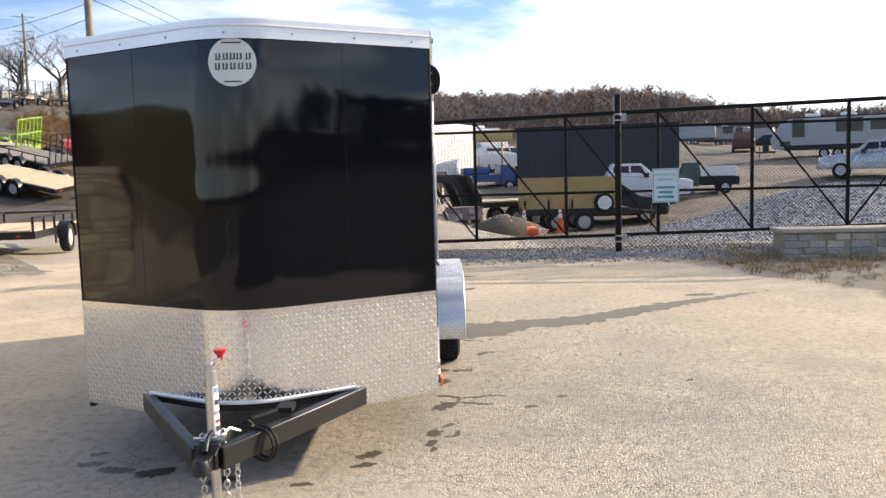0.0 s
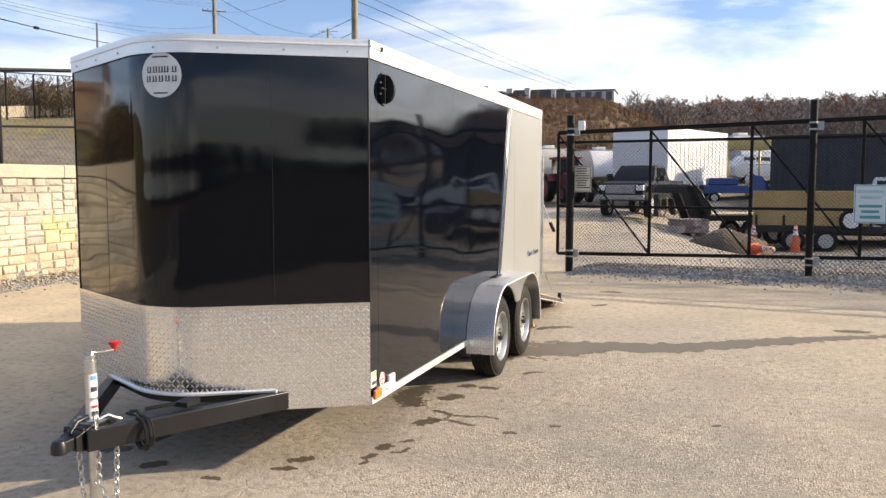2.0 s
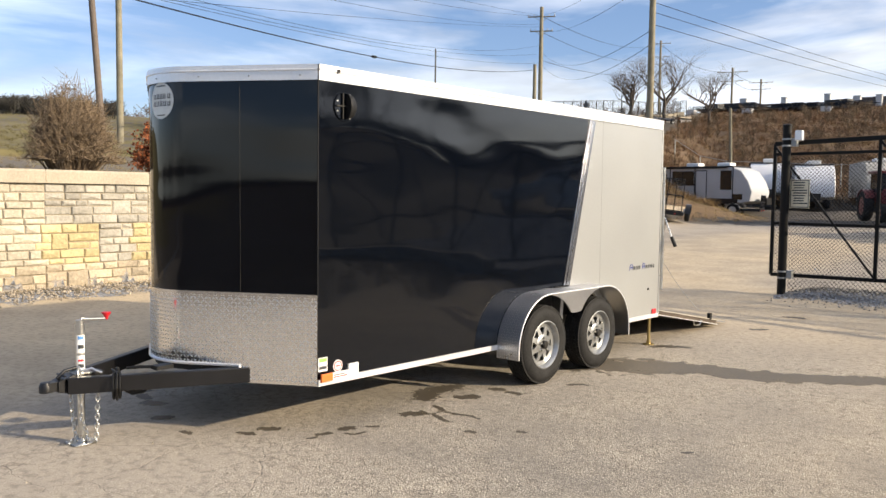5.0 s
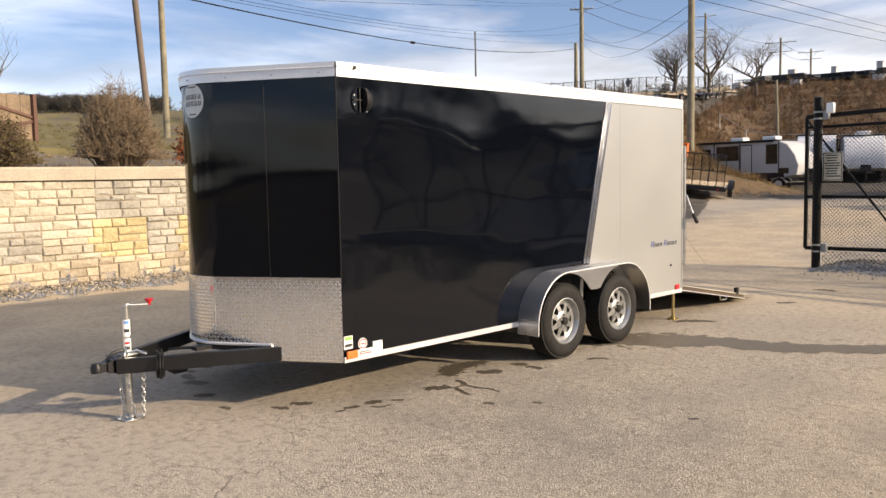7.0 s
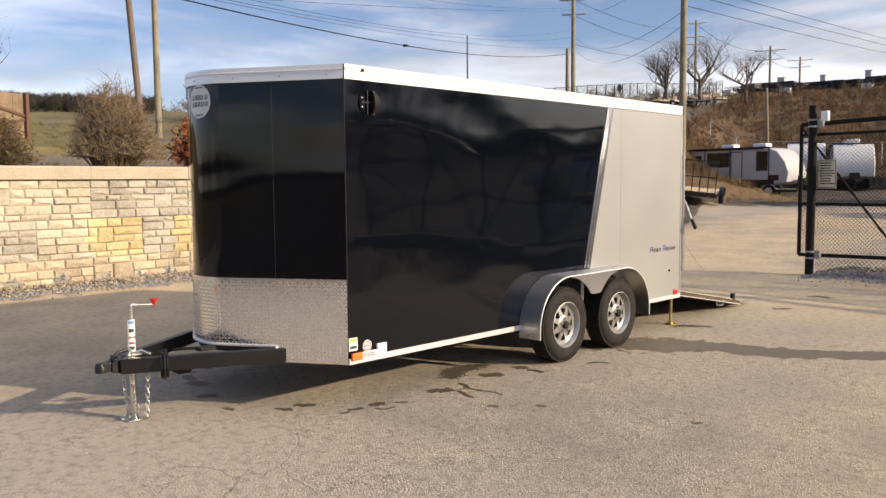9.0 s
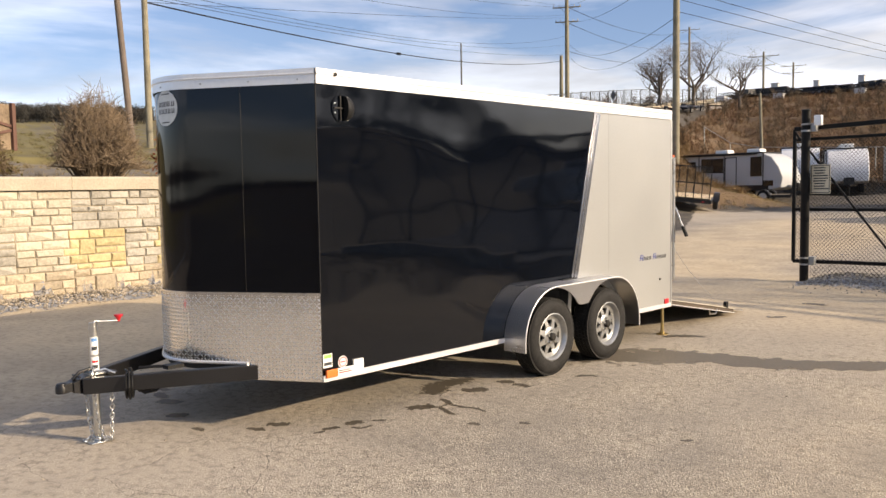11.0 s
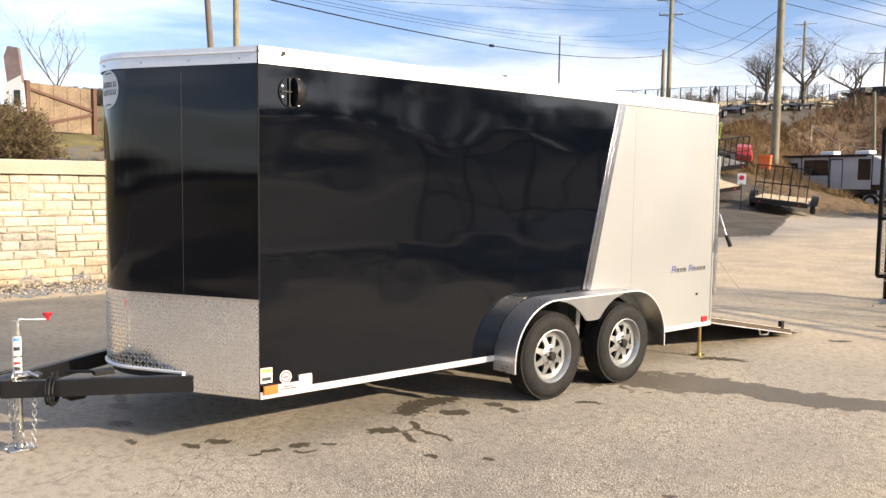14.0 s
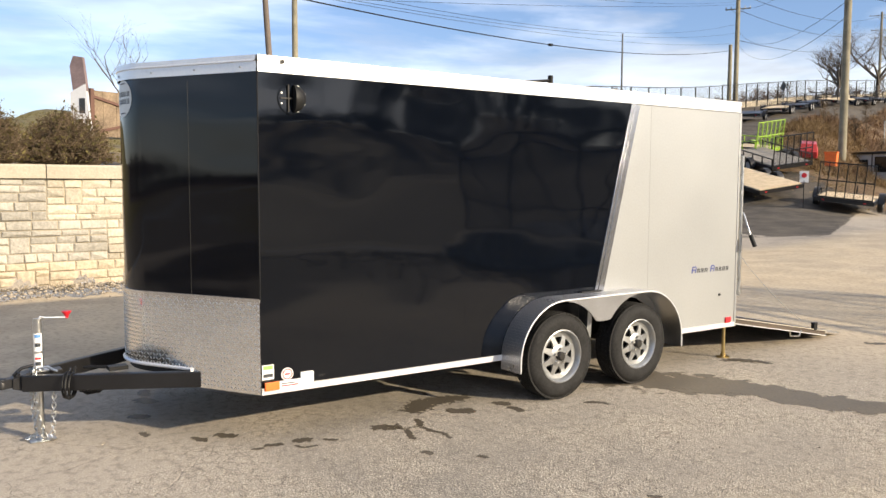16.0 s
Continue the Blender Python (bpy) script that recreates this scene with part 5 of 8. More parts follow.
# ---------- block retaining wall ----------
WX = -9.30
wall = thing("wall_west", "sunlit tan split-face block retaining wall with a cast cap", "retaining wall", kind="structure")
Y0, Y1 = -1.39, 10.2
COURSE = ((1.10, 1.755), (0.44, 1.10), (-0.22, 0.44))
s = Shape()
s.box(WX - 0.62, WX - 0.024, Y0, Y1, -0.4, 1.755)
part("wall_core", s, M_MORTAR, wall)
block_len = 1.79
cap_rnd = random.Random(9)
y = Y0
while y < Y1 - 0.1:
    L = min(block_len, Y1 - y)
    c = Shape()
    dz, dx = cap_rnd.uniform(-0.008, 0.008), cap_rnd.uniform(-0.012, 0.012)
    n = 8
    vs = []
    for i in range(n + 1):
        yy = y + 0.006 + (L - 0.012) * i / n
        jx = cap_rnd.uniform(-0.014, 0.014)
        for x, z in ((WX - 0.66, 1.76), (WX + 0.055 + dx + jx, 1.765), (WX + 0.06 + dx + jx, 1.95 + dz), (WX + 0.035 + dx + jx, 1.985 + dz), (WX - 0.66, 1.985 + dz)):
            vs.append((x, yy, z))
    fs = [(i * 5 + k, i * 5 + (k + 1) % 5, i * 5 + 5 + (k + 1) % 5, i * 5 + 5 + k) for i in range(n) for k in range(5)]
    c.add(vs, fs + [(0, 1, 2, 3, 4), tuple(range(n * 5, n * 5 + 5))])
    part("cap_stone", c, M_CAP, wall, smooth=30)
    y += L


def ashlar(L, H, r):
    """Stones of one moulded block: rows of mixed lengths, with one tall stone across two rows."""
    hs = [0.15, 0.23, 0.22, 0.22, 0.18]
    r.shuffle(hs)
    hs = [h / sum(hs) * H for h in hs]
    tall_row = r.choice((1, 2))
    tall_x = r.uniform(0.1, 0.75) * L
    tall_w = r.uniform(0.24, 0.36)
    tall_x = min(tall_x, L - tall_w)
    out = []
    z = H
    for i, h in enumerate(hs):
        z -= h
        spans = [(0.0, L)]
        if i in (tall_row, tall_row + 1):
            spans = [(0.0, tall_x), (tall_x + tall_w, L)]
            if i == tall_row + 1:
                out.append((tall_x, tall_x + tall_w, z, z + hs[i] + hs[i - 1]))
        for a, b in spans:
            x = a
            while b - x > 0.05:
                w = r.uniform(0.18, 0.46)
                if b - x - w < 0.15:
                    w = b - x
                out.append((x, x + w, z, z + h))
                x += w
    return out


def stone_block(sh, y0, y1, z0, z1, proud, r):
    g = 0.006
    y0, y1, z0, z1 = y0 + g, y1 - g, z0 + g, z1 - g
    b = 0.016
    f = WX + proud
    o = [(WX - 0.05, y0, z0), (WX - 0.05, y1, z0), (WX - 0.05, y1, z1), (WX - 0.05, y0, z1)]
    m = [(f - 0.018, y0, z0), (f - 0.018, y1, z0), (f - 0.018, y1, z1), (f - 0.018, y0, z1)]
    k = [(f + r.uniform(-0.012, 0.012), yy, zz) for yy, zz in ((y0 + b, z0 + b), (y1 - b, z0 + b), (y1 - b, z1 - b), (y0 + b, z1 - b))]
    c = [(f + r.uniform(0.0, 0.025), (y0 + y1) / 2 + r.uniform(-0.04, 0.04), (z0 + z1) / 2 + r.uniform(-0.02, 0.02))]
    fs = [(i, (i + 1) % 4, 4 + (i + 1) % 4, 4 + i) for i in range(4)] + [(4 + i, 4 + (i + 1) % 4, 8 + (i + 1) % 4, 8 + i) for i in range(4)]
    fs += [(8 + i, 8 + (i + 1) % 4, 12) for i in range(4)]
    sh.add(o + m + k + c, fs)


far_stones = Shape()
stones = []
r = random.Random(21)
TONES = (("grey", "buff", "grey", "buff", "grey", "grey", "buff"), ("grey", "grey", "buff", "grey", "buff", "grey", "yellow", "grey"), ("yellow", "cream", "cream", "yellow", "cream", "yellow", "cream"))


def stone_tone(course, block, y):
    """Colour of a stone: by block, with yellow staining across parts of the middle course."""
    if course == 1 and (2.1 < y < 3.09 or 3.72 < y < 4.9 or 6.9 < y < 7.7):
        return "yellow"
    return TONES[course][min(block, 6)]


for ci, (z0, z1) in enumerate(COURSE):
    block = 0
    y = Y0 - (0.895 if ci % 2 else 0.0)
    while y < Y1:
        L = block_len
        for a, b, c0, c1 in ashlar(L, z1 - z0, r):
            ya, yb = max(Y0, y + a), min(Y1, y + b)
            if yb - ya < 0.06:
                continue
            near = -0.6 < (ya + yb) / 2 < 10.6
            if near and len(stones) < 300:
                stones.append((ya, yb, z0 + c0, z0 + c1, stone_tone(ci, block, (ya + yb) / 2)))
            else:
                stone_block(far_stones, ya, yb, z0 + c0, z0 + c1, 0.0 + r.uniform(-0.012, 0.012), r)
        y += L
        block += 1
part("stone", far_stones, M_STONE_JOINED, wall, smooth=0, kind="stuff", recalc=False)
STONES = stones


# ---------- materials of the yard ----------
M_WOODPOLE = material("weathered_pole_wood", (0.19, 0.17, 0.12), 0.9, 0.0, 0.25, 2.0, 30.0, bump=0.01, bump_scale=20.0, tint=(0.26, 0.235, 0.17))
M_WOODPOLE2 = material("grey_brown_pole_wood", (0.15, 0.12, 0.10), 0.9, 0.0, 0.25, 2.0, 30.0, bump=0.01, bump_scale=20.0)
M_CABLE = material("cable_sheath", (0.008, 0.008, 0.009), 0.8, spec=0.2)
M_BARK = material("grey_bark", (0.105, 0.088, 0.074), 0.95, 0.0, 0.3, 2.0, 20.0)
M_TWIG = material("brown_twig", (0.20, 0.145, 0.095), 0.95, 0.0, 0.3, 2.0, 20.0, island=0.3)
M_TWIG2 = material("dark_brown_twig", (0.115, 0.080, 0.048), 0.95, 0.0, 0.3, 2.0, 20.0, island=0.3)
M_REDLEAF = material("rust_red_leaf", (0.27, 0.075, 0.032), 0.85, 0.0, 0.4, 2.0, 20.0, tint=(0.42, 0.13, 0.05), island=0.4)
M_OLIVE = material("olive_leaf", (0.13, 0.105, 0.035), 0.9, 0.0, 0.35, 2.0, 20.0, island=0.4)
M_GLASS = material("dark_tinted_glass", (0.012, 0.014, 0.016), 0.06, 0.0, 0.1, 2.0, 20.0, rough_vary=0.02)
M_CARWHITE = material("white_car_paint", (0.72, 0.73, 0.74), 0.25, 0.0, 0.03, 2.0, 20.0, coat=0.4)
M_CARSILVER = material("silver_car_paint", (0.48, 0.49, 0.51), 0.28, 0.3, 0.04, 2.0, 20.0, coat=0.4)
M_CARBLACK = material("black_car_paint", (0.012, 0.013, 0.016), 0.38, 0.0, 0.1, 2.0, 20.0, spec=0.3)
M_CARNAVY = material("dark_navy_paint", (0.011, 0.015, 0.025), 0.6, 0.0, 0.1, 2.0, 20.0, spec=0.15)
M_GRILLE = material("dull_chrome_grille", (0.30, 0.31, 0.33), 0.35, 1.0, 0.2, 8.0, 40.0)
M_CARGREEN = material("dark_green_paint", (0.045, 0.075, 0.07), 0.35, 0.0, 0.1, 2.0, 20.0)
M_BLUE = material("blue_paint", (0.014, 0.062, 0.23), 0.35, 0.0, 0.1, 2.0, 20.0)
M_REDPAINT = material("red_paint", (0.42, 0.03, 0.03), 0.35, 0.0, 0.12, 2.0, 20.0)
M_LIME = material("lime_green_paint", (0.27, 0.45, 0.05), 0.4, 0.0, 0.1, 2.0, 20.0)
M_PLANK = material("pale_deck_wood", (0.50, 0.38, 0.24), 0.85, 0.0, 0.15, 3.0, 30.0, tint=(0.60, 0.48, 0.32))
M_GREYPLANK = material("weathered_grey_deck", (0.22, 0.20, 0.17), 0.9, 0.0, 0.2, 3.0, 30.0, tint=(0.30, 0.27, 0.23))
M_PLY = material("tan_plywood", (0.37, 0.25, 0.10), 0.8, 0.0, 0.15, 1.5, 30.0, tint=(0.48, 0.34, 0.15))
M_WHITEBOX = material("white_panel", (0.70, 0.71, 0.73), 0.4, 0.0, 0.06, 1.0, 20.0)
M_GREYRV = material("grey_fibreglass_and_shade", (0.42, 0.43, 0.44), 0.4, 0.0, 0.06, 1.0, 20.0)
M_CANVAS = material("grey_cover_cloth", (0.42, 0.41, 0.38), 0.9, 0.0, 0.15, 1.0, 12.0, bump=0.03, bump_scale=4.0)
M_CONE = material("traffic_cone_orange", (0.85, 0.14, 0.04), 0.5, 0.0, 0.1, 4.0, 40.0)
M_REFLECT = material("reflective_collar", (0.78, 0.78, 0.76), 0.4)
M_BOARD = material("raw_board", (0.16, 0.115, 0.078), 0.9, 0.0, 0.25, 1.5, 20.0, tint=(0.25, 0.185, 0.125))
M_BROWNPOST = material("brown_post", (0.12, 0.06, 0.045), 0.85)
M_ROCK = material("pale_limestone", (0.47, 0.42, 0.33), 0.95, 0.0, 0.2, 2.0, 20.0, bump=0.02, bump_scale=6.0)
M_PEBBLE = material("crushed_stone", (0.25, 0.21, 0.16), 0.95, 0.0, 0.3, 5.0, 40.0, island=0.4, tint=(0.34, 0.29, 0.225))
M_BLUESTONE = material("grey_beige_stone", (0.27, 0.255, 0.23), 0.95, 0.0, 0.3, 5.0, 40.0, island=0.5)
M_STRAW = material("dry_grass", (0.20, 0.145, 0.068), 0.95, 0.0, 0.3, 3.0, 30.0, island=0.4, tint=(0.32, 0.24, 0.12))
M_BRUSH = material("rusty_brush", (0.105, 0.054, 0.032), 0.95, 0.0, 0.3, 3.0, 30.0, island=0.5, tint=(0.22, 0.13, 0.072))
M_BUILDING = material("pale_cladding", (0.50, 0.50, 0.50), 0.7, 0.0, 0.1, 0.3, 4.0)
M_BUILDING2 = material("dark_cladding", (0.10, 0.10, 0.11), 0.7, 0.0, 0.1, 0.3, 4.0)


# ---------- pieces that recur ----------
M_PALERIM = material("pale_rim_paint", (0.50, 0.50, 0.49), 0.4, 0.4, 0.1, 12.0, 60.0)


def road_wheel(parent, x, y, r=0.36, w=0.22, rim=M_PALERIM, name="wheel"):
    s = Shape()
    s.lathe([(r * 0.62, y - w / 2), (r * 0.93, y - w / 2), (r, y - w * 0.32), (r, y + w * 0.32), (r * 0.93, y + w / 2), (r * 0.62, y + w / 2)], (x, 0, r), "y", 22, True)
    wheel = part(name, s, M_RUBBER, parent)
    s = Shape()
    for sg in (-1, 1):
        s.lathe([(r * 0.62, y + sg * w * 0.42), (r * 0.56, y + sg * w * 0.28), (r * 0.25, y + sg * w * 0.30), (r * 0.22, y + sg * w * 0.44), (0, y + sg * w * 0.45)], (x, 0, r), "y", 18)
    part("rim", s, rim, wheel)
    return wheel


def loft_body(sections, taper):
    """Car body from side-view stations (x, z_low, z_high, half_width, top_half_width)."""
    s = Shape()
    vs = []
    for x, z0, z1, w0, w1 in sections:
        zm = z0 + (z1 - z0) * taper
        vs += [(x, -w0 * 0.96, z0), (x, -w0, zm), (x, -w1, z1), (x, w1, z1), (x, w0, zm), (x, w0 * 0.96, z0)]
    n = len(sections)
    fs = [(i * 6 + k, i * 6 + (k + 1) % 6, i * 6 + 6 + (k + 1) % 6, i * 6 + 6 + k) for i in range(n - 1) for k in range(6)]
    return s.add(vs, fs + [tuple(range(6)), tuple(range(n * 6 - 6, n * 6))])


def pickup(name, label, m, paint, glass=M_GLASS, lift=0.0):
    p = thing(name, label, "pickup truck", m)
    b = loft_body([(2.85, 0.55 + lift, 0.95 + lift, 0.86, 0.82), (2.70, 0.45 + lift, 1.12 + lift, 0.96, 0.86), (1.35, 0.45 + lift, 1.22 + lift, 0.98, 0.90), (-0.85, 0.45 + lift, 1.22 + lift, 0.99, 0.95), (-0.90, 0.45 + lift, 1.22 + lift, 0.99, 0.97), (-2.85, 0.52 + lift, 1.22 + lift, 0.98, 0.97)], 0.55)
    part("body", b, paint, p, bevel=0.03)
    c = loft_body([(1.35, 1.20 + lift, 1.24 + lift, 0.88, 0.86), (0.65, 1.20 + lift, 1.84 + lift, 0.90, 0.72), (-0.60, 1.20 + lift, 1.86 + lift, 0.90, 0.72), (-0.88, 1.20 + lift, 1.24 + lift, 0.90, 0.88)], 0.12)
    cab = part("cab", c, paint, p, bevel=0.03)
    for sg in (-1, 1):
        for x0, x1 in ((0.92, 0.20), (0.12, -0.55)):
            s = Shape()
            s.add([(x0, sg * 0.885, 1.30 + lift), (x1, sg * 0.885, 1.30 + lift), (x1, sg * 0.775, 1.74 + lift), (x0 - 0.30 if x0 > 0.5 else x0, sg * 0.775, 1.74 + lift),
                   (x0, sg * 0.86, 1.30 + lift), (x1, sg * 0.86, 1.30 + lift), (x1, sg * 0.75, 1.74 + lift), (x0 - 0.30 if x0 > 0.5 else x0, sg * 0.75, 1.74 + lift)],
                  [(0, 1, 2, 3), (4, 7, 6, 5), (0, 4, 5, 1), (1, 5, 6, 2), (2, 6, 7, 3), (3, 7, 4, 0)])
            part("side_window", s, glass, cab)
        s = Shape()
        s.box(0.75, 0.95, sg * 1.16, sg * 0.96, 1.22 + lift, 1.42 + lift)
        part("mirror", s, M_PLASTIC, p, bevel=0.02)
        s = Shape()
        s.box(2.70, 2.86, sg * 0.62, sg * 0.90, 0.84 + lift, 1.04 + lift)
        part("headlight", s, M_WHITE, p, bevel=0.02)
    s = Shape()
    s.add([(1.30, -0.76, 1.27 + lift), (1.30, 0.76, 1.27 + lift), (0.70, 0.66, 1.79 + lift), (0.70, -0.66, 1.79 + lift), (1.26, -0.76, 1.24 + lift), (1.26, 0.76, 1.24 + lift), (0.66, 0.66, 1.76 + lift), (0.66, -0.66, 1.76 + lift)],
          [(0, 1, 2, 3), (4, 7, 6, 5), (0, 4, 5, 1), (1, 5, 6, 2), (2, 6, 7, 3), (3, 7, 4, 0)])
    part("windscreen", s, glass, cab)
    s = Shape()
    s.box(2.80, 2.90, -0.58, 0.58, 0.72 + lift, 1.06 + lift)
    for i in range(3):
        s.box(2.86, 2.915, -0.56, 0.56, 0.76 + lift + i * 0.10, 0.79 + lift + i * 0.10)
    part("grille", s, M_GRILLE, p, bevel=0.01)
    s = Shape()
    s.box(2.78, 2.97, -0.94, 0.94, 0.48 + lift, 0.68 + lift)
    part("bumper", s, M_GRILLE, p, bevel=0.03)
    s = Shape()
    s.box(-2.80, -0.95, -0.80, 0.80, 1.17 + lift, 1.228 + lift)
    part("bed_cover", s, M_PLASTIC, p, bevel=0.01)
    for x in (1.85, -1.75):
        for sg in (-1, 1):
            road_wheel(p, x, sg * 0.86, 0.39 + lift * 0.4, 0.26)
    return p


def suv(name, label, m, paint, category="car"):
    p = thing(name, label, category, m)
    b = loft_body([(2.35, 0.45, 0.75, 0.75, 0.72), (2.25, 0.32, 0.92, 0.90, 0.78), (1.10, 0.30, 1.08, 0.93, 0.82), (-2.10, 0.30, 1.12, 0.93, 0.84), (-2.35, 0.42, 1.05, 0.86, 0.80)], 0.5)
    part("body", b, paint, p, bevel=0.03)
    c = loft_body([(1.15, 1.05, 1.09, 0.84, 0.80), (0.35, 1.05, 1.66, 0.86, 0.66), (-1.70, 1.05, 1.68, 0.86, 0.68), (-2.25, 1.05, 1.12, 0.84, 0.80)], 0.12)
    cab = part("cabin", c, paint, p, bevel=0.03)
    for sg in (-1, 1):
        for x0, x1, sl in ((0.85, 0.0, 0.38), (-0.08, -0.95, 0.0), (-1.03, -1.75, 0.0)):
            s = Shape()
            s.add([(x0, sg * 0.848, 1.14), (x1, sg * 0.848, 1.14), (x1, sg * 0.722, 1.57), (x0 - sl, sg * 0.722, 1.57), (x0, sg * 0.82, 1.14), (x1, sg * 0.82, 1.14), (x1, sg * 0.70, 1.57), (x0 - sl, sg * 0.70, 1.57)],
                  [(0, 1, 2, 3), (4, 7, 6, 5), (0, 4, 5, 1), (1, 5, 6, 2), (2, 6, 7, 3), (3, 7, 4, 0)])
            part("side_window", s, M_GLASS, cab)
        s = Shape()
        s.box(2.12, 2.34, sg * 0.52, sg * 0.80, 0.68, 0.84)
        part("headlight", s, M_WHITE, p, bevel=0.03)
    s = Shape()
    s.add([(1.10, -0.72, 1.13), (1.10, 0.72, 1.13), (0.42, 0.60, 1.62), (0.42, -0.60, 1.62), (1.05, -0.72, 1.10), (1.05, 0.72, 1.10), (0.38, 0.60, 1.59), (0.38, -0.60, 1.59)],
          [(0, 1, 2, 3), (4, 7, 6, 5), (0, 4, 5, 1), (1, 5, 6, 2), (2, 6, 7, 3), (3, 7, 4, 0)])
    part("windscreen", s, M_GLASS, cab)
    s = Shape()
    s.box(2.20, 2.37, -0.45, 0.45, 0.50, 0.72)
    part("grille", s, M_PLASTIC, p, bevel=0.02)
    for x in (1.45, -1.40):
        for sg in (-1, 1):
            road_wheel(p, x, sg * 0.80, 0.35, 0.22)
    return p


def caravan(name, label, m, L=7.0, H=3.05, skin=M_WHITEBOX, trim=M_CARBLACK, group="travel trailers", details=True):
    """Travel trailer, nose at +x."""
    p = thing(name, label, "caravan", m, group)
    h = L / 2
    prof = [(-h, 0.75), (-h, H - 0.12), (-h + 0.25, H), (h - 1.5, H), (h - 0.75, H - 0.30), (h - 0.25, H - 0.95), (h, 1.35), (h - 0.12, 0.75), (h - 0.9, 0.60), (-h + 0.6, 0.60)]
    s = Shape()
    s.prism(prof, -1.22, 1.22, "y")
    part("shell", s, skin, p, bevel=0.05)
    s = Shape()
    s.box(-h + 0.02, h - 1.3, -1.25, 1.25, H - 0.07, H + 0.01)
    part("roof_edge", s, trim, p, bevel=0.01)
    s = Shape()
    s.box(-h + 0.1, h - 0.9, -1.235, 1.235, 0.58, 0.92)
    part("skirt", s, trim, p, bevel=0.02)
    if details:
        k = L / 7.2
        for x0, x1, z0, z1, nm in ((-3.36, -2.32, 1.78, 2.50, "window"), (-1.92, -0.34, 1.72, 2.66, "window"), (1.50, 2.26, 1.46, 2.68, "window"), (2.36, 3.0, 0.86, 1.20, "hatch")):
            x0, x1 = x0 * k, x1 * k
            for sg in (-1, 1):
                s = Shape()
                s.box(x0, x1, sg * 1.21, sg * 1.236, z0, z1)
                part(nm, s, M_GLASS, p, bevel=0.015)
        s = Shape()
        s.box(-0.22, 0.58, -1.236, -1.21, 0.80, 2.70)
        frame_of = part("door_frame", s, trim, p)
        s = Shape()
        s.box(-0.17, 0.53, -1.245, -1.215, 0.86, 2.64)
        part("door", s, skin, p, bevel=0.01)
        for x in (-2.08 * k, -0.28, 2.34 * k):
            s = Shape()
            s.box(x - 0.035, x + 0.035, -1.232, -1.21, 0.70, H - 0.05)
            part("edge_strip", s, trim, p)
        for x in (-1.13 * k,):
            s = Shape()
            s.box(x - 0.02, x + 0.02, -1.24, -1.21, 1.72, 2.66)
            part("window_bar", s, M_PLASTIC, p)
        s = Shape()
        s.box(-h + 0.1, h - 1.6, -1.33, -1.20, H - 0.14, H - 0.05)
        s.bar((-h + 0.5, -1.30, H - 0.2), (-h + 1.75, -1.28, 1.45), 0.07, 0.07)
        part("awning_arm", s, M_PLASTIC, p)
    for x0 in (-h + 2.2, -h + 4.4) if details else (0.2,):
        s = Shape()
        s.box(x0, x0 + 0.9, -0.4, 0.4, H, H + 0.26)
        part("roof_unit", s, M_WHITE, p, bevel=0.06)
    s = Shape()
    s.bar((h - 0.3, -0.5, 0.52), (h + 1.0, 0, 0.50), 0.08, 0.12)
    s.bar((h - 0.3, 0.5, 0.52), (h + 1.0, 0, 0.50), 0.08, 0.12)
    s.rod((h + 0.75, 0, 0.0), (h + 0.75, 0, 0.85), 0.035, 8)
    s.box(h + 0.15, h + 0.55, -0.3, 0.3, 0.55, 1.0)
    part("hitch", s, M_FRAME, p)
    s = Shape()
    s.add([(h - 0.72, -1.0, H - 0.42), (h - 0.72, 1.0, H - 0.42), (h - 0.30, 1.0, H - 0.98), (h - 0.30, -1.0, H - 0.98), (h - 0.80, -1.0, H - 0.45), (h - 0.80, 1.0, H - 0.45), (h - 0.38, 1.0, H - 1.0), (h - 0.38, -1.0, H - 1.0)],
          [(0, 1, 2, 3), (4, 7, 6, 5), (0, 4, 5, 1), (1, 5, 6, 2), (2, 6, 7, 3), (3, 7, 4, 0)])
    part("front_window", s, M_GLASS, p)
    for x in (-0.5, 0.35):
        for sg in (-1, 1):
            road_wheel(p, x, sg * 1.05, 0.34, 0.22)
    return p


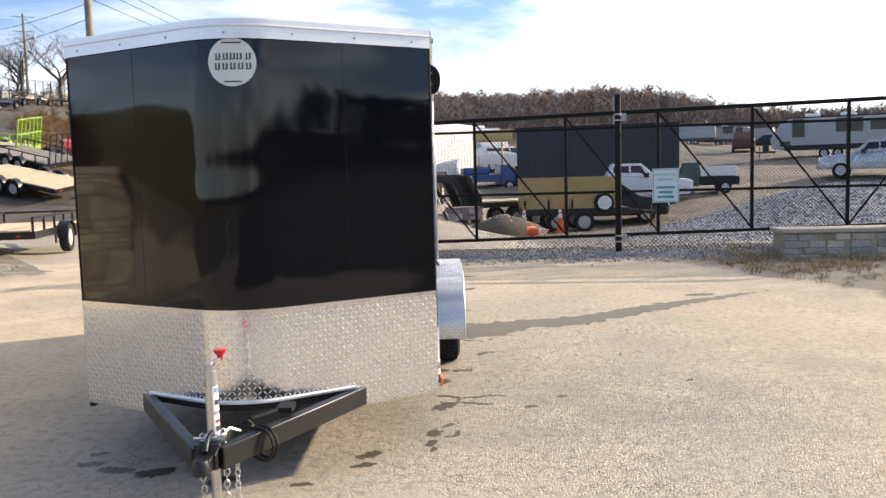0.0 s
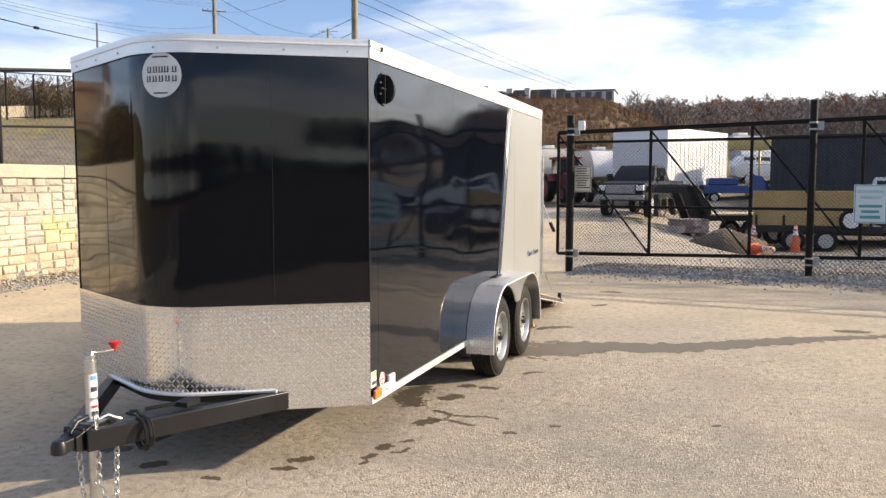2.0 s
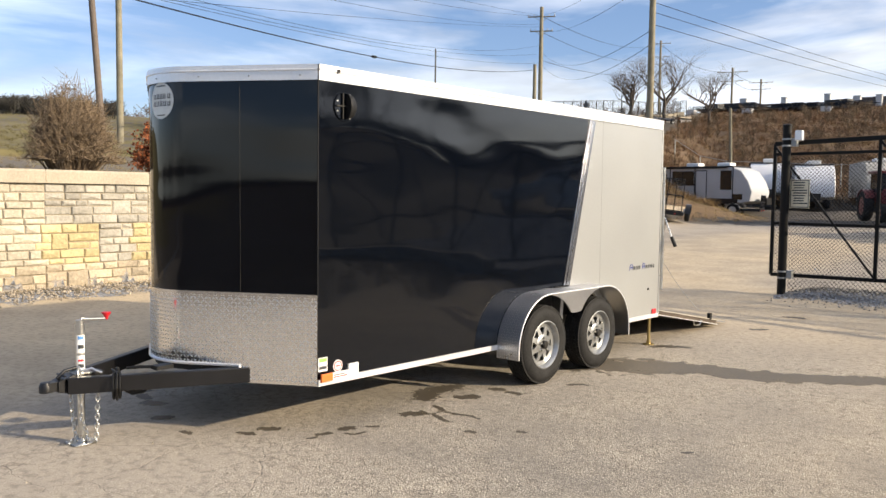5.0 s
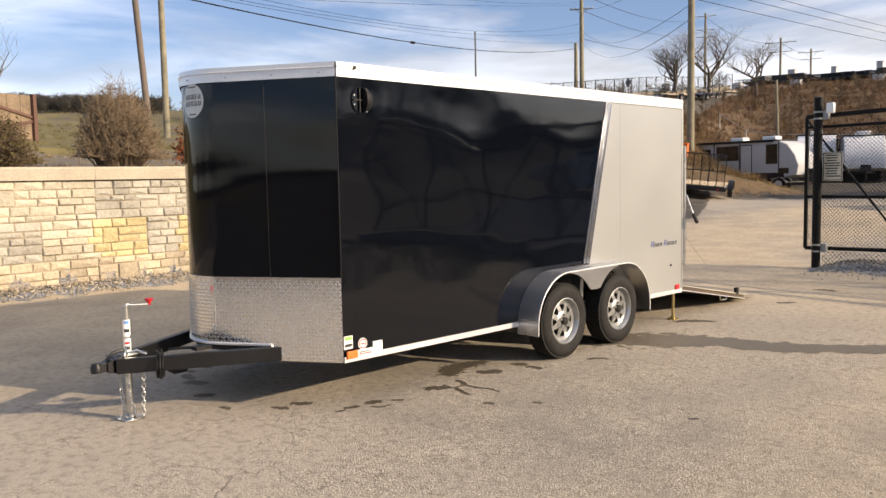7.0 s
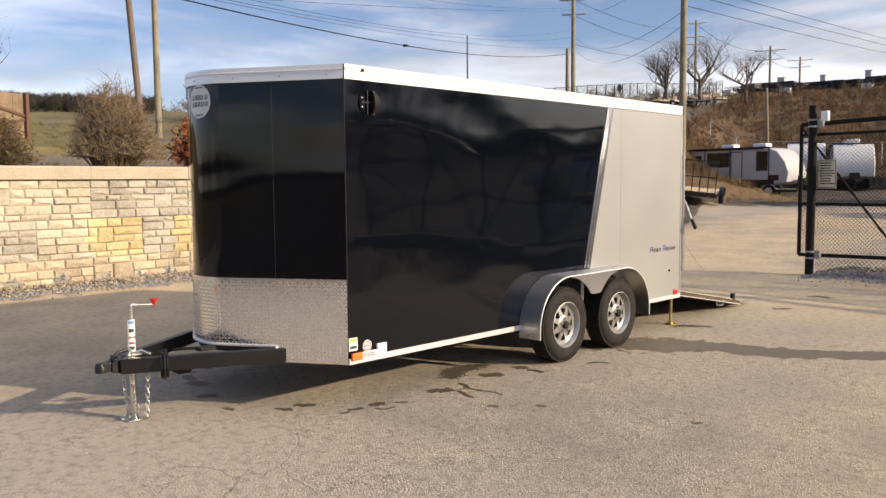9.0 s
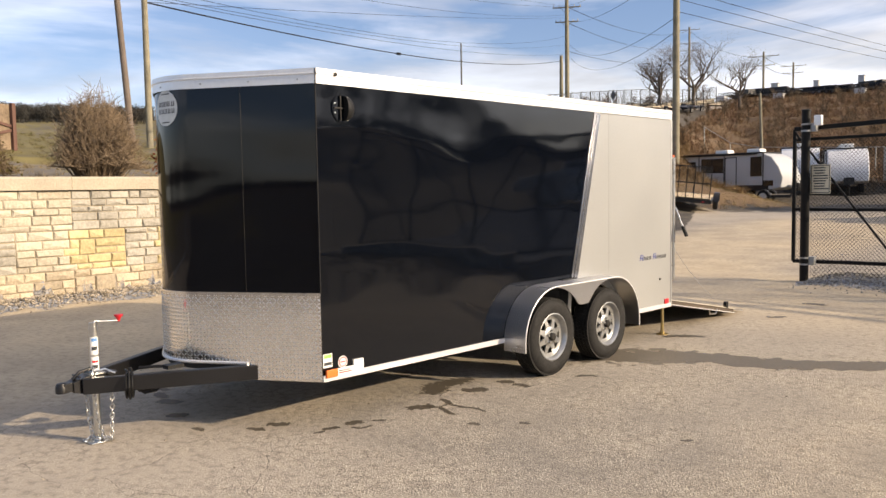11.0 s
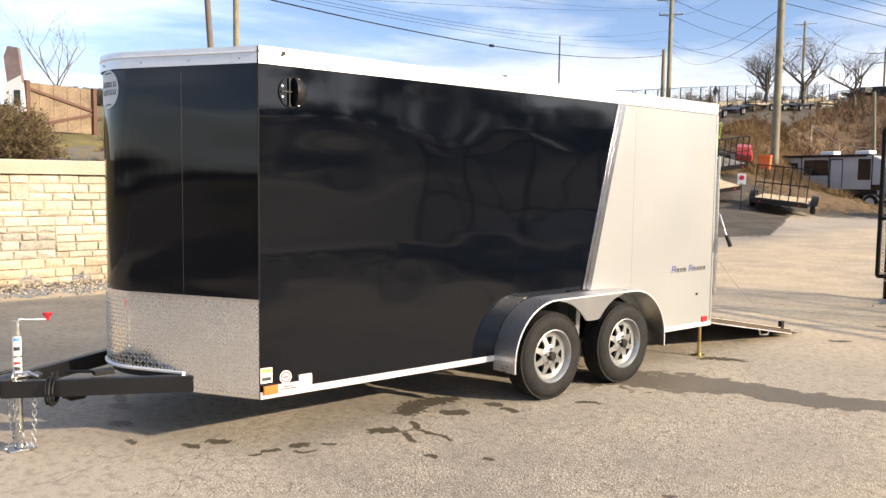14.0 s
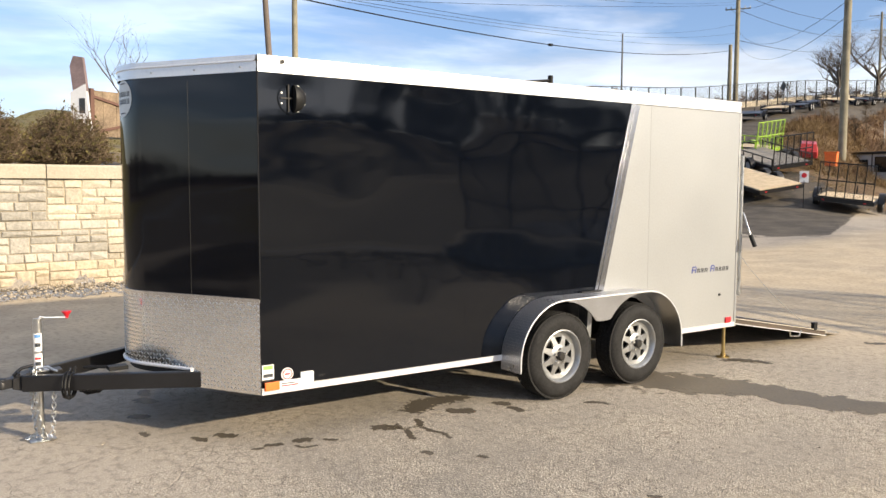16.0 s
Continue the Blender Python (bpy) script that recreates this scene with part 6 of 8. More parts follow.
def deck_trailer(name, label, m, L=5.0, W=2.0, zd=0.62, paint=M_FRAME, deck=M_PLANK, gate=0.0, rails=0.0, axles=2, group="flat trailers", gate_paint=None, box=0.0):
    """Open trailer, hitch at +x, ramp gate at -x."""
    p = thing(name, label, "trailer", m, group)
    h = L / 2
    s = Shape()
    for sg in (-1, 1):
        s.bar((-h, sg * W / 2, zd - 0.08), (h, sg * W / 2, zd - 0.08), 0.07, 0.16)
    s.bar((-h, -W / 2, zd - 0.08), (-h, W / 2, zd - 0.08), 0.07, 0.16)
    s.bar((h, -W / 2, zd - 0.08), (h, W / 2, zd - 0.08), 0.07, 0.16)
    s.bar((h, -W / 2 + 0.1, zd - 0.1), (h + 1.3, 0, zd - 0.08), 0.08, 0.12)
    s.bar((h, W / 2 - 0.1, zd - 0.1), (h + 1.3, 0, zd - 0.08), 0.08, 0.12)
    s.rod((h + 1.1, 0, 0.0), (h + 1.1, 0, zd + 0.3), 0.03, 8)
    part("frame", s, paint, p)
    n = max(6, int(W / 0.2))
    for i in range(n):
        y0 = -W / 2 + 0.04 + i * (W - 0.08) / n
        s = Shape()
        s.box(-h + 0.03, h - 0.03, y0 + 0.006, y0 + (W - 0.08) / n - 0.006, zd - 0.01, zd + 0.03)
        part("plank", s, deck, p, smooth=0)
    if rails:
        s = Shape()
        for sg in (-1, 1):
            s.bar((-h, sg * W / 2, zd + rails), (h, sg * W / 2, zd + rails), 0.05, 0.05)
            for i in range(6):
                x = -h + i * L / 5
                s.bar((x, sg * W / 2, zd - 0.05), (x, sg * W / 2, zd + rails), 0.045, 0.045)
        s.bar((h, -W / 2, zd + rails), (h, W / 2, zd + rails), 0.05, 0.05)
        part("side_rail", s, paint, p)
    if gate:
        g, lean = None, 0.12 * gate
        for z in (0.02, 0.5, 1.0):
            s = Shape()
            s.bar((-h - lean * z, -W / 2 + 0.03, zd + gate * z), (-h - lean * z, W / 2 - 0.03, zd + gate * z), 0.045, 0.045)
            ob = part("gate_bar" if g else "ramp_gate", s, gate_paint or paint, g or p, "" if g else "raised mesh ramp gate")
            g = g or ob
        for i in range(7):
            y = -W / 2 + 0.05 + i * (W - 0.1) / 6
            s = Shape()
            s.bar((-h, y, zd + 0.02), (-h - lean, y, zd + gate), 0.035, 0.035)
            part("gate_bar", s, gate_paint or paint, g)
        ml = chain_link((-h - lean * 0.5, -W / 2 + 0.05, 0), (0, 1, 0), W - 0.1, lambda t: zd + 0.05, lambda t: zd + gate - 0.03, 0.11, 0.004)
        part("gate_mesh", ml, gate_paint or paint, g, smooth=0, kind="stuff", recalc=False)
    if box:
        for sg in (-1, 1):
            s = Shape()
            s.box(-h, h, sg * W / 2 - 0.03, sg * W / 2 + 0.03, zd, zd + box)
            part("side_board", s, paint, p)
    xs = (0.0,) if axles == 1 else (-0.42, 0.42)
    for sg in (-1, 1):
        s = Shape()
        for x in xs:
            pts = [(x + 0.42 * math.cos(t), 0.36 + 0.42 * math.sin(t)) for t in np.linspace(math.pi, 0, 9)]
            inn = [(x + 0.40 * math.cos(t), 0.36 + 0.40 * math.sin(t)) for t in np.linspace(math.pi, 0, 9)]
            s.strip(pts, sg * (W / 2 + 0.04), sg * (W / 2 + 0.28), inn, "y")
        part("mudguard", s, paint, p)
        for x in xs:
            road_wheel(p, x, sg * (W / 2 + 0.15), 0.35, 0.2)
        s = Shape()
        s.box(-h - 0.045, -h - 0.035, sg * (W / 2 - 0.30) - 0.045, sg * (W / 2 - 0.30) + 0.045, zd - 0.11, zd - 0.07)
        part("tail_lamp", s, M_RED, p)
    return p


def place(x, y, yaw, dz=0.0):
    return pose(x, y, ground_z(x, y) + dz, 0, 0, yaw)


def place_slope(x, y, yaw, dz=0.0, k=1.0):
    """Stands a thing on the sloping ground, tilted with it."""
    g = Vector(((ground_z(x - 1, y) - ground_z(x + 1, y)) / 2, (ground_z(x, y - 1) - ground_z(x, y + 1)) / 2, 1 / k)).normalized()
    u = Vector((math.cos(radians(yaw)), math.sin(radians(yaw)), 0))
    u = (u - g * u.dot(g)).normalized()
    m = Matrix((u, g.cross(u), g)).transposed().to_4x4()
    return Matrix.Translation((x, y, ground_z(x, y) + dz)) @ m


def branch_tree(sh, o, d, L, r, depth, rng, spread=0.55, up=0.12, kids=(2, 3)):
    n = 4
    pts, rad = [Vector(o)], [r]
    dd = Vector(d).normalized()
    for i in range(n):
        dd = (dd + Vector((rng.uniform(-1, 1), rng.uniform(-1, 1), rng.uniform(-0.6, 0.9) + up)) * 0.16).normalized()
        pts.append(pts[-1] + dd * L / n)
        rad.append(r * (1 - 0.45 * (i + 1) / n))
    sh.tube(pts, rad, 5 if depth > 2 else 3)
    if depth == 0:
        return
    for k in range(rng.randint(*kids) + (1 if depth > 2 else 0)):
        i = rng.choice((2, 3, 4, 4))
        side = Vector((rng.uniform(-1, 1), rng.uniform(-1, 1), rng.uniform(-0.1, 0.7))).normalized()
        nd = (dd * (1 - spread) + side * spread).normalized()
        branch_tree(sh, pts[i], nd, L * rng.uniform(0.55, 0.8), rad[i] * 0.68, depth - 1, rng, spread, up, kids)


def bare_tree(x, y, h, seed, depth=5, label="bare winter tree with grey limbs on the ridge", thick=0.035, zoff=0.0, fan=1.0):
    rng = random.Random(seed)
    t = thing("tree", label, "tree", place(x, y, 0, -0.15 + zoff), "bare trees")
    s = Shape()
    s.tube([(0, 0, 0), (0.03 * h * rng.uniform(-1, 1), 0, 0.18 * h), (0.03 * h * rng.uniform(-1, 1), 0.02 * h, 0.34 * h)], [h * thick * 1.25, h * thick, h * thick * 0.85], 7)
    part("trunk", s, M_BARK, t)
    c = Shape()
    top = Vector((0, 0, 0.30 * h))
    for k in range(5):
        th = 2 * math.pi * k / 5 + rng.uniform(-0.4, 0.4)
        branch_tree(c, top + Vector((0, 0, rng.uniform(-0.06, 0.04) * h)), (math.cos(th), math.sin(th), rng.uniform(0.8, 1.9)), h * rng.uniform(0.24, 0.34), h * thick * 0.6, depth - 2, rng, 0.5, 0.2)
    c.v = [(x * fan, y * fan, z) for x, y, z in c.v]
    part("crown", c, M_BARK, t, smooth=60, recalc=False)
    return t


def twig_bush(name, label, x, y, z, rx, ry, h, seed, mat, n=260, leaf=None, leaves=0, category="shrub"):
    """A dense bush of thin stems that fan out from the ground."""
    rng = random.Random(seed)
    b = thing(name, label, category, pose(x, y, z))
    s, twigs = Shape(), Shape()
    tips = []
    for i in range(n):
        th = rng.uniform(0, 2 * math.pi)
        q = math.sqrt(rng.random())
        o = Vector((0.35 * rx * q * math.cos(th), 0.35 * ry * q * math.sin(th), 0.0))
        th += rng.uniform(-0.5, 0.5)
        k = rng.uniform(0.15, 1.0)
        el = rng.uniform(0.25, 1.0)
        tip = Vector((rx * k * math.cos(th) * (1.15 - 0.45 * el), ry * k * math.sin(th) * (1.15 - 0.45 * el), h * el * math.sqrt(max(0.08, 1 - 0.55 * k * k)) * rng.uniform(0.82, 1.12)))
        mid = o * 0.5 + tip * 0.5 + Vector((rng.uniform(-1, 1) * 0.06, rng.uniform(-1, 1) * 0.06, 0.10 * h))
        s.tube([o, mid, tip], [0.011, 0.007, 0.003], 3)
        tips.append((mid, tip))
        for j in range(5):
            f = rng.uniform(0.35, 1.0)
            a = mid.lerp(tip, f)
            e = a + Vector((rng.uniform(-1, 1), rng.uniform(-1, 1), rng.uniform(-0.2, 1.0))) * rng.uniform(0.10, 0.26) * (h / 1.5)
            twigs.tube([a, e], [0.005, 0.002], 3)
            tips.append((a, e))
    part("stem", s, mat, b, smooth=60, recalc=False, kind="stuff")
    part("twig", twigs, mat, b, smooth=60, recalc=False, kind="stuff")
    if leaves:
        lf = Shape()
        for i in range(leaves):
            a, e = rng.choice(tips)
            c = a.lerp(e, rng.uniform(0.2, 1.0)) + Vector((rng.uniform(-1, 1), rng.uniform(-1, 1), rng.uniform(-1, 1))) * 0.05
            u = Vector((rng.uniform(-1, 1), rng.uniform(-1, 1), rng.uniform(-1, 1))).normalized()
            w = u.orthogonal().normalized()
            q = rng.uniform(0.02, 0.042)
            lf.add([c - u * q, c + w * q * 0.6, c + u * q, c - w * q * 0.6], [(0, 1, 2, 3)])
        part("leaf", lf, leaf, b, smooth=0, recalc=False, kind="stuff")
    return b


# ---------- poles and wires ----------
def utility_pole(x, y, z0, z1, r, arms=(), lean=(0, 0), mat=M_WOODPOLE, yaw=0.0, label="weathered wooden utility pole standing beside the yard road"):
    p = thing("utility_pole", label, "utility pole", pose(x, y, z0), "utility poles")
    H = z1 - z0
    s = Shape()
    s.tube([(0, 0, -0.8), (lean[0] * 0.5, lean[1] * 0.5, H * 0.5), (lean[0], lean[1], H)], [r, r * 0.88, r * 0.72], 12)
    part("shaft", s, mat, p)
    cy, sy = math.cos(radians(yaw)), math.sin(radians(yaw))
    for dz, hw in arms:
        s = Shape()
        z = H - dz
        s.bar((-hw * cy, -hw * sy, z), (hw * cy, hw * sy, z), 0.14, 0.18)
        s.bar((-hw * 0.5 * cy, -hw * 0.5 * sy, z), (0, 0, z - hw * 0.45), 0.06, 0.06)
        s.bar((hw * 0.5 * cy, hw * 0.5 * sy, z), (0, 0, z - hw * 0.45), 0.06, 0.06)
        arm = part("cross_arm", s, M_WOODPOLE, p)
        s = Shape()
        for k in (-0.95, -0.55, 0.55, 0.95):
            s.rod((hw * k * cy, hw * k * sy, z + 0.08), (hw * k * cy, hw * k * sy, z + 0.45), 0.09, 7, 0.05)
        part("insulator", s, M_GALV, arm, kind="stuff")
    return p


utility_pole(-18.25, 40.1, 2.3, 19.5, 0.215, ((0.6, 1.2),), mat=M_WOODPOLE, yaw=20, label="thick weathered wooden utility pole at the foot of the bank")
utility_pole(-76.1, 113.0, 11.0, 33.3, 0.42, ((1.6, 2.3), (4.0, 1.9)), yaw=30)
utility_pole(-77.7, 113.6, 11.0, 24.0, 0.38, ())
utility_pole(-87.3, 98.9, 10.5, 25.6, 0.17, (), mat=M_STEEL, label="slim grey steel lamp column on the upper road")
utility_pole(-134.0, 272.0, 20.0, 57.5, 0.5, ((1.0, 3.6), (5.7, 3.0), (8.2, 3.0)), yaw=25)
utility_pole(-101.0, 256.0, 20.0, 43.0, 0.42, ((1.4, 4.6), (4.2, 3.4)), yaw=15)
utility_pole(-107.0, 297.0, 22.0, 44.5, 0.42, ((1.2, 4.2), (3.6, 3.4)), yaw=15)
utility_pole(-23.3, 64.9, 2.0, 9.2, 0.13, (), (-0.3, 0.0), label="slim wooden pole standing behind the caravans")
utility_pole(-30.5, 13.8, 3.6, 16.5, 0.15, (), (-0.95, -0.5), M_WOODPOLE2, label="leaning grey-brown wooden pole on the grass terrace")
utility_pole(-36.0, 17.4, 4.2, 17.0, 0.175, ((0.5, 1.0),), label="straight greenish wooden utility pole on the grass terrace")


def wire(name_label, a, b, sag, r):
    a, b = Vector(a), Vector(b)
    pts = [a.lerp(b, t) - Vector((0, 0, 4 * sag * t * (1 - t))) for t in np.linspace(0, 1, 25)]
    s = Shape()
    s.tube(pts, r, 4)
    return solid("overhead_wire", s, M_CABLE, name_label, "wire", group="overhead wires", smooth=60, recalc=False)


LW = "thin dark overhead wire slung between utility poles"
S_POLE, U_POLE, P_POLE = (-36.0, 17.4), (-76.1, 113.0), (-18.25, 40.1)
wire("thick dark telephone cable slung between utility poles", (*S_POLE, 11.5), (-77.7, 113.6, 23.1), 1.6, 0.045)
for z0, z1, sg in ((11.75, 24.0, 1.2), (12.25, 27.0, 2.0), (11.9, 25.6, 1.5), (11.5, 30.0, 0.4), (13.6, 30.5, 1.2), (14.6, 31.8, 0.9), (15.6, 31.9, 0.5)):
    wire(LW, (*S_POLE, z0), (*U_POLE, z1), sg, 0.016)
for z0, z1, sg in ((11.5, 23.25, 1.6), (12.75, 23.25, 1.2), (12.2, 23.0, 1.3)):
    wire(LW, (*P_POLE, z0), (-20.0, 215.0, z1), sg, 0.018)
for z0, z1, sg in ((14.0, 29.5, 1.2), (11.2, 26.0, 2.2), (15.6, 32.0, 0.8), (10.4, 24.0, 2.4)):
    wire(LW, (*P_POLE, z0), (*U_POLE, z1), sg, 0.015)
for z0, z1 in ((31.8, 56.4), (29.2, 51.6), (24.5, 49.0)):
    wire(LW, (*U_POLE, z0), (-134.0, 272.0, z1), 3.0, 0.04)
for z0, z1 in ((56.4, 41.6), (51.6, 38.8)):
    wire(LW, (-134.0, 272.0, z0), (-101.0, 256.0, z1), 3.0, 0.05)
    wire(LW, (-101.0, 256.0, z1), (-107.0, 297.0, z1 + 1.6), 1.0, 0.05)
s = Shape()
s.rod((-0.35, 0, 0), (0.35, 0, 0), 0.12, 8)
solid("cable_splice", s, M_CABLE, "black splice case hung on the telephone cable", "splice case", look((-49.35, 48.2, 13.82), (-74.0, 105.0, 20.5)) @ pose(0, 0, 0, 0, 90, 0))


# ---------- fences ----------
def post_fence(name, label, pts, h, post_r, mat, pitch=0.0, rails=(1.0,), wire_r=0.003):
    f = thing(name, label, "fence")
    for (x, y, z) in pts:
        s = Shape()
        s.rod((x, y, z - 0.2), (x, y, z + h), post_r, 8)
        part("post", s, mat, f)
    for (a, b) in zip(pts, pts[1:]):
        for k in rails:
            s = Shape()
            s.rod((a[0], a[1], a[2] + h * k), (b[0], b[1], b[2] + h * k), post_r * 0.6, 6)
            part("rail", s, mat, f)
        if pitch:
            d = Vector((b[0] - a[0], b[1] - a[1], 0))
            z0 = (a[2] + b[2]) / 2
            ml = chain_link((a[0], a[1], 0), d.normalized(), d.length, lambda t: z0 + 0.05, lambda t: z0 + h, pitch, wire_r)
            part("chain_link", ml, mat, f, smooth=0, kind="stuff", recalc=False)
    return f


wall_fence = thing("wall_fence", "black chain-link fence along the wall's terrace edge", "fence")
for y in (4.4, 5.5, 6.65, 8.9):
    s = Shape()
    s.rod((-9.75, y, 1.7), (-9.75, y, 3.34 + 0.1135 * (y - 4.4)), 0.036, 8)
    part("post", s, M_FENCE, wall_fence)
for z0, z1, rr in ((3.34, 4.14, 0.035), (2.52, 2.90, 0.022)):
    rail = Shape()
    rail.rod((-9.75, 4.4, z0), (-9.75, 11.45, z1), rr, 8)
    part("rail", rail, M_FENCE, wall_fence)
for y0, y1, z1 in ((4.4, 6.65, 3.36), (6.65, 8.9, 3.6), (8.9, 11.4, 3.88)):
    mesh = chain_link((-9.75, y0, 0), (0, 1, 0), y1 - y0, lambda t: 2.0, lambda t: z1, 0.12, 0.0017)
    part("chain_link", mesh, M_FENCE, wall_fence, smooth=0, kind="stuff", recalc=False)
corner = post_fence("corner_fence", "black steel gate leaf beside a tall corner post at the wall", [(-9.75, 11.5, 0.0), (-9.0, 11.75, 0.0)], 2.62, 0.045, M_FENCE, 0.0, (0.93, 0.52, 0.06))
s = Shape()
s.rod((-9.75, 11.5, -0.2), (-9.75, 11.5, 4.26), 0.062, 12)
part("corner_post", s, M_FENCE, corner)
pts = []
LEGS = ((-33.0, 18.2), (-32.8, 23.4), (-33.8, 30.0), (-36.0, 36.0), (-39.5, 45.5), (-49.7, 88.8), (-54.3, 124.8))
for (xa, ya), (xb, yb) in zip(LEGS, LEGS[1:]):
    n = int(math.hypot(xb - xa, yb - ya) / 2.9)
    for i in range(n):
        x, y = xa + (xb - xa) * i / n, ya + (yb - ya) * i / n
        pts.append((x, y, ground_z(x, y) - 0.05))
post_fence("upper_fence", "dark chain-link fence along the upper road", pts, 2.5, 0.055, M_FENCE, 0.32, (1.0, 0.04), 0.009)
low_wall = thing("low_wall", "pale weathered concrete kerb wall behind the upper fence", "low wall", kind="structure")
for (xa, ya, za), (xb, yb, zb) in zip(pts, pts[1:]):
    u = Vector((ya - yb, xb - xa, 0)).normalized() * 0.30
    s = Shape()
    s.add([(x + u.x * k, y + u.y * k, z + h) for k in (1.0, 1.8) for x, y, z in ((xa, ya, za), (xb, yb, zb)) for h in (-0.3, 0.72)],
          [(0, 1, 3, 2), (4, 6, 7, 5), (0, 4, 5, 1), (2, 3, 7, 6), (0, 2, 6, 4), (1, 5, 7, 3)])
    part("slab", s, M_CAP, low_wall)
pts = []
for i in range(9):
    t = i / 8
    x, y = -29.0 + 18 * t, 66.0 + 2.5 * t
    pts.append((x, y, ground_z(x, y)))
post_fence("bank_fence", "grey wire fence posts along the foot of the brown bank", pts, 1.9, 0.05, M_GALV, 0.0, (1.0,))


# ---------- things beyond the gate ----------
def cone(x, y, h=0.92, lying=False):
    c = thing("traffic_cone", "orange traffic cone lying on its side on the dirt" if lying else "orange traffic cone with white collars standing on dirt", "traffic cone",
              place(x, y, 40, 0.17) @ pose(0, 0, 0, 82, 0, 0) if lying else place(x, y, 10), "traffic cones")
    s = Shape()
    s.lathe([(0.155, 0.04), (0.030, h), (0.0, h + 0.005)], (0, 0, 0), "z", 18)
    part("shell", s, M_CONE, c)
    s = Shape()
    s.box(-0.19, 0.19, -0.19, 0.19, 0.0, 0.045)
    part("base", s, M_CONE, c, bevel=0.015)
    for a, b in ((0.58, 0.74), (0.80, 0.90)):
        s = Shape()
        ra, rb = 0.158 - 0.125 * a, 0.158 - 0.125 * b
        s.lathe([(ra + 0.004, h * a), (rb + 0.004, h * b)], (0, 0, 0), "z", 18)
        part("collar", s, M_REFLECT, c)
    return c


cone(3.12, 24.4)
cone(4.38, 24.25)
cone(3.0, 21.4, 0.75, True)

# spoil heap with a pallet of pavers, beside the cones
def rock(sh, o, r, g):
    """A faceted stone: a jittered icosahedron-like lump."""
    ring = [(math.cos(k * 1.2566), math.sin(k * 1.2566)) for k in range(5)]
    vs = [(0, 0, 1)] + [(0.9 * c, 0.9 * q, 0.45) for c, q in ring] + [(0.9 * c * 0.81 - 0.9 * q * 0.59, 0.9 * c * 0.59 + 0.9 * q * 0.81, -0.4) for c, q in ring] + [(0, 0, -0.8)]
    vs = [tuple(o[i] + r * p[i] * g.uniform(0.75, 1.2) for i in range(3)) for p in vs]
    fs = [(0, 1 + k, 1 + (k + 1) % 5) for k in range(5)] + [(1 + k, 6 + k, 1 + (k + 1) % 5) for k in range(5)] + [(1 + (k + 1) % 5, 6 + k, 6 + (k + 1) % 5) for k in range(5)] + [(11, 6 + (k + 1) % 5, 6 + k) for k in range(5)]
    sh.add(vs, fs)


heap_rng = random.Random(61)
spoil = thing("spoil_heap", "heap of brown earth and broken stone dumped in the yard", "earth heap", place(2.2, 22.3, 0))
s = Shape()
n_ring = 18
for j, (rr0, zz) in enumerate(((1.25, -0.12), (0.95, 0.22), (0.55, 0.46), (0.18, 0.60))):
    for k in range(n_ring):
        q = rr0 * heap_rng.uniform(0.88, 1.12)
        s.v.append((q * 1.15 * math.cos(k * 2 * math.pi / n_ring), q * 0.8 * math.sin(k * 2 * math.pi / n_ring), zz + heap_rng.uniform(-0.05, 0.05)))
s.f += [(j * n_ring + k, j * n_ring + (k + 1) % n_ring, (j + 1) * n_ring + (k + 1) % n_ring, (j + 1) * n_ring + k) for j in range(3) for k in range(n_ring)] + [tuple(range(3 * n_ring, 4 * n_ring))]
part("earth", s, material("brown_earth", (0.10, 0.078, 0.055), 0.95, 0.0, 0.3, 3.0, 30.0, bump=0.03, bump_scale=12.0), spoil, smooth=60)
s = Shape()
for k in range(40):
    q, th = heap_rng.uniform(0.1, 1.2), heap_rng.uniform(0, 6.28)
    rock(s, (q * 1.15 * math.cos(th), q * 0.8 * math.sin(th), 0.60 - 0.5 * q), heap_rng.uniform(0.05, 0.16), heap_rng)
part("stone", s, M_ROCK, spoil, smooth=0, kind="stuff")
pallet = thing("paver_pallet", "pallet of pale and reddish pavers stacked beside the heap", "pallet", place(1.0, 25.6, 24))
s = Shape()
for x in (-0.5, 0.0, 0.5):
    s.box(x - 0.05, x + 0.05, -0.5, 0.5, 0.0, 0.12)
part("base", s, M_PLANK, pallet)
M_PAVER = material("reddish_paver", (0.30, 0.22, 0.20), 0.9, 0.0, 0.2, 3.0, 30.0, per_object=0.5, tint=(0.46, 0.36, 0.32))
for k in range(4):
    for i in range(4):
        s = Shape()
        x0 = -0.55 + i * 0.28 + (0.03 if k % 2 else 0.0)
        s.box(x0, x0 + 0.262, -0.48, 0.48, 0.13 + k * 0.115, 0.235 + k * 0.115)
        part("paver", s, M_PAVER, pallet, smooth=0)

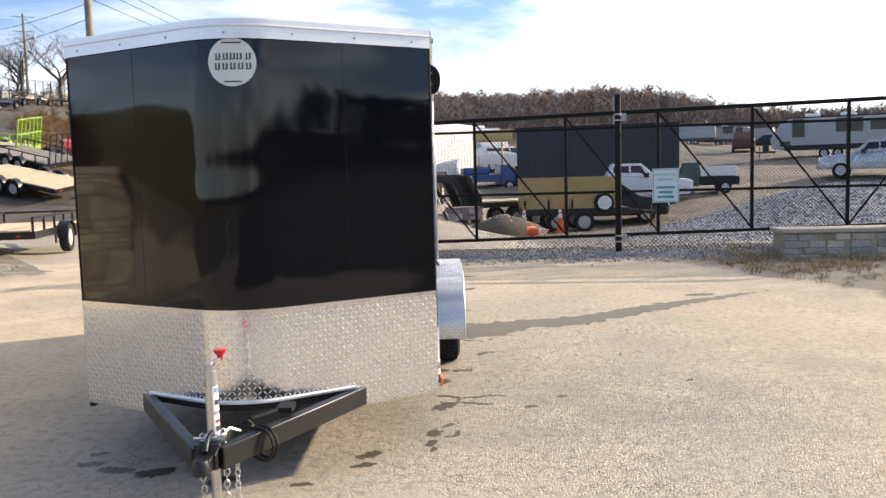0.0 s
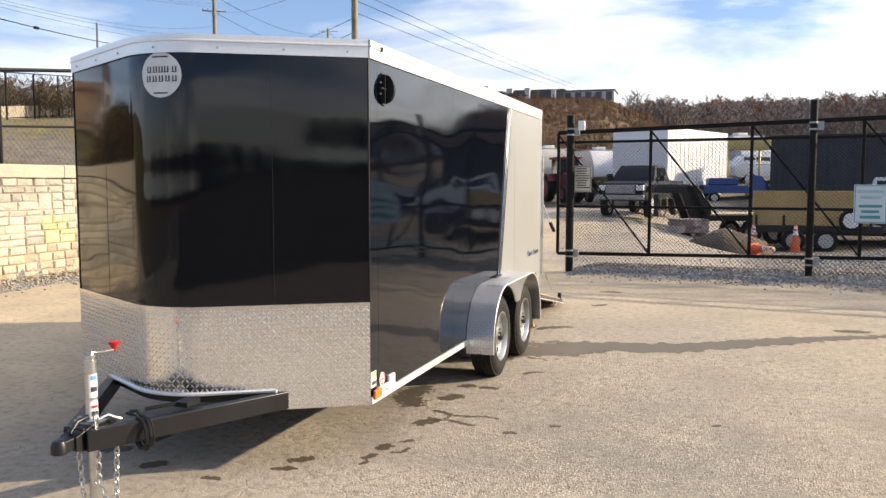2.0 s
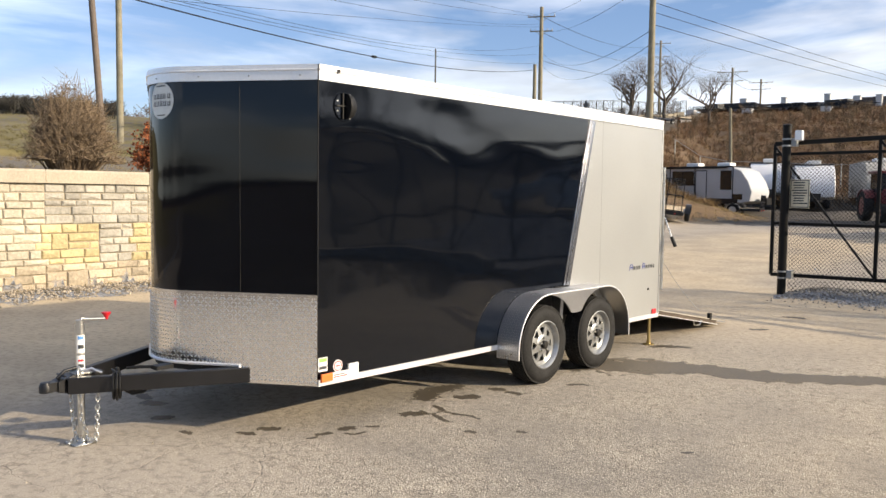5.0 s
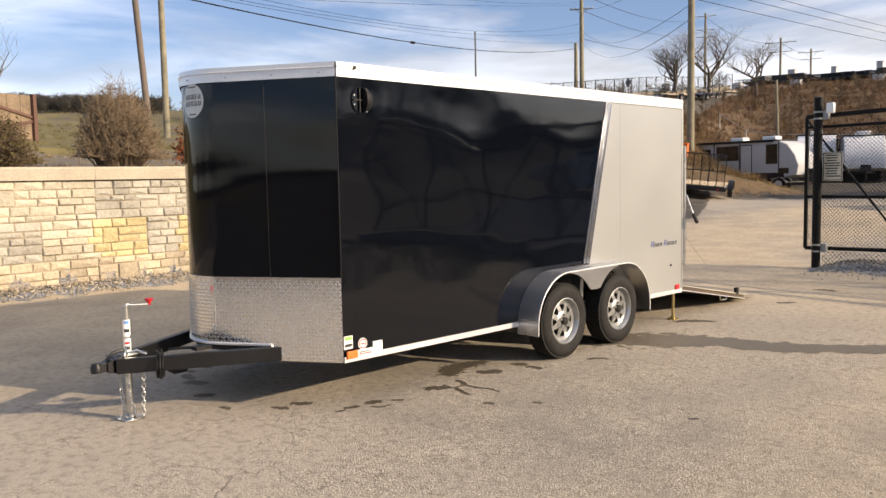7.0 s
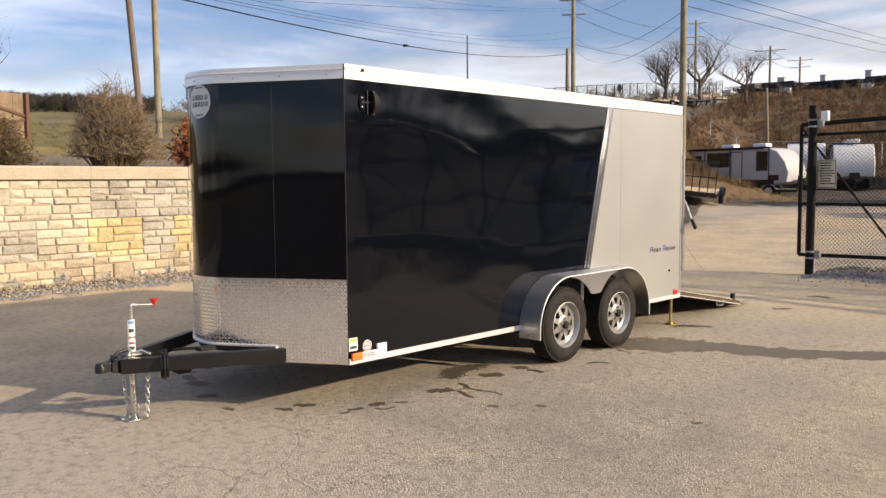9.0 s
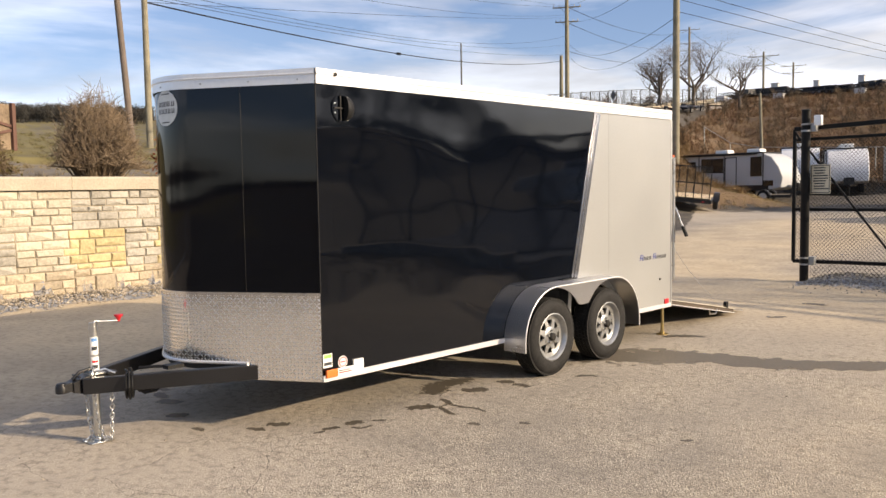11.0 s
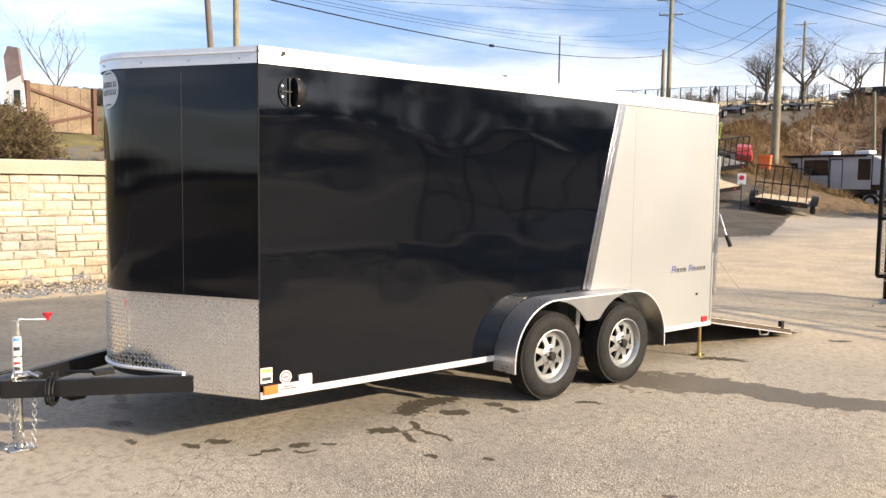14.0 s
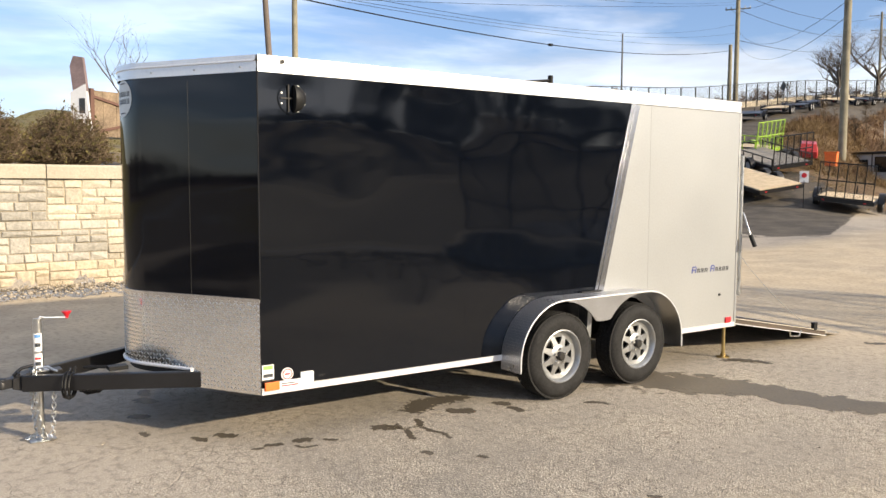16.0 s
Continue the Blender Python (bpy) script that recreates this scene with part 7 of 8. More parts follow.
# dump trailer with plywood sides
dump = thing("dump_trailer", "black tandem dump trailer with tan plywood sides and spare wheel", "trailer", place(4.9, 25.75, 0))
s = Shape()
s.box(-1.75, 2.1, -0.95, 0.95, 0.62, 0.86)
s.bar((2.1, -0.4, 0.70), (3.3, 0, 0.60), 0.1, 0.14)
s.bar((2.1, 0.4, 0.70), (3.3, 0, 0.60), 0.1, 0.14)
s.rod((3.1, 0, 0.0), (3.1, 0, 0.9), 0.04, 8)
part("frame", s, M_FRAME, dump, bevel=0.01)
for y in (-0.97, 0.97):
    s = Shape()
    s.box(-1.72, 1.75, y - 0.02, y + 0.02, 0.88, 1.98)
    part("side_board", s, M_PLY, dump, bevel=0.006)
    for x in (-1.7, -0.85, 0.0, 0.87, 1.73):
        s = Shape()
        s.box(x - 0.04, x + 0.04, y - 0.05, y + 0.05, 0.75, 1.2)
        part("stake", s, M_FRAME, dump)
for x in (-1.72, 1.75):
    s = Shape()
    s.box(x - 0.02, x + 0.02, -0.95, 0.95, 0.88, 1.98)
    part("end_board", s, M_PLY, dump, bevel=0.006)
for x in (-0.55, 0.42):
    for sg in (-1, 1):
        road_wheel(dump, x, sg * 1.02, 0.37, 0.22)
s = Shape()
s.lathe([(0.22, -1.12), (0.33, -1.12), (0.36, -1.07), (0.36, -0.98), (0.22, -0.98)], (1.15, 0, 1.05), "y", 20, True)
spare = part("spare_wheel", s, M_RUBBER, dump)
s = Shape()
s.lathe([(0.25, -1.13), (0.22, -1.10), (0.07, -1.11), (0.06, -1.14), (0, -1.14)], (1.15, 0, 1.05), "y", 18)
part("rim", s, M_WHITE, spare, "white spoked spare rim")

suv("parked_car", "black saloon car parked behind the dump trailer", place(6.95, 28.3, -12), M_CARBLACK)
pickup("pickup_truck", "white pickup truck parked on the dirt yard", place(8.55, 32.4, -8), M_CARWHITE)

# long dark container
s = Shape()
cont = thing("container", "long dark navy container with ribbed sides in the yard", "container", place(8.85, 40.4, -11.2))
s.box(-4.25, 4.25, -1.2, 1.2, 0.15, 3.05)
M_CONT = material("dark_slate_container_paint", (0.033, 0.038, 0.049), 0.5, 0.0, 0.25, 1.5, 20.0, spec=0.35)
part("shell", s, M_CONT, cont, bevel=0.02)
s = Shape()
for i in range(30):
    x = -4.2 + i * 0.288
    s.box(x, x + 0.11, -1.24, -1.19, 0.3, 2.95)
part("rib", s, M_CONT, cont, kind="stuff")
s = Shape()
s.box(-4.3, 4.3, -1.26, 1.26, 2.98, 3.08)
s.box(-4.3, 4.3, -1.26, 1.26, 0.10, 0.25)
part("edge_rail", s, M_CARBLACK, cont, bevel=0.01)

# white box trailer
semi = thing("box_trailer", "long white box trailer with ribbed panels parked in the yard", "trailer", place(-1.75, 37.6, -113) )
s = Shape()
s.box(-7.2, 0.0, -1.5, 1.5, 1.05, 3.85)
part("box", s, M_WHITEBOX, semi, bevel=0.03)
s = Shape()
for i in range(15):
    s.box(-7.1 + i * 0.475, -7.06 + i * 0.475, 1.495, 1.515, 1.1, 3.8)
part("panel_seam", s, M_GREYRV, semi, kind="stuff")
s = Shape()
s.box(-7.0, -0.2, -0.5, 0.5, 0.75, 1.05)
s.box(-2.0, -1.6, -1.2, -0.9, 0.0, 1.05)
s.box(-2.0, -1.6, 0.9, 1.2, 0.0, 1.05)
part("chassis", s, M_FRAME, semi)
for x in (-5.4, -6.5):
    for sg in (-1, 1):
        road_wheel(semi, x, sg * 1.25, 0.48, 0.3)

# gooseneck flatbed
goose = thing("gooseneck_trailer", "black gooseneck flatbed trailer with timber deck on landing legs", "trailer", place(2.73, 28.08, 200, 0.05))
s = Shape()
s.box(-1.4, 1.6, -1.15, 1.15, 0.78, 0.98)
for sg in (-1, 1):
    s.prism([(1.35, 0.80), (1.35, 1.10), (1.95, 2.06), (3.35, 2.02), (3.35, 1.78), (2.40, 1.76), (2.0, 0.80)], sg * 0.55 - 0.10, sg * 0.55 + 0.10, "y")
    s.prism([(1.42, 0.95), (1.42, 1.2), (1.92, 2.05), (2.10, 2.05), (1.60, 0.95)], sg * 0.98 - 0.12, sg * 0.98 + 0.12, "y")
    s.box(1.85, 2.0, sg * 0.6 - 0.07, sg * 0.6 + 0.07, -0.05, 1.2)
    s.box(1.78, 2.07, sg * 0.6 - 0.14, sg * 0.6 + 0.14, -0.05, -0.02)
for x, z in ((1.55, 1.15), (1.74, 1.5), (2.0, 1.98)):
    s.box(x - 0.06, x + 0.06, -0.9, 0.9, z - 0.06, z + 0.06)
s.box(2.05, 3.25, -0.62, 0.62, 1.78, 2.09)
s.rod((3.1, 0, 0.9), (3.1, 0, 1.7), 0.09, 10)
part("frame", s, M_FRAME, goose, bevel=0.015)
s = Shape()
s.box(2.09, 2.115, -0.45, 0.30, 1.90, 2.02)
part("name_plate", s, M_SIGN2, goose, "pale plate on the neck")
for i in range(10):
    y0 = -1.12 + i * 0.224
    s = Shape()
    s.box(-1.38, 1.45, y0 + 0.006, y0 + 0.218, 0.982, 1.03)
    part("plank", s, M_PLANK, goose, smooth=0)
s = Shape()
s.tube([(2.5, -0.72, 1.6), (2.45, -0.74, 1.2), (2.6, -0.74, 0.85), (2.75, -0.74, 1.0), (2.7, -0.74, 1.55)], 0.03, 6)
part("tie_chain", s, M_BRASSY, goose)
for x in (-0.9, -0.05):
    for sg in (-1, 1):
        road_wheel(goose, x, sg * 1.0, 0.39, 0.24).location.z = -0.05

pickup("pickup_truck", "dark blue-black pickup truck with chrome grille facing the gate", place(-1.0, 30.6, 258), M_CARNAVY, lift=0.24)

M_MAROON = material("faded_maroon_paint", (0.17, 0.022, 0.025), 0.45, 0.0, 0.2, 2.0, 20.0)

# red tractor
tractor = thing("tractor", "dark red farm tractor with black cab roof and large rear wheels", "tractor", place(-6.2, 42.5, -60))
s = loft_body([(2.1, 0.85, 1.35, 0.34, 0.30), (1.9, 0.75, 1.55, 0.42, 0.36), (0.3, 0.75, 1.65, 0.46, 0.40)], 0.5)
part("bonnet", s, M_MAROON, tractor, bevel=0.03)
s = Shape()
s.box(-1.0, 0.35, -0.62, 0.62, 1.0, 1.5)
cab = part("cab_base", s, M_MAROON, tractor, bevel=0.03)
s = Shape()
s.box(-0.95, 0.30, -0.60, 0.60, 1.5, 2.42)
part("glazing", s, M_GLASS, cab)
s = Shape()
s.box(-1.1, 0.42, -0.72, 0.72, 2.42, 2.56)
part("roof", s, M_MAROON, cab, bevel=0.04)
for sg in (-1, 1):
    s = Shape()
    pts = [(-0.65 + 0.86 * math.cos(t), 0.78 + 0.86 * math.sin(t)) for t in np.linspace(2.6, 0.5, 10)]
    inn = [(-0.65 + 0.82 * math.cos(t), 0.78 + 0.82 * math.sin(t)) for t in np.linspace(2.6, 0.5, 10)]
    s.strip(pts, sg * 0.66, sg * 1.12, inn, "y")
    part("mudguard", s, M_MAROON, tractor)
    road_wheel(tractor, -0.65, sg * 0.9, 0.78, 0.42, M_MAROON)
    road_wheel(tractor, 1.55, sg * 0.75, 0.46, 0.28, M_MAROON)

# blue flatbed truck, trucks and distant caravans
blue = thing("flatbed_truck", "blue flatbed truck with white cab parked in the yard", "truck", place(2.75, 40.6, 10, -0.25) @ Matrix.Scale(0.66, 4))
s = Shape()
s.box(-2.4, 1.0, -1.1, 1.1, 0.75, 1.35)
part("bed", s, M_BLUE, blue, bevel=0.03)
s = loft_body([(2.6, 0.6, 1.2, 0.9, 0.8), (2.3, 0.5, 1.5, 1.0, 0.9), (1.9, 0.5, 2.1, 1.0, 0.85), (1.05, 0.5, 2.15, 1.0, 0.85)], 0.5)
part("cab", s, M_BLUE, blue, bevel=0.04)
s = Shape()
s.box(-2.0, 0.2, -0.8, 0.8, 1.35, 1.95)
part("load", s, M_BLUE, blue, bevel=0.1)
for x in (1.8, -1.6):
    for sg in (-1, 1):
        road_wheel(blue, x, sg * 0.95, 0.42, 0.26)
suv("parked_car", "white estate car parked on the rising yard", place(4.9, 52.5, 20), M_CARWHITE)
s = Shape()
s.box(-1.3, 1.3, -0.8, 0.8, 2.2, 2.9)
s.rod((-1, -0.6, 0), (-1, -0.6, 2.2), 0.07, 8)
s.rod((1, 0.6, 0), (1, 0.6, 2.2), 0.07, 8)
solid("fuel_tank", s, M_BRASSY, "yellow tank on steel legs standing in the yard", "tank", place(3.4, 47.0, 10), bevel=0.08)

green = thing("service_truck", "dark green service truck with a white box over its black bed", "truck", place(12.5, 34.4, -10) @ Matrix.Scale(0.72, 4))
s = loft_body([(-1.6, 0.55, 1.1, 0.95, 0.9), (-1.2, 0.5, 1.3, 1.0, 0.9), (-0.9, 0.5, 2.05, 1.0, 0.82), (0.0, 0.5, 2.05, 1.0, 0.82)], 0.5)
part("cab", s, M_CARGREEN, green, bevel=0.04)
s = Shape()
s.box(0.05, 2.3, -0.98, 0.98, 1.15, 1.75)
part("cap", s, M_WHITEBOX, green, bevel=0.03)
s = Shape()
s.box(0.0, 2.5, -1.0, 1.0, 0.55, 1.12)
part("bed", s, M_CARBLACK, green, bevel=0.08)
for x in (-1.0, 1.6):
    for sg in (-1, 1):
        road_wheel(green, x, sg * 0.9, 0.40, 0.26)
pickup("pickup_truck", "silver pickup truck parked above the gravel heap", place(22.1, 35.7, 150), M_CARSILVER)
suv("parked_car", "dark red off-road car parked far back in the yard", place(26.0, 64.8, 70), material("dark_maroon_paint", (0.10, 0.025, 0.02), 0.35))
suv("parked_car", "dark car parked far back in the yard", place(44.9, 106.4, 120), M_CARBLACK)
suv("parked_car", "dark car parked far back in the yard", place(48.5, 110.3, 120), M_CARBLACK)
LRV = "white travel trailer parked in a row in the far yard"
for i, (x, y, yaw) in enumerate(((37.1, 114.5, 160), (41.8, 116.4, 165), (46.6, 117.2, 150), (38.8, 70.7, 155))):
    caravan("travel_trailer", LRV, place(x, y, yaw), 6.5, 2.7, (M_GREYRV, M_CANVAS, M_GREYRV, M_WHITEBOX)[i], M_BUILDING2, details=(i == 1))
caravan("travel_trailer", "grey travel trailer with dark stripe parked beyond the gravel", place(27.2, 52.0, 155), 7.5, 2.8, M_GREYRV, M_CARBLACK)
suv("parked_car", "white car parked beside the grey travel trailer", place(52.5, 114.0, 150), M_CARWHITE)

# caravans seen past the open gate
# white shell coloured grey to stand in for its shaded side
caravan("travel_trailer", "white travel trailer with black roof edge and dark windows", place(-18.3, 48.6, -5.5), 7.2, 2.95, M_GREYRV, M_CARBLACK)
caravan("travel_trailer", "white travel trailer with rounded dark-glazed nose", place(-14.2, 56.2, -68), 6.4, 2.95, M_WHITEBOX, M_CARBLACK)
caravan("travel_trailer", "white travel trailer with rounded dark-glazed nose", place(-17.6, 57.5, -70), 6.4, 2.9, M_WHITEBOX, M_CARBLACK)
caravan("travel_trailer", "travel trailer under a grey fabric cover", place(-10.6, 58.5, -66), 6.8, 3.0, M_CANVAS, M_CANVAS, details=False)
for i in range(4):
    caravan("travel_trailer", "white travel trailer parked in a row below the brown hill", place(-7.0 + 3.4 * i, 60.0 + 0.8 * i, -64), 6.6, 2.8, (M_WHITEBOX, M_CANVAS, M_GREYRV, M_WHITEBOX)[i], M_GREYRV, details=False)

# open trailers on the bank beside the road
deck_trailer("utility_trailer", "small black utility trailer with raised mesh ramp gate", place_slope(-13.0, 31.1, 112, 0.02, 0.5), 3.0, 2.1, 0.5, M_FRAME, M_PLANK, 1.4, 0.0, 1)
deck_trailer("utility_trailer", "low black utility trailer with short ramp gate beside the caravans", place(-14.6, 44.0, 190), 2.9, 1.4, 0.45, M_FRAME, M_PLANK, 0.75, 0.0, 1)
deck_trailer("flat_trailer", "black tandem flatbed trailer with pale timber deck", place_slope(-17.3, 30.5, 158, 0.02), 4.8, 2.1, 0.6, M_FRAME, M_PLANK, 0.0, 0.0, 2)
deck_trailer("flat_trailer", "black tandem trailer with tall mesh ramp gate", place_slope(-19.0, 34.6, 152, 0.02), 4.4, 2.0, 0.6, M_FRAME, M_GREYPLANK, 1.4, 0.35, 2)
deck_trailer("flat_trailer", "bright lime green utility trailer with tall ramp gate", place_slope(-22.4, 37.0, 172, 0.02), 4.2, 2.0, 0.55, M_LIME, M_PLANK, 1.45, 0.45, 1)
suv("utility_buggy", "small bright red utility buggy parked behind the mesh gate", place_slope(-18.75, 37.7, 121) @ Matrix.Scale(0.5, 4), M_REDPAINT, "buggy")
s = Shape()
s.prism([(-0.45, 0), (0.45, 0), (0.52, 1.15), (-0.52, 1.15)], -0.45, 0.45, "y")
s.box(-0.56, 0.56, -0.5, 0.5, 1.15, 1.28)
solid("waste_bin", s, M_ORANGE, "orange wheeled bin standing on the bank", "bin", place(-17.35, 37.5, 20, 0.0) @ Matrix.Scale(0.56, 4), bevel=0.04)
deck_trailer("flat_trailer", "black low trailer with timber deck behind the corner fence", place(-10.1, 15.0, 100), 4.2, 1.9, 0.62, M_FRAME, M_PLANK, 0.0, 0.3, 1)
for i, (x, y, yaw) in enumerate(((-33.4, 54.2, 118), (-36.0, 62.0, 112), (-38.9, 72.0, 110), (-41.2, 82.1, 108), (-43.3, 92.4, 105), (-45.3, 103.6, 105), (-36.9, 66.5, 110), (-39.9, 77.0, 110), (-42.2, 87.5, 108))):
    deck_trailer("flat_trailer", "black open trailer parked in the row on the sloping road", place_slope(x, y, yaw, 0.02), 4.4, 1.9, 0.6, M_FRAME, M_PLANK if i % 2 else M_FRAME, 0.0, (0.0, 0.35, 0.7)[i % 3], 2)

stop = thing("warning_sign", "small white sign with red disc on a thin dark stake", "sign", place(-13.8, 29.2, 30))
s = Shape()
s.rod((0, 0, -0.1), (0, 0, 1.12), 0.022, 8)
part("stake", s, M_FRAME, stop)
s = Shape()
s.box(-0.17, 0.17, -0.015, 0.0, 1.05, 1.50)
part("sheet", s, M_WHITE, stop)
s = Shape()
s.lathe([(0.10, -0.03), (0.10, -0.018), (0, -0.018)], (0, 0, 1.33), "y", 18)
part("disc", s, M_RED, stop)
dia = thing("road_sign", "diamond road sign seen from behind on a steel post", "sign", place(-45.6, 77.9, -30))
s = Shape()
s.rod((0, 0, 0), (0, 0, 2.2), 0.05, 8)
part("post", s, M_STEEL, dia)
s = Shape()
s.prism([(-0.6, 2.0), (0, 1.4), (0.6, 2.0), (0, 2.6)], -0.02, 0.02, "y")
part("sheet", s, M_STEEL, dia)

# lamp column and hillside house beyond the container
lamp = thing("yard_lamp", "tall slim grey yard lamp with a flat head behind the container", "lamp post", place(12.7, 53.75, 0))
s = Shape()
s.rod((0, 0, -0.2), (0, 0, 4.95), 0.09, 10, 0.06)
part("column", s, M_GALV, lamp)
s = Shape()
s.box(-0.45, 0.45, -0.2, 0.2, 4.95, 5.15)
part("lamp_head", s, M_BUILDING2, lamp, "dark flat lamp head", bevel=0.04)


def gable_house(x, y, yaw, w, dpt, h, rise):
    p = thing("house", "pale house with a light gable roof among bare trees", "house", place(x, y, yaw, -0.2))
    s = Shape()
    s.box(-w / 2, w / 2, -dpt / 2, dpt / 2, 0, h)
    s.prism([(-dpt / 2, h), (dpt / 2, h), (0, h + rise)], -w / 2, w / 2, "x")
    part("wall", s, M_BUILDING, p)
    for sg in (-1, 1):
        s = Shape()
        s.add([(xx, sg * (dpt / 2 + 0.3) * k, h + rise * (1 - k) + 0.06 + zz) for xx in (-w / 2 - 0.3, w / 2 + 0.3) for k in (0.0, 1.05) for zz in (0.0, 0.12)],
              [(0, 1, 3, 2), (4, 6, 7, 5), (0, 4, 5, 1), (2, 3, 7, 6), (0, 2, 6, 4), (1, 5, 7, 3)])
        part("roof", s, M_GREYRV, p)
    for i in range(3):
        s = Shape()
        xx = -w / 3 + i * w / 3
        s.box(xx - 0.45, xx + 0.45, -dpt / 2 - 0.05, -dpt / 2 + 0.05, h * 0.35, h * 0.8)
        part("window", s, M_GLASS, p)
    return p


gable_house(23.6, 269.0, 12, 9.5, 6.5, 2.8, 1.8)

# buildings on the skyline
def block_building(x, y, yaw, w, dpt, h, mat, windows=0):
    b = thing("hilltop_building", "long low building on the hilltop skyline", "building", place(x, y, yaw, -0.6), "skyline buildings")
    s = Shape()
    s.box(-w / 2, w / 2, -dpt / 2, dpt / 2, 0, h)
    part("wall", s, mat, b)
    s = Shape()
    s.box(-w / 2 - 0.2, w / 2 + 0.2, -dpt / 2 - 0.2, dpt / 2 + 0.2, h, h + 0.25)
    part("roof", s, M_BUILDING2, b)
    for i in range(windows):
        s = Shape()
        xx = -w / 2 + (i + 0.5) * w / windows
        s.box(xx - w / windows * 0.3, xx + w / windows * 0.3, -dpt / 2 - 0.05, -dpt / 2 + 0.05, h * 0.12, h * 0.92)
        part("panel", s, M_BUILDING2, b)
    return b


block_building(-29.2, 146.0, 2, 9.5, 7, 2.1, M_BUILDING2)
block_building(-20.2, 147.0, 2, 9.0, 7, 1.9, M_BUILDING, 5)


def ridge_trailer(x, y, yaw, L, load):
    """Low dark trailer on the ridge, some with a load."""
    p = thing("ridge_trailer", "dark low trailer parked in the row along the ridge", "trailer", place(x, y, yaw), "trailers on the ridge")
    s = Shape()
    s.box(-L / 2, L / 2, -0.95, 0.95, 0.5, 0.68)
    s.bar((L / 2, 0.5, 0.6), (L / 2 + 1.2, 0, 0.55), 0.1, 0.12)
    s.bar((L / 2, -0.5, 0.6), (L / 2 + 1.2, 0, 0.55), 0.1, 0.12)
    part("bed", s, M_FRAME, p)
    s = Shape()
    for x0 in np.linspace(-L / 2, L / 2, 5):
        s.bar((x0, -0.95, 0.6), (x0, -0.95, 1.05), 0.06, 0.06)
        s.bar((x0, 0.95, 0.6), (x0, 0.95, 1.05), 0.06, 0.06)
    for sg in (-0.95, 0.95):
        s.bar((-L / 2, sg, 1.05), (L / 2, sg, 1.05), 0.07, 0.07)
    part("side_rail", s, M_FRAME, p)
    if load:
        s = Shape()
        s.box(-L * 0.38, L * 0.1 * load, -0.7, 0.7, 0.68, 0.85 + 0.2 * load)
        part("load", s, (M_FRAME, M_BUILDING2, M_CARNAVY)[load % 3], p, bevel=0.05)
    for x0 in (-0.45, 0.45):
        for sg in (-1, 1):
            road_wheel(p, x0, sg * 1.0, 0.35, 0.22, M_BUILDING2)
    return p


rr = random.Random(17)
for i in range(24):
    t = i / 23
    x, y = -53.0 + 20.0 * t, 128.0 + 8.7 * t + rr.uniform(-2.5, 1.2)
    ridge_trailer(x, y, rr.uniform(-25, 25), rr.uniform(3.6, 5.5), rr.choice((0, 0, 0, 1, 2, 3)))


def storage_crate(x, y, w, h):
    p = thing("storage_crate", "small pale storage crate standing on the ridge", "crate", place(x, y, 8), "crates on the ridge")
    s = Shape()
    s.box(-w / 2, w / 2, -0.8, 0.8, 0.0, h)
    part("body", s, M_BUILDING, p, bevel=0.04)
    s = Shape()
    s.box(-w / 2 - 0.05, w / 2 + 0.05, -0.85, 0.85, h, h + 0.1)
    part("lid", s, M_GREYRV, p)


for x, y, w, h in ((-49.0, 133.0, 1.1, 1.9), (-43.5, 136.0, 0.8, 1.9), (-37.5, 138.5, 0.9, 2.2), (-33.5, 140.0, 1.1, 1.7), (-30.5, 141.0, 0.9, 1.8), (-26.0, 142.0, 0.8, 1.6), (-54.0, 124.0, 1.3, 0.7), (-45.5, 125.5, 1.4, 0.7), (-35.0, 129.5, 1.5, 0.7)):
    storage_crate(x, y, w, h)

# trees on the ridges
for i, (x, y, h) in enumerate(((-48.0, 92.9, 7.6), (-44.3, 94.8, 8.6), (-41.4, 101.7, 8.0), (-52.0, 100.0, 6.0))):
    bare_tree(x, y, h, 40 + i, 7, thick=0.026 if i < 2 else 0.022, fan=1.45)
for i in range(10):
    x = -12 + 7.5 * i
    bare_tree(x, 158 + 4 * math.sin(i * 2.1), 6.0 + 2.2 * math.sin(i * 1.7), 70 + i, 4, "bare winter tree on the hill's skyline")
bare_tree(-26.2, 5.9, 4.6, 93, 5, "slender bare tree behind the board hoarding", 0.009)


# ---------- woods, brush and tufts ----------
def wood_template(seed, h, blades):
    rng = random.Random(seed)
    s = Shape()
    s.tube([(0, 0, -0.5), (0, 0, 0.7 * h)], [0.02 * h, 0.008 * h], 3)
    for i in range(blades):
        z = h * rng.uniform(0.18, 0.8)
        th = rng.uniform(0, 2 * math.pi)
        L = h * rng.uniform(0.14, 0.32) * (1.15 - 0.5 * z / h)
        e = Vector((math.cos(th) * L, math.sin(th) * L, z + L * rng.uniform(0.3, 1.3)))
        s.tube([(0, 0, z), e], [0.010 * h, 0.003 * h], 3)
        for k in range(3):
            a = Vector((0, 0, z)).lerp(e, rng.uniform(0.4, 1.0))
            b = a + Vector((rng.uniform(-1, 1), rng.uniform(-1, 1), rng.uniform(0, 1.2))) * h * 0.09
            s.tube([a, b], [0.006 * h, 0.0015 * h], 3)
    return np.array([tuple(p) for p in s.v]), [len(f) for f in s.f], s.f


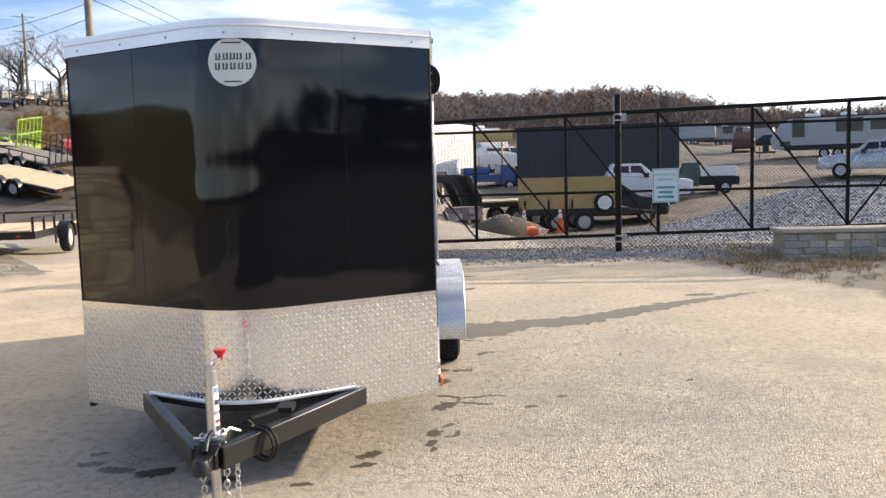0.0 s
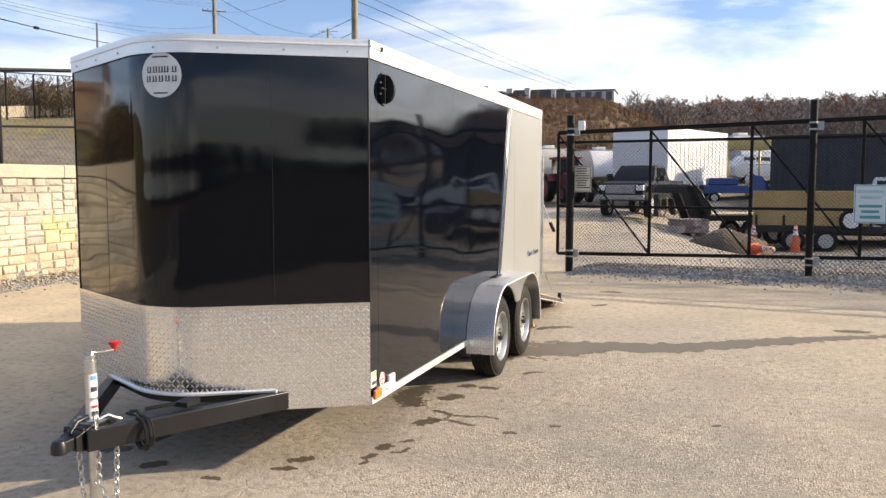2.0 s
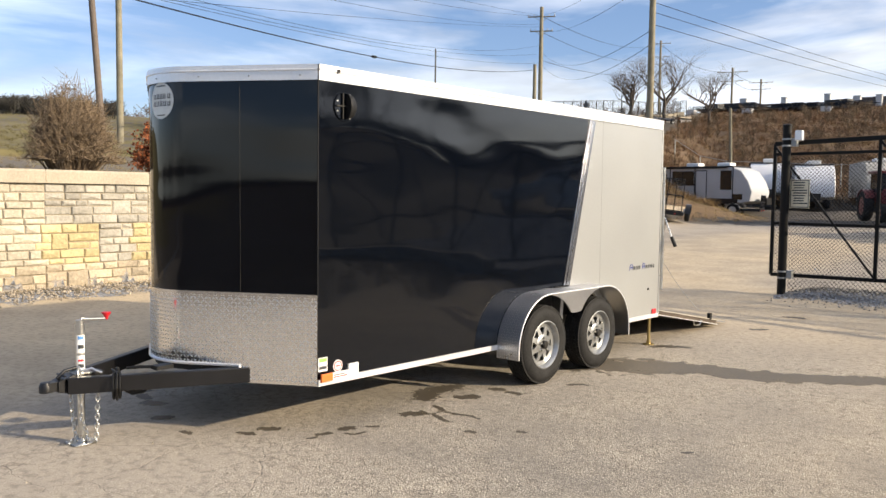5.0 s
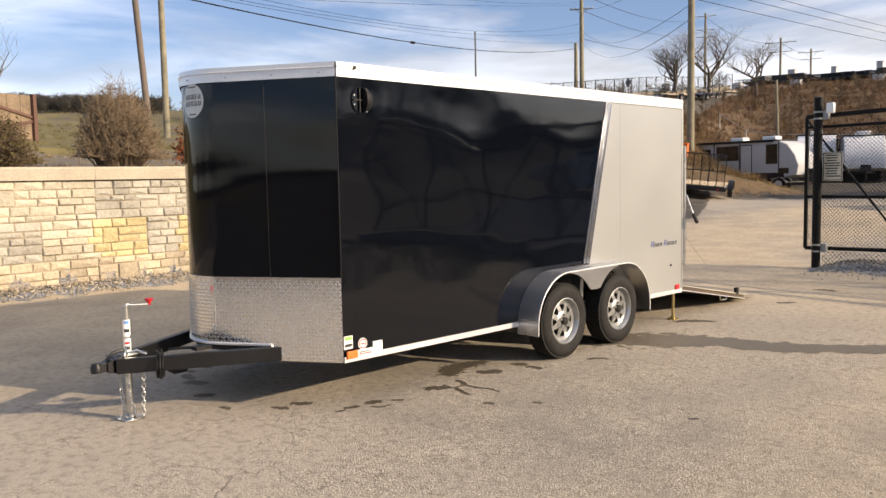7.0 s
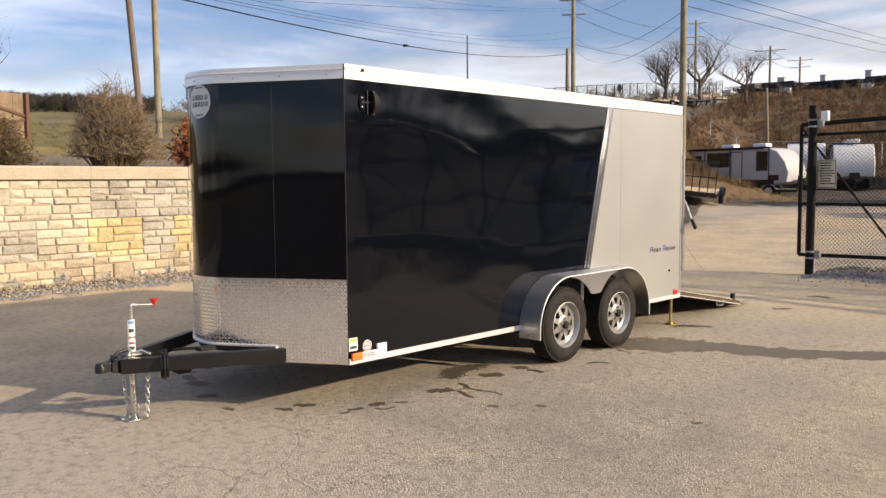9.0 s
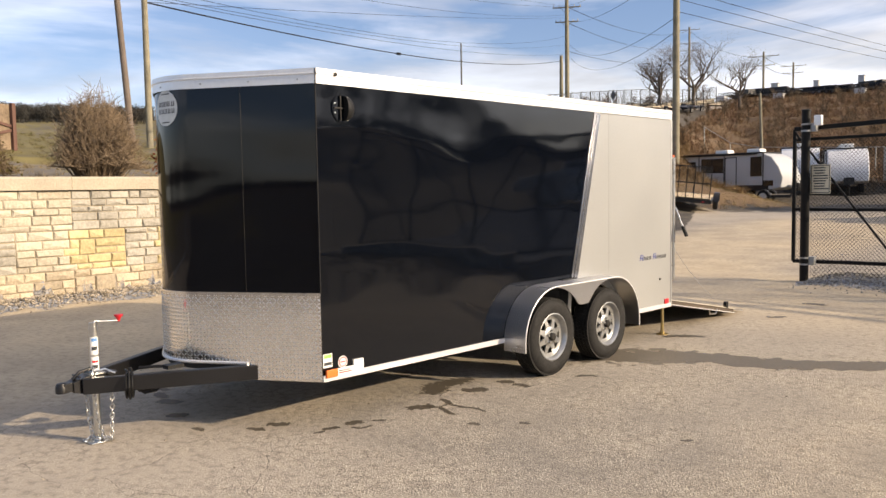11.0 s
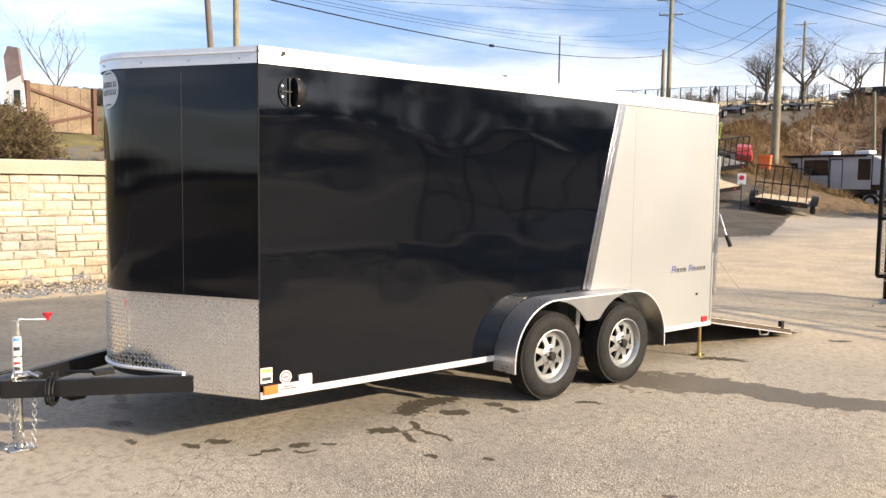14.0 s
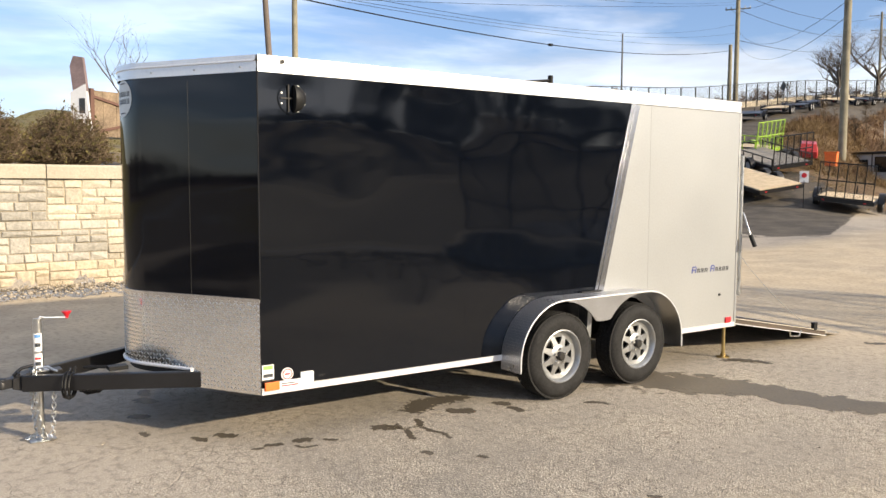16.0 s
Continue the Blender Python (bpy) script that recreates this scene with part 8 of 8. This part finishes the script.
def scatter(name, label, category, spots, templates, mat):
    """Joins turned and scaled copies of a few small shapes, one for each spot (x, y, z, scale, turn)."""
    vs, fs, base = [], [], 0
    for i, (x, y, z, sc, th) in enumerate(spots):
        V, _, F = templates[i % len(templates)]
        c, q = math.cos(th) * sc, math.sin(th) * sc
        vs.append(np.stack([V[:, 0] * c - V[:, 1] * q + x, V[:, 0] * q + V[:, 1] * c + y, V[:, 2] * sc + z], 1))
        fs += [tuple(k + base for k in f) for f in F]
        base += len(V)
    me = bpy.data.meshes.new(name)
    me.from_pydata(np.concatenate(vs).tolist(), [], fs)
    me.materials.append(mat)
    me.update()
    ob = new(name, me)
    return tagged(ob, label, category, kind="stuff")


rng = random.Random(5)
woods = [wood_template(200 + i, 1.0, 30) for i in range(5)]


def ring_spots(n, a0, a1, d0, d1, h0, h1):
    out = []
    for i in range(n):
        a, d = radians(rng.uniform(a0, a1)), rng.uniform(d0, d1)
        x, y = HUB[0] - d * math.sin(a), HUB[1] + d * math.cos(a)
        out.append((x, y, ground_z(x, y), rng.uniform(h0, h1), rng.uniform(0, 6.3)))
    return out


M_FARWOOD = material("far_bare_wood", (0.15, 0.13, 0.125), 0.95, 0.0, 0.25, 0.05, 0.5, tint=(0.175, 0.138, 0.118))
# near-black stands in for backlit shade; the terrace tree line is dark itself
M_SHADEWOOD = material("evergreen_and_backlit_wood", (0.022, 0.024, 0.022), 0.95, 0.0, 0.35, 0.05, 0.5, tint=(0.045, 0.042, 0.036))
M_FARWOOD2 = material("russet_wood", (0.16, 0.075, 0.035), 0.95, 0.0, 0.35, 0.05, 0.5)
scatter("far_woods", "bare grey-brown winter woods on the far hills", "woods", ring_spots(2600, -40, 6, 200, 400, 4, 10.5), woods, M_FARWOOD)
scatter("russet_trees", "russet oak trees among the far bare woods", "woods", ring_spots(110, -25, 6, 230, 330, 8, 12), woods, M_FARWOOD2)
scatter("far_woods", "bare winter woods round the lot behind the trailer's front, coloured dark for backlight", "woods", ring_spots(900, -130, -36, 85, 140, 2.5, 7.0) + ring_spots(650, -180, -130, 85, 140, 1.5, 3.4), woods, M_SHADEWOOD)
scatter("far_woods", "bare winter woods along the near side of the lot, in a painted-shade colour", "woods", ring_spots(450, 128, 180, 85, 130, 1.5, 3.4), woods, M_SHADEWOOD)
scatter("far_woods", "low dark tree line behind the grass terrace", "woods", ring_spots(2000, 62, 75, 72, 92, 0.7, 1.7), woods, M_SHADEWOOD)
scatter("far_woods", "hazy grey bare trees beyond the terrace poles", "woods", ring_spots(130, 54, 66, 105, 150, 2.0, 3.6), woods, M_FARWOOD)
scatter("far_woods", "hazy low tree line beyond the upper road fence", "woods", ring_spots(500, 25, 47, 150, 190, 2.0, 4.0), woods, M_FARWOOD)

# brush on the brown bank
def tuft(seed, n, lean, hgt):
    g = random.Random(seed)
    s = Shape()
    for i in range(n):
        th = g.uniform(0, 6.28)
        o = Vector((g.uniform(-0.25, 0.25), g.uniform(-0.25, 0.25), -0.05))
        e = o + Vector((math.cos(th) * lean * g.random(), math.sin(th) * lean * g.random(), hgt * g.uniform(0.5, 1.0)))
        w = Vector((-math.sin(th), math.cos(th), 0)) * 0.012
        s.add([o - w, o + w, e], [(0, 1, 2)])
    return np.array([tuple(p) for p in s.v]), None, s.f


M_BRUSH2 = material("golden_brush", (0.13, 0.075, 0.034), 0.95, 0.0, 0.3, 3.0, 30.0, island=0.5, tint=(0.25, 0.165, 0.075))
tufts = [tuft(300 + i, 26, 0.75, 0.5) for i in range(4)]


def bank_spots(*args):
    """Spots on the brown bank, short of the upper road."""
    out = []
    for q in ring_spots(*args):
        dx, dy = q[0] - HUB[0], q[1] - HUB[1]
        if math.hypot(dx, dy) < bank_top(math.degrees(math.atan2(-dx, dy))):
            out.append(q)
    return out


scatter("bank_brush", "rusty brown brush covering the hillside", "brush", bank_spots(6500, 1, 31, 64, 150, 0.5, 1.9), tufts, M_BRUSH)
scatter("bank_brush", "golden brown brush patches on the hillside", "brush", bank_spots(2200, 1, 30, 62, 150, 0.5, 1.6), tufts, M_BRUSH2)
scatter("bank_thicket", "bare brown thicket bushes on the hillside", "brush", bank_spots(420, 3, 30, 60, 135, 1.0, 2.4), woods, M_TWIG2)
scatter("bank_thicket", "bare brown thicket behind the upper road fence", "brush", ring_spots(420, 40, 60, 52, 68, 1.2, 2.6), woods, M_TWIG2)
scatter("bank_brush", "tawny dry grass clumps on the near bank", "brush", bank_spots(2400, 21.5, 30.0, 44, 72, 0.3, 1.2), tufts, M_BRUSH2)
spots = []
for i in range(1500):
    x, y = rng.gauss(-14.8, 1.7), rng.gauss(38.0, 2.2)
    spots.append((x, y, ground_z(x, y), rng.uniform(0.12, 0.34), rng.uniform(0, 6.3)))
scatter("bank_grass", "dry grass on the heap round the pole", "grass", spots, tufts, M_STRAW)
spots = []
for i in range(2600):
    x, y = rng.uniform(-48, -10.4), rng.uniform(-8, 16)
    spots.append((x, y, ground_z(x, y), rng.uniform(0.12, 0.45), rng.uniform(0, 6.3)))
scatter("terrace_grass", "short tawny winter grass on the near terrace", "grass", [q for q in spots if q[0] > -18.8], tufts, M_STRAW)
scatter("terrace_grass", "short olive-green winter grass on the terrace bank", "grass", [q for q in spots if q[0] <= -18.8], tufts, material("olive_grass", (0.105, 0.092, 0.034), 0.95, 0.0, 0.3, 3.0, 30.0, island=0.4, tint=(0.18, 0.15, 0.06)))
spots = []
for i in range(260):
    x, y = -8.95 + rng.gauss(0, 0.22), rng.uniform(-4, 11)
    spots.append((x, y, ground_z(x, y), rng.uniform(0.06, 0.22), rng.uniform(0, 6.3)))
scatter("wall_grass", "dry straw tufts in the rubble at the wall's foot", "grass", spots, tufts, M_STRAW)
spots = []
for i in range(900):
    x = rng.uniform(4.8, 12.0)
    y = gate_y(x) - rng.uniform(0.2, 6.5) * (0.2 + 0.8 * rng.random())
    if x + 0.35 * (y - 6) < 5.2 and y < 9.2:
        continue
    spots.append((x, y, ground_z(x, y), rng.uniform(0.10, 0.38), rng.uniform(0, 6.3)))
scatter("verge_grass", "dry straw grass along the gravel beside the gate", "grass", spots, tufts, M_STRAW)

# shrubs on the terrace
twig_bush("twiggy_shrub", "large bare brown shrub behind the block wall", -10.75, 3.30, 1.82, 1.00, 0.92, 1.78, 11, M_TWIG, 1250)
twig_bush("red_shrub", "rust-red leafy shrub behind the block wall", -10.45, 5.15, 1.82, 0.85, 0.95, 1.35, 13, M_TWIG2, 260, M_REDLEAF, 9000)
twig_bush("hedge_shrub", "rounded brown hedge shrub with olive top behind the wall", -10.75, 1.00, 1.82, 0.85, 0.95, 1.16, 14, M_TWIG2, 1100, M_OLIVE, 2600)
twig_bush("hedge_shrub", "rounded brown hedge shrub with olive top behind the wall", -10.65, -0.40, 1.82, 0.85, 1.05, 1.20, 15, M_TWIG2, 1100, M_OLIVE, 2600)
s = Shape()
s.prism([(-0.8, 0), (0.8, 0), (0.75, 0.75), (0.3, 0.95), (-0.7, 0.9)], -0.6, 0.6, "y")
solid("boulder", s, M_ROCK, "pale squared boulder on the terrace grass", "boulder", place(-22.5, 13.2, 20, 0.2), bevel=0.08)

# hoarding seen from behind, and its sign
board = thing("hoarding", "raw timber hoarding seen from behind with brown posts", "hoarding", place(-21.95, 4.85, 111))
for i in range(5):
    s = Shape()
    s.box(-1.15 + i * 0.46, -1.15 + i * 0.46 + 0.45, -0.02, 0.02, 0.05, 1.42)
    part("board", s, M_BOARD, board, smooth=0)
for x in (-1.12, 1.12):
    s = Shape()
    s.box(x - 0.06, x + 0.06, -0.14, -0.02, -0.3, 1.46)
    part("post", s, M_BROWNPOST, board)
for z0, z1 in ((1.25, 0.75), (0.15, 0.65)):
    s = Shape()
    s.bar((-1.12, -0.05, z0), (1.12, -0.05, z1), 0.05, 0.08)
    part("brace", s, M_BROWNPOST, board)
psign = thing("pylon_sign", "tall weathered sign panel, maroon above and white below", "sign", place(-21.6, 3.60, 45))
s = Shape()
s.prism([(-0.26, 1.40), (-0.34, 2.15), (-0.22, 2.45), (0.08, 2.40), (0.20, 1.40)], -0.06, 0.06, "y")
part("upper_panel", s, material("weathered_maroon", (0.21, 0.155, 0.16), 0.8, 0.0, 0.3), psign)
s = Shape()
s.prism([(-0.34, -0.2), (-0.34, 1.38), (0.16, 1.62), (0.36, -0.2)], -0.07, 0.07, "y")
part("lower_panel", s, M_WHITEBOX, psign)
s = Shape()
s.box(-0.05, 0.14, -0.08, 0.08, 0.75, 1.2)
part("print_patch", s, M_INK, psign)

# block kerb by the gate
kerb = thing("block_kerb", "low row of grey split-face concrete blocks beside the gate", "block wall", pose(0, 0, 0), kind="structure")
r = random.Random(8)
s = Shape()
s.add([(x, y - 0.1 * (x - 6.15), z) for x in (6.17, 10.73) for y in (9.63, 10.10) for z in (-0.2, 0.43)], [(0, 1, 3, 2), (4, 6, 7, 5), (0, 4, 5, 1), (2, 3, 7, 6), (0, 2, 6, 4), (1, 5, 7, 3)])
part("kerb_core", s, M_MORTAR, kerb)
for i in range(4):
    for k, (za, zb) in enumerate(((-0.1, 0.055), (0.055, 0.17), (0.17, 0.30), (0.30, 0.435))):
        x0, x1 = 6.15 + i * 1.15, 6.15 + (i + 1) * 1.15
        cuts = [0.0, r.uniform(0.2, 0.4), r.uniform(0.55, 0.8), 1.0]
        for a, b in zip(cuts, cuts[1:]):
            s = Shape()
            xa, xb = x0 + (x1 - x0) * a + 0.006, x0 + (x1 - x0) * b - 0.006
            ya, q = 9.60 - 0.1 * (xa - 6.15) + r.uniform(-0.018, 0.012), 0.014
            s.add([(xa, ya + 0.2, za + 0.005), (xb, ya + 0.2, za + 0.005), (xb, ya + 0.2, zb - 0.005), (xa, ya + 0.2, zb - 0.005), (xa, ya + q, za + 0.005), (xb, ya + q, za + 0.005), (xb, ya + q, zb - 0.005), (xa, ya + q, zb - 0.005),
                   (xa + q, ya, za + q), (xb - q, ya, za + q), (xb - q, ya + r.uniform(-0.01, 0.01), zb - q), (xa + q, ya, zb - q)],
                  [(0, 1, 5, 4), (1, 2, 6, 5), (2, 3, 7, 6), (3, 0, 4, 7), (4, 5, 9, 8), (5, 6, 10, 9), (6, 7, 11, 10), (7, 4, 8, 11), (8, 9, 10, 11)])
            part("stone", s, M_STONE[r.choice(("grey", "grey", "buff"))], kerb, smooth=0)
s = Shape()
s.add([(x, y - 0.1 * (x - 6.15), z) for x in (6.12, 10.78) for y in (9.56, 10.16) for z in (0.437, 0.52)], [(0, 1, 3, 2), (4, 6, 7, 5), (0, 4, 5, 1), (2, 3, 7, 6), (0, 2, 6, 4), (1, 5, 7, 3)])
part("coping", s, M_CAP, kerb, bevel=0.02)


# ---------- loose stone, stains ----------
def pebble(seed):
    g = random.Random(seed)
    vs = [(0.5 * g.uniform(0.7, 1.2), 0, 0), (-0.5 * g.uniform(0.7, 1.2), 0, 0), (0, 0.42 * g.uniform(0.7, 1.2), 0.02), (0, -0.42 * g.uniform(0.7, 1.2), 0), (g.uniform(-0.1, 0.1), g.uniform(-0.1, 0.1), 0.36), (0, 0, -0.3)]
    return np.array(vs), None, [(0, 2, 4), (2, 1, 4), (1, 3, 4), (3, 0, 4), (2, 0, 5), (1, 2, 5), (3, 1, 5), (0, 3, 5)]


pebbles = [pebble(i) for i in range(6)]
spots = []
for i in range(8000):
    y = rng.uniform(-7, 11.6)
    x = -8.75 + rng.gauss(0, 0.24)
    spots.append((x, y, ground_z(x, y) + 0.008, rng.uniform(0.02, 0.075), rng.uniform(0, 6.3)))
scatter("wall_rubble", "pale crushed stone strewn along the wall's foot", "gravel", spots, pebbles, M_PEBBLE)
spots = []
for i in range(8500):
    x = rng.uniform(-0.6, 11)
    y = gate_y(x) + rng.gauss(-0.1, 0.42)
    spots.append((x, y, ground_z(x, y) + 0.006, rng.uniform(0.018, 0.055), rng.uniform(0, 6.3)))
heap = []
for i in range(6500):
    x, y = rng.gauss(10.0, 3.2), rng.gauss(17.0, 2.9)
    if y > gate_y(x) + 0.4:
        heap.append((x, y, ground_z(x, y) + 0.01, rng.uniform(0.03, 0.10), rng.uniform(0, 6.3)))
scatter("gravel_heap", "heap of blue-grey crushed stone beyond the gate", "gravel", heap, pebbles, material("blue_grey_stone", (0.23, 0.24, 0.26), 0.95, 0.0, 0.3, 5.0, 40.0, island=0.5, tint=(0.34, 0.355, 0.38)))
scatter("gate_gravel", "grey crushed stone strip under the sliding gate", "gravel", spots, pebbles, M_BLUESTONE)
spots = []
for i in range(700):
    x, y = rng.uniform(-4, 7), rng.uniform(-3.2, 9)
    spots.append((x, y, 0.0, rng.choice((0.006, 0.009, 0.012, 0.02)), rng.uniform(0, 6.3)))
scatter("grit", "scattered small stones on the asphalt", "gravel", spots, pebbles, M_PEBBLE)


def stain_material(name, color, rough, grain):
    m = material(name, color, rough, 0.0, 0.25, 4.0, 40.0, spec=0.4)
    n, l = m.node_tree.nodes, m.node_tree.links
    b = n["Principled BSDF"]
    at = n.new("ShaderNodeAttribute")
    at.attribute_name = "cover"
    geo = n.new("ShaderNodeNewGeometry")
    ns = n.new("ShaderNodeTexNoise")
    ns.inputs["Scale"].default_value = grain
    ns.inputs["Detail"].default_value = 5.0
    l.new(geo.outputs["Position"], ns.inputs["Vector"])
    ad = n.new("ShaderNodeMath")
    ad.operation = "ADD"
    l.new(at.outputs["Fac"], ad.inputs[0])
    l.new(ns.outputs["Fac"], ad.inputs[1])
    mr = n.new("ShaderNodeMapRange")
    mr.inputs["From Min"].default_value, mr.inputs["From Max"].default_value = 0.78, 0.88
    mr.inputs["To Max"].default_value = 0.8
    l.new(ad.outputs[0], mr.inputs["Value"])
    l.new(mr.outputs[0], b.inputs["Alpha"])
    return m


M_WET = stain_material("damp_asphalt", (0.105, 0.090, 0.072), 0.55, 6.5)
M_OIL = stain_material("oil_on_asphalt", (0.050, 0.041, 0.032), 0.5, 24.0)


def stain(name, label, line, widths, mat, z):
    """A flat stain along a line; it thins out at its rim."""
    P = [Vector((x, y, 0)) for x, y in line]
    fine, wd = [], []
    for i in range(len(P) - 1):
        for k in range(6):
            t = k / 6
            fine.append(P[i].lerp(P[i + 1], t))
            wd.append(widths[i] * (1 - t) + widths[i + 1] * t)
    fine.append(P[-1])
    wd.append(widths[-1])
    vs, cov, fs = [], [], []
    for i, p in enumerate(fine):
        d = (fine[min(i + 1, len(fine) - 1)] - fine[max(i - 1, 0)]).normalized()
        nrm = Vector((-d.y, d.x, 0))
        e = math.sin(math.pi * min(1, max(0, i / (len(fine) - 1)))) ** 0.4 if 0 < i < len(fine) - 1 else 0
        for k in (-1, -0.5, 0, 0.5, 1):
            q = p + nrm * wd[i] * k
            vs.append((q.x, q.y, z))
            cov.append(e * (1 - abs(k)) * 0.8 if abs(k) < 1 else 0.0)
    for i in range(len(fine) - 1):
        fs += [(i * 5 + k, i * 5 + k + 1, i * 5 + 6 + k, i * 5 + 5 + k) for k in range(4)]
    me = bpy.data.meshes.new(name)
    me.from_pydata(vs, [], fs)
    at = me.attributes.new("cover", "FLOAT", "POINT")
    at.data.foreach_set("value", np.array(cov, np.float32))
    me.materials.append(mat)
    me.update()
    ob = new(name, me)
    ob.visible_shadow = False
    return tagged(ob, label, "stain", kind="stuff")


stain("damp_streak", "long dark damp streak draining over the asphalt", [(-0.5, 3.0), (0.0, 3.35), (0.38, 3.72), (0.85, 3.95), (1.35, 4.06), (1.95, 4.38), (2.6, 4.85), (3.3, 5.3), (4.6, 6.0)], (0.5, 0.62, 0.66, 0.44, 0.38, 0.34, 0.32, 0.26, 0.12), M_WET, 0.0045)
stain("damp_patch", "damp patch round the stabiliser leg", [(0.0, 4.70), (0.10, 4.88), (0.24, 4.98), (0.43, 5.0)], (0.09, 0.12, 0.12, 0.06), M_OIL, 0.0042)
# drips along the trailer's side, one of them spread into a crack
DRIPS = ([(0.0, 0.78), (0.01, 0.88), (0.07, 0.93), (0.05, 1.05)], 0.085), ([(0.04, 0.94), (0.15, 1.0), (0.30, 0.94), (0.40, 0.91)], 0.035), ([(0.13, 1.0), (0.15, 1.12), (0.27, 1.12), (0.39, 1.16), (0.53, 1.12)], 0.03), ([(-0.03, 1.20), (0.07, 1.17), (0.17, 1.11)], 0.04), ([(-0.04, 0.22), (-0.04, 0.30), (-0.01, 0.38)], 0.065), ([(0.02, 0.20), (0.11, 0.24), (0.12, 0.35)], 0.025), ([(0.01, 0.42), (0.06, 0.45), (0.09, 0.51)], 0.032)
SPOTS = ([(-0.07, 0.03), (-0.05, 0.10), (-0.03, 0.17)], 0.045), ([(-0.06, -0.06), (-0.04, -0.02), (-0.02, 0.03)], 0.03), ([(-0.07, 1.48), (0.0, 1.58), (0.07, 1.70)], 0.105), ([(-0.06, 1.92), (0.02, 1.99), (0.10, 1.98)], 0.075), ([(0.11, 1.93), (0.18, 1.97), (0.30, 1.97)], 0.06), ([(0.60, 0.82), (0.65, 0.84), (0.71, 0.84)], 0.04), ([(0.87, 1.06), (0.91, 1.09), (0.96, 1.09)], 0.035), ([(1.93, 1.42), (1.97, 1.44), (2.01, 1.48)], 0.03)
FRONT = ([(-1.30, -0.48), (-1.22, -0.44), (-1.16, -0.36)], 0.085), ([(-2.18, -0.11), (-2.10, -0.09), (-2.0, -0.10)], 0.055), ([(-2.02, -0.17), (-1.89, -0.22), (-1.76, -0.23)], 0.065), ([(-1.76, -0.31), (-1.64, -0.27), (-1.52, -0.22)], 0.09), ([(-2.18, 0.08), (-2.11, 0.08), (-2.04, 0.12)], 0.04), ([(-0.50, -0.15), (-0.42, -0.08), (-0.36, -0.02)], 0.065), ([(-0.53, -0.29), (-0.44, -0.25), (-0.36, -0.23)], 0.05), ([(-0.83, -0.54), (-0.76, -0.52), (-0.69, -0.54)], 0.04)
FAR = ([(0.34, 6.77), (0.45, 6.82), (0.54, 6.98)], 0.09), ([(3.2, 5.70), (3.42, 5.72), (3.65, 5.75)], 0.13), ([(0.25, 8.2), (0.45, 8.3), (0.6, 8.2)], 0.11), ([(0.34, 2.52), (0.42, 2.62), (0.52, 2.66)], 0.05), ([(-0.15, 1.2), (-0.35, 1.5), (-0.3, 1.95)], 0.16)
for line, w in DRIPS + SPOTS + FRONT + FAR:
    stain("oil_spot", "small dark oil spot soaked into the asphalt", line, [w * 1.15] * len(line), M_OIL, 0.0036)


# ---------- stones of the retaining wall ----------
r = random.Random(33)
for ya, yb, za, zb, tone in STONES:
    sh = Shape()
    stone_block(sh, ya, yb, za, zb, r.uniform(-0.012, 0.012), r)
    part("stone", sh, M_STONE[tone], wall, smooth=0, recalc=False)
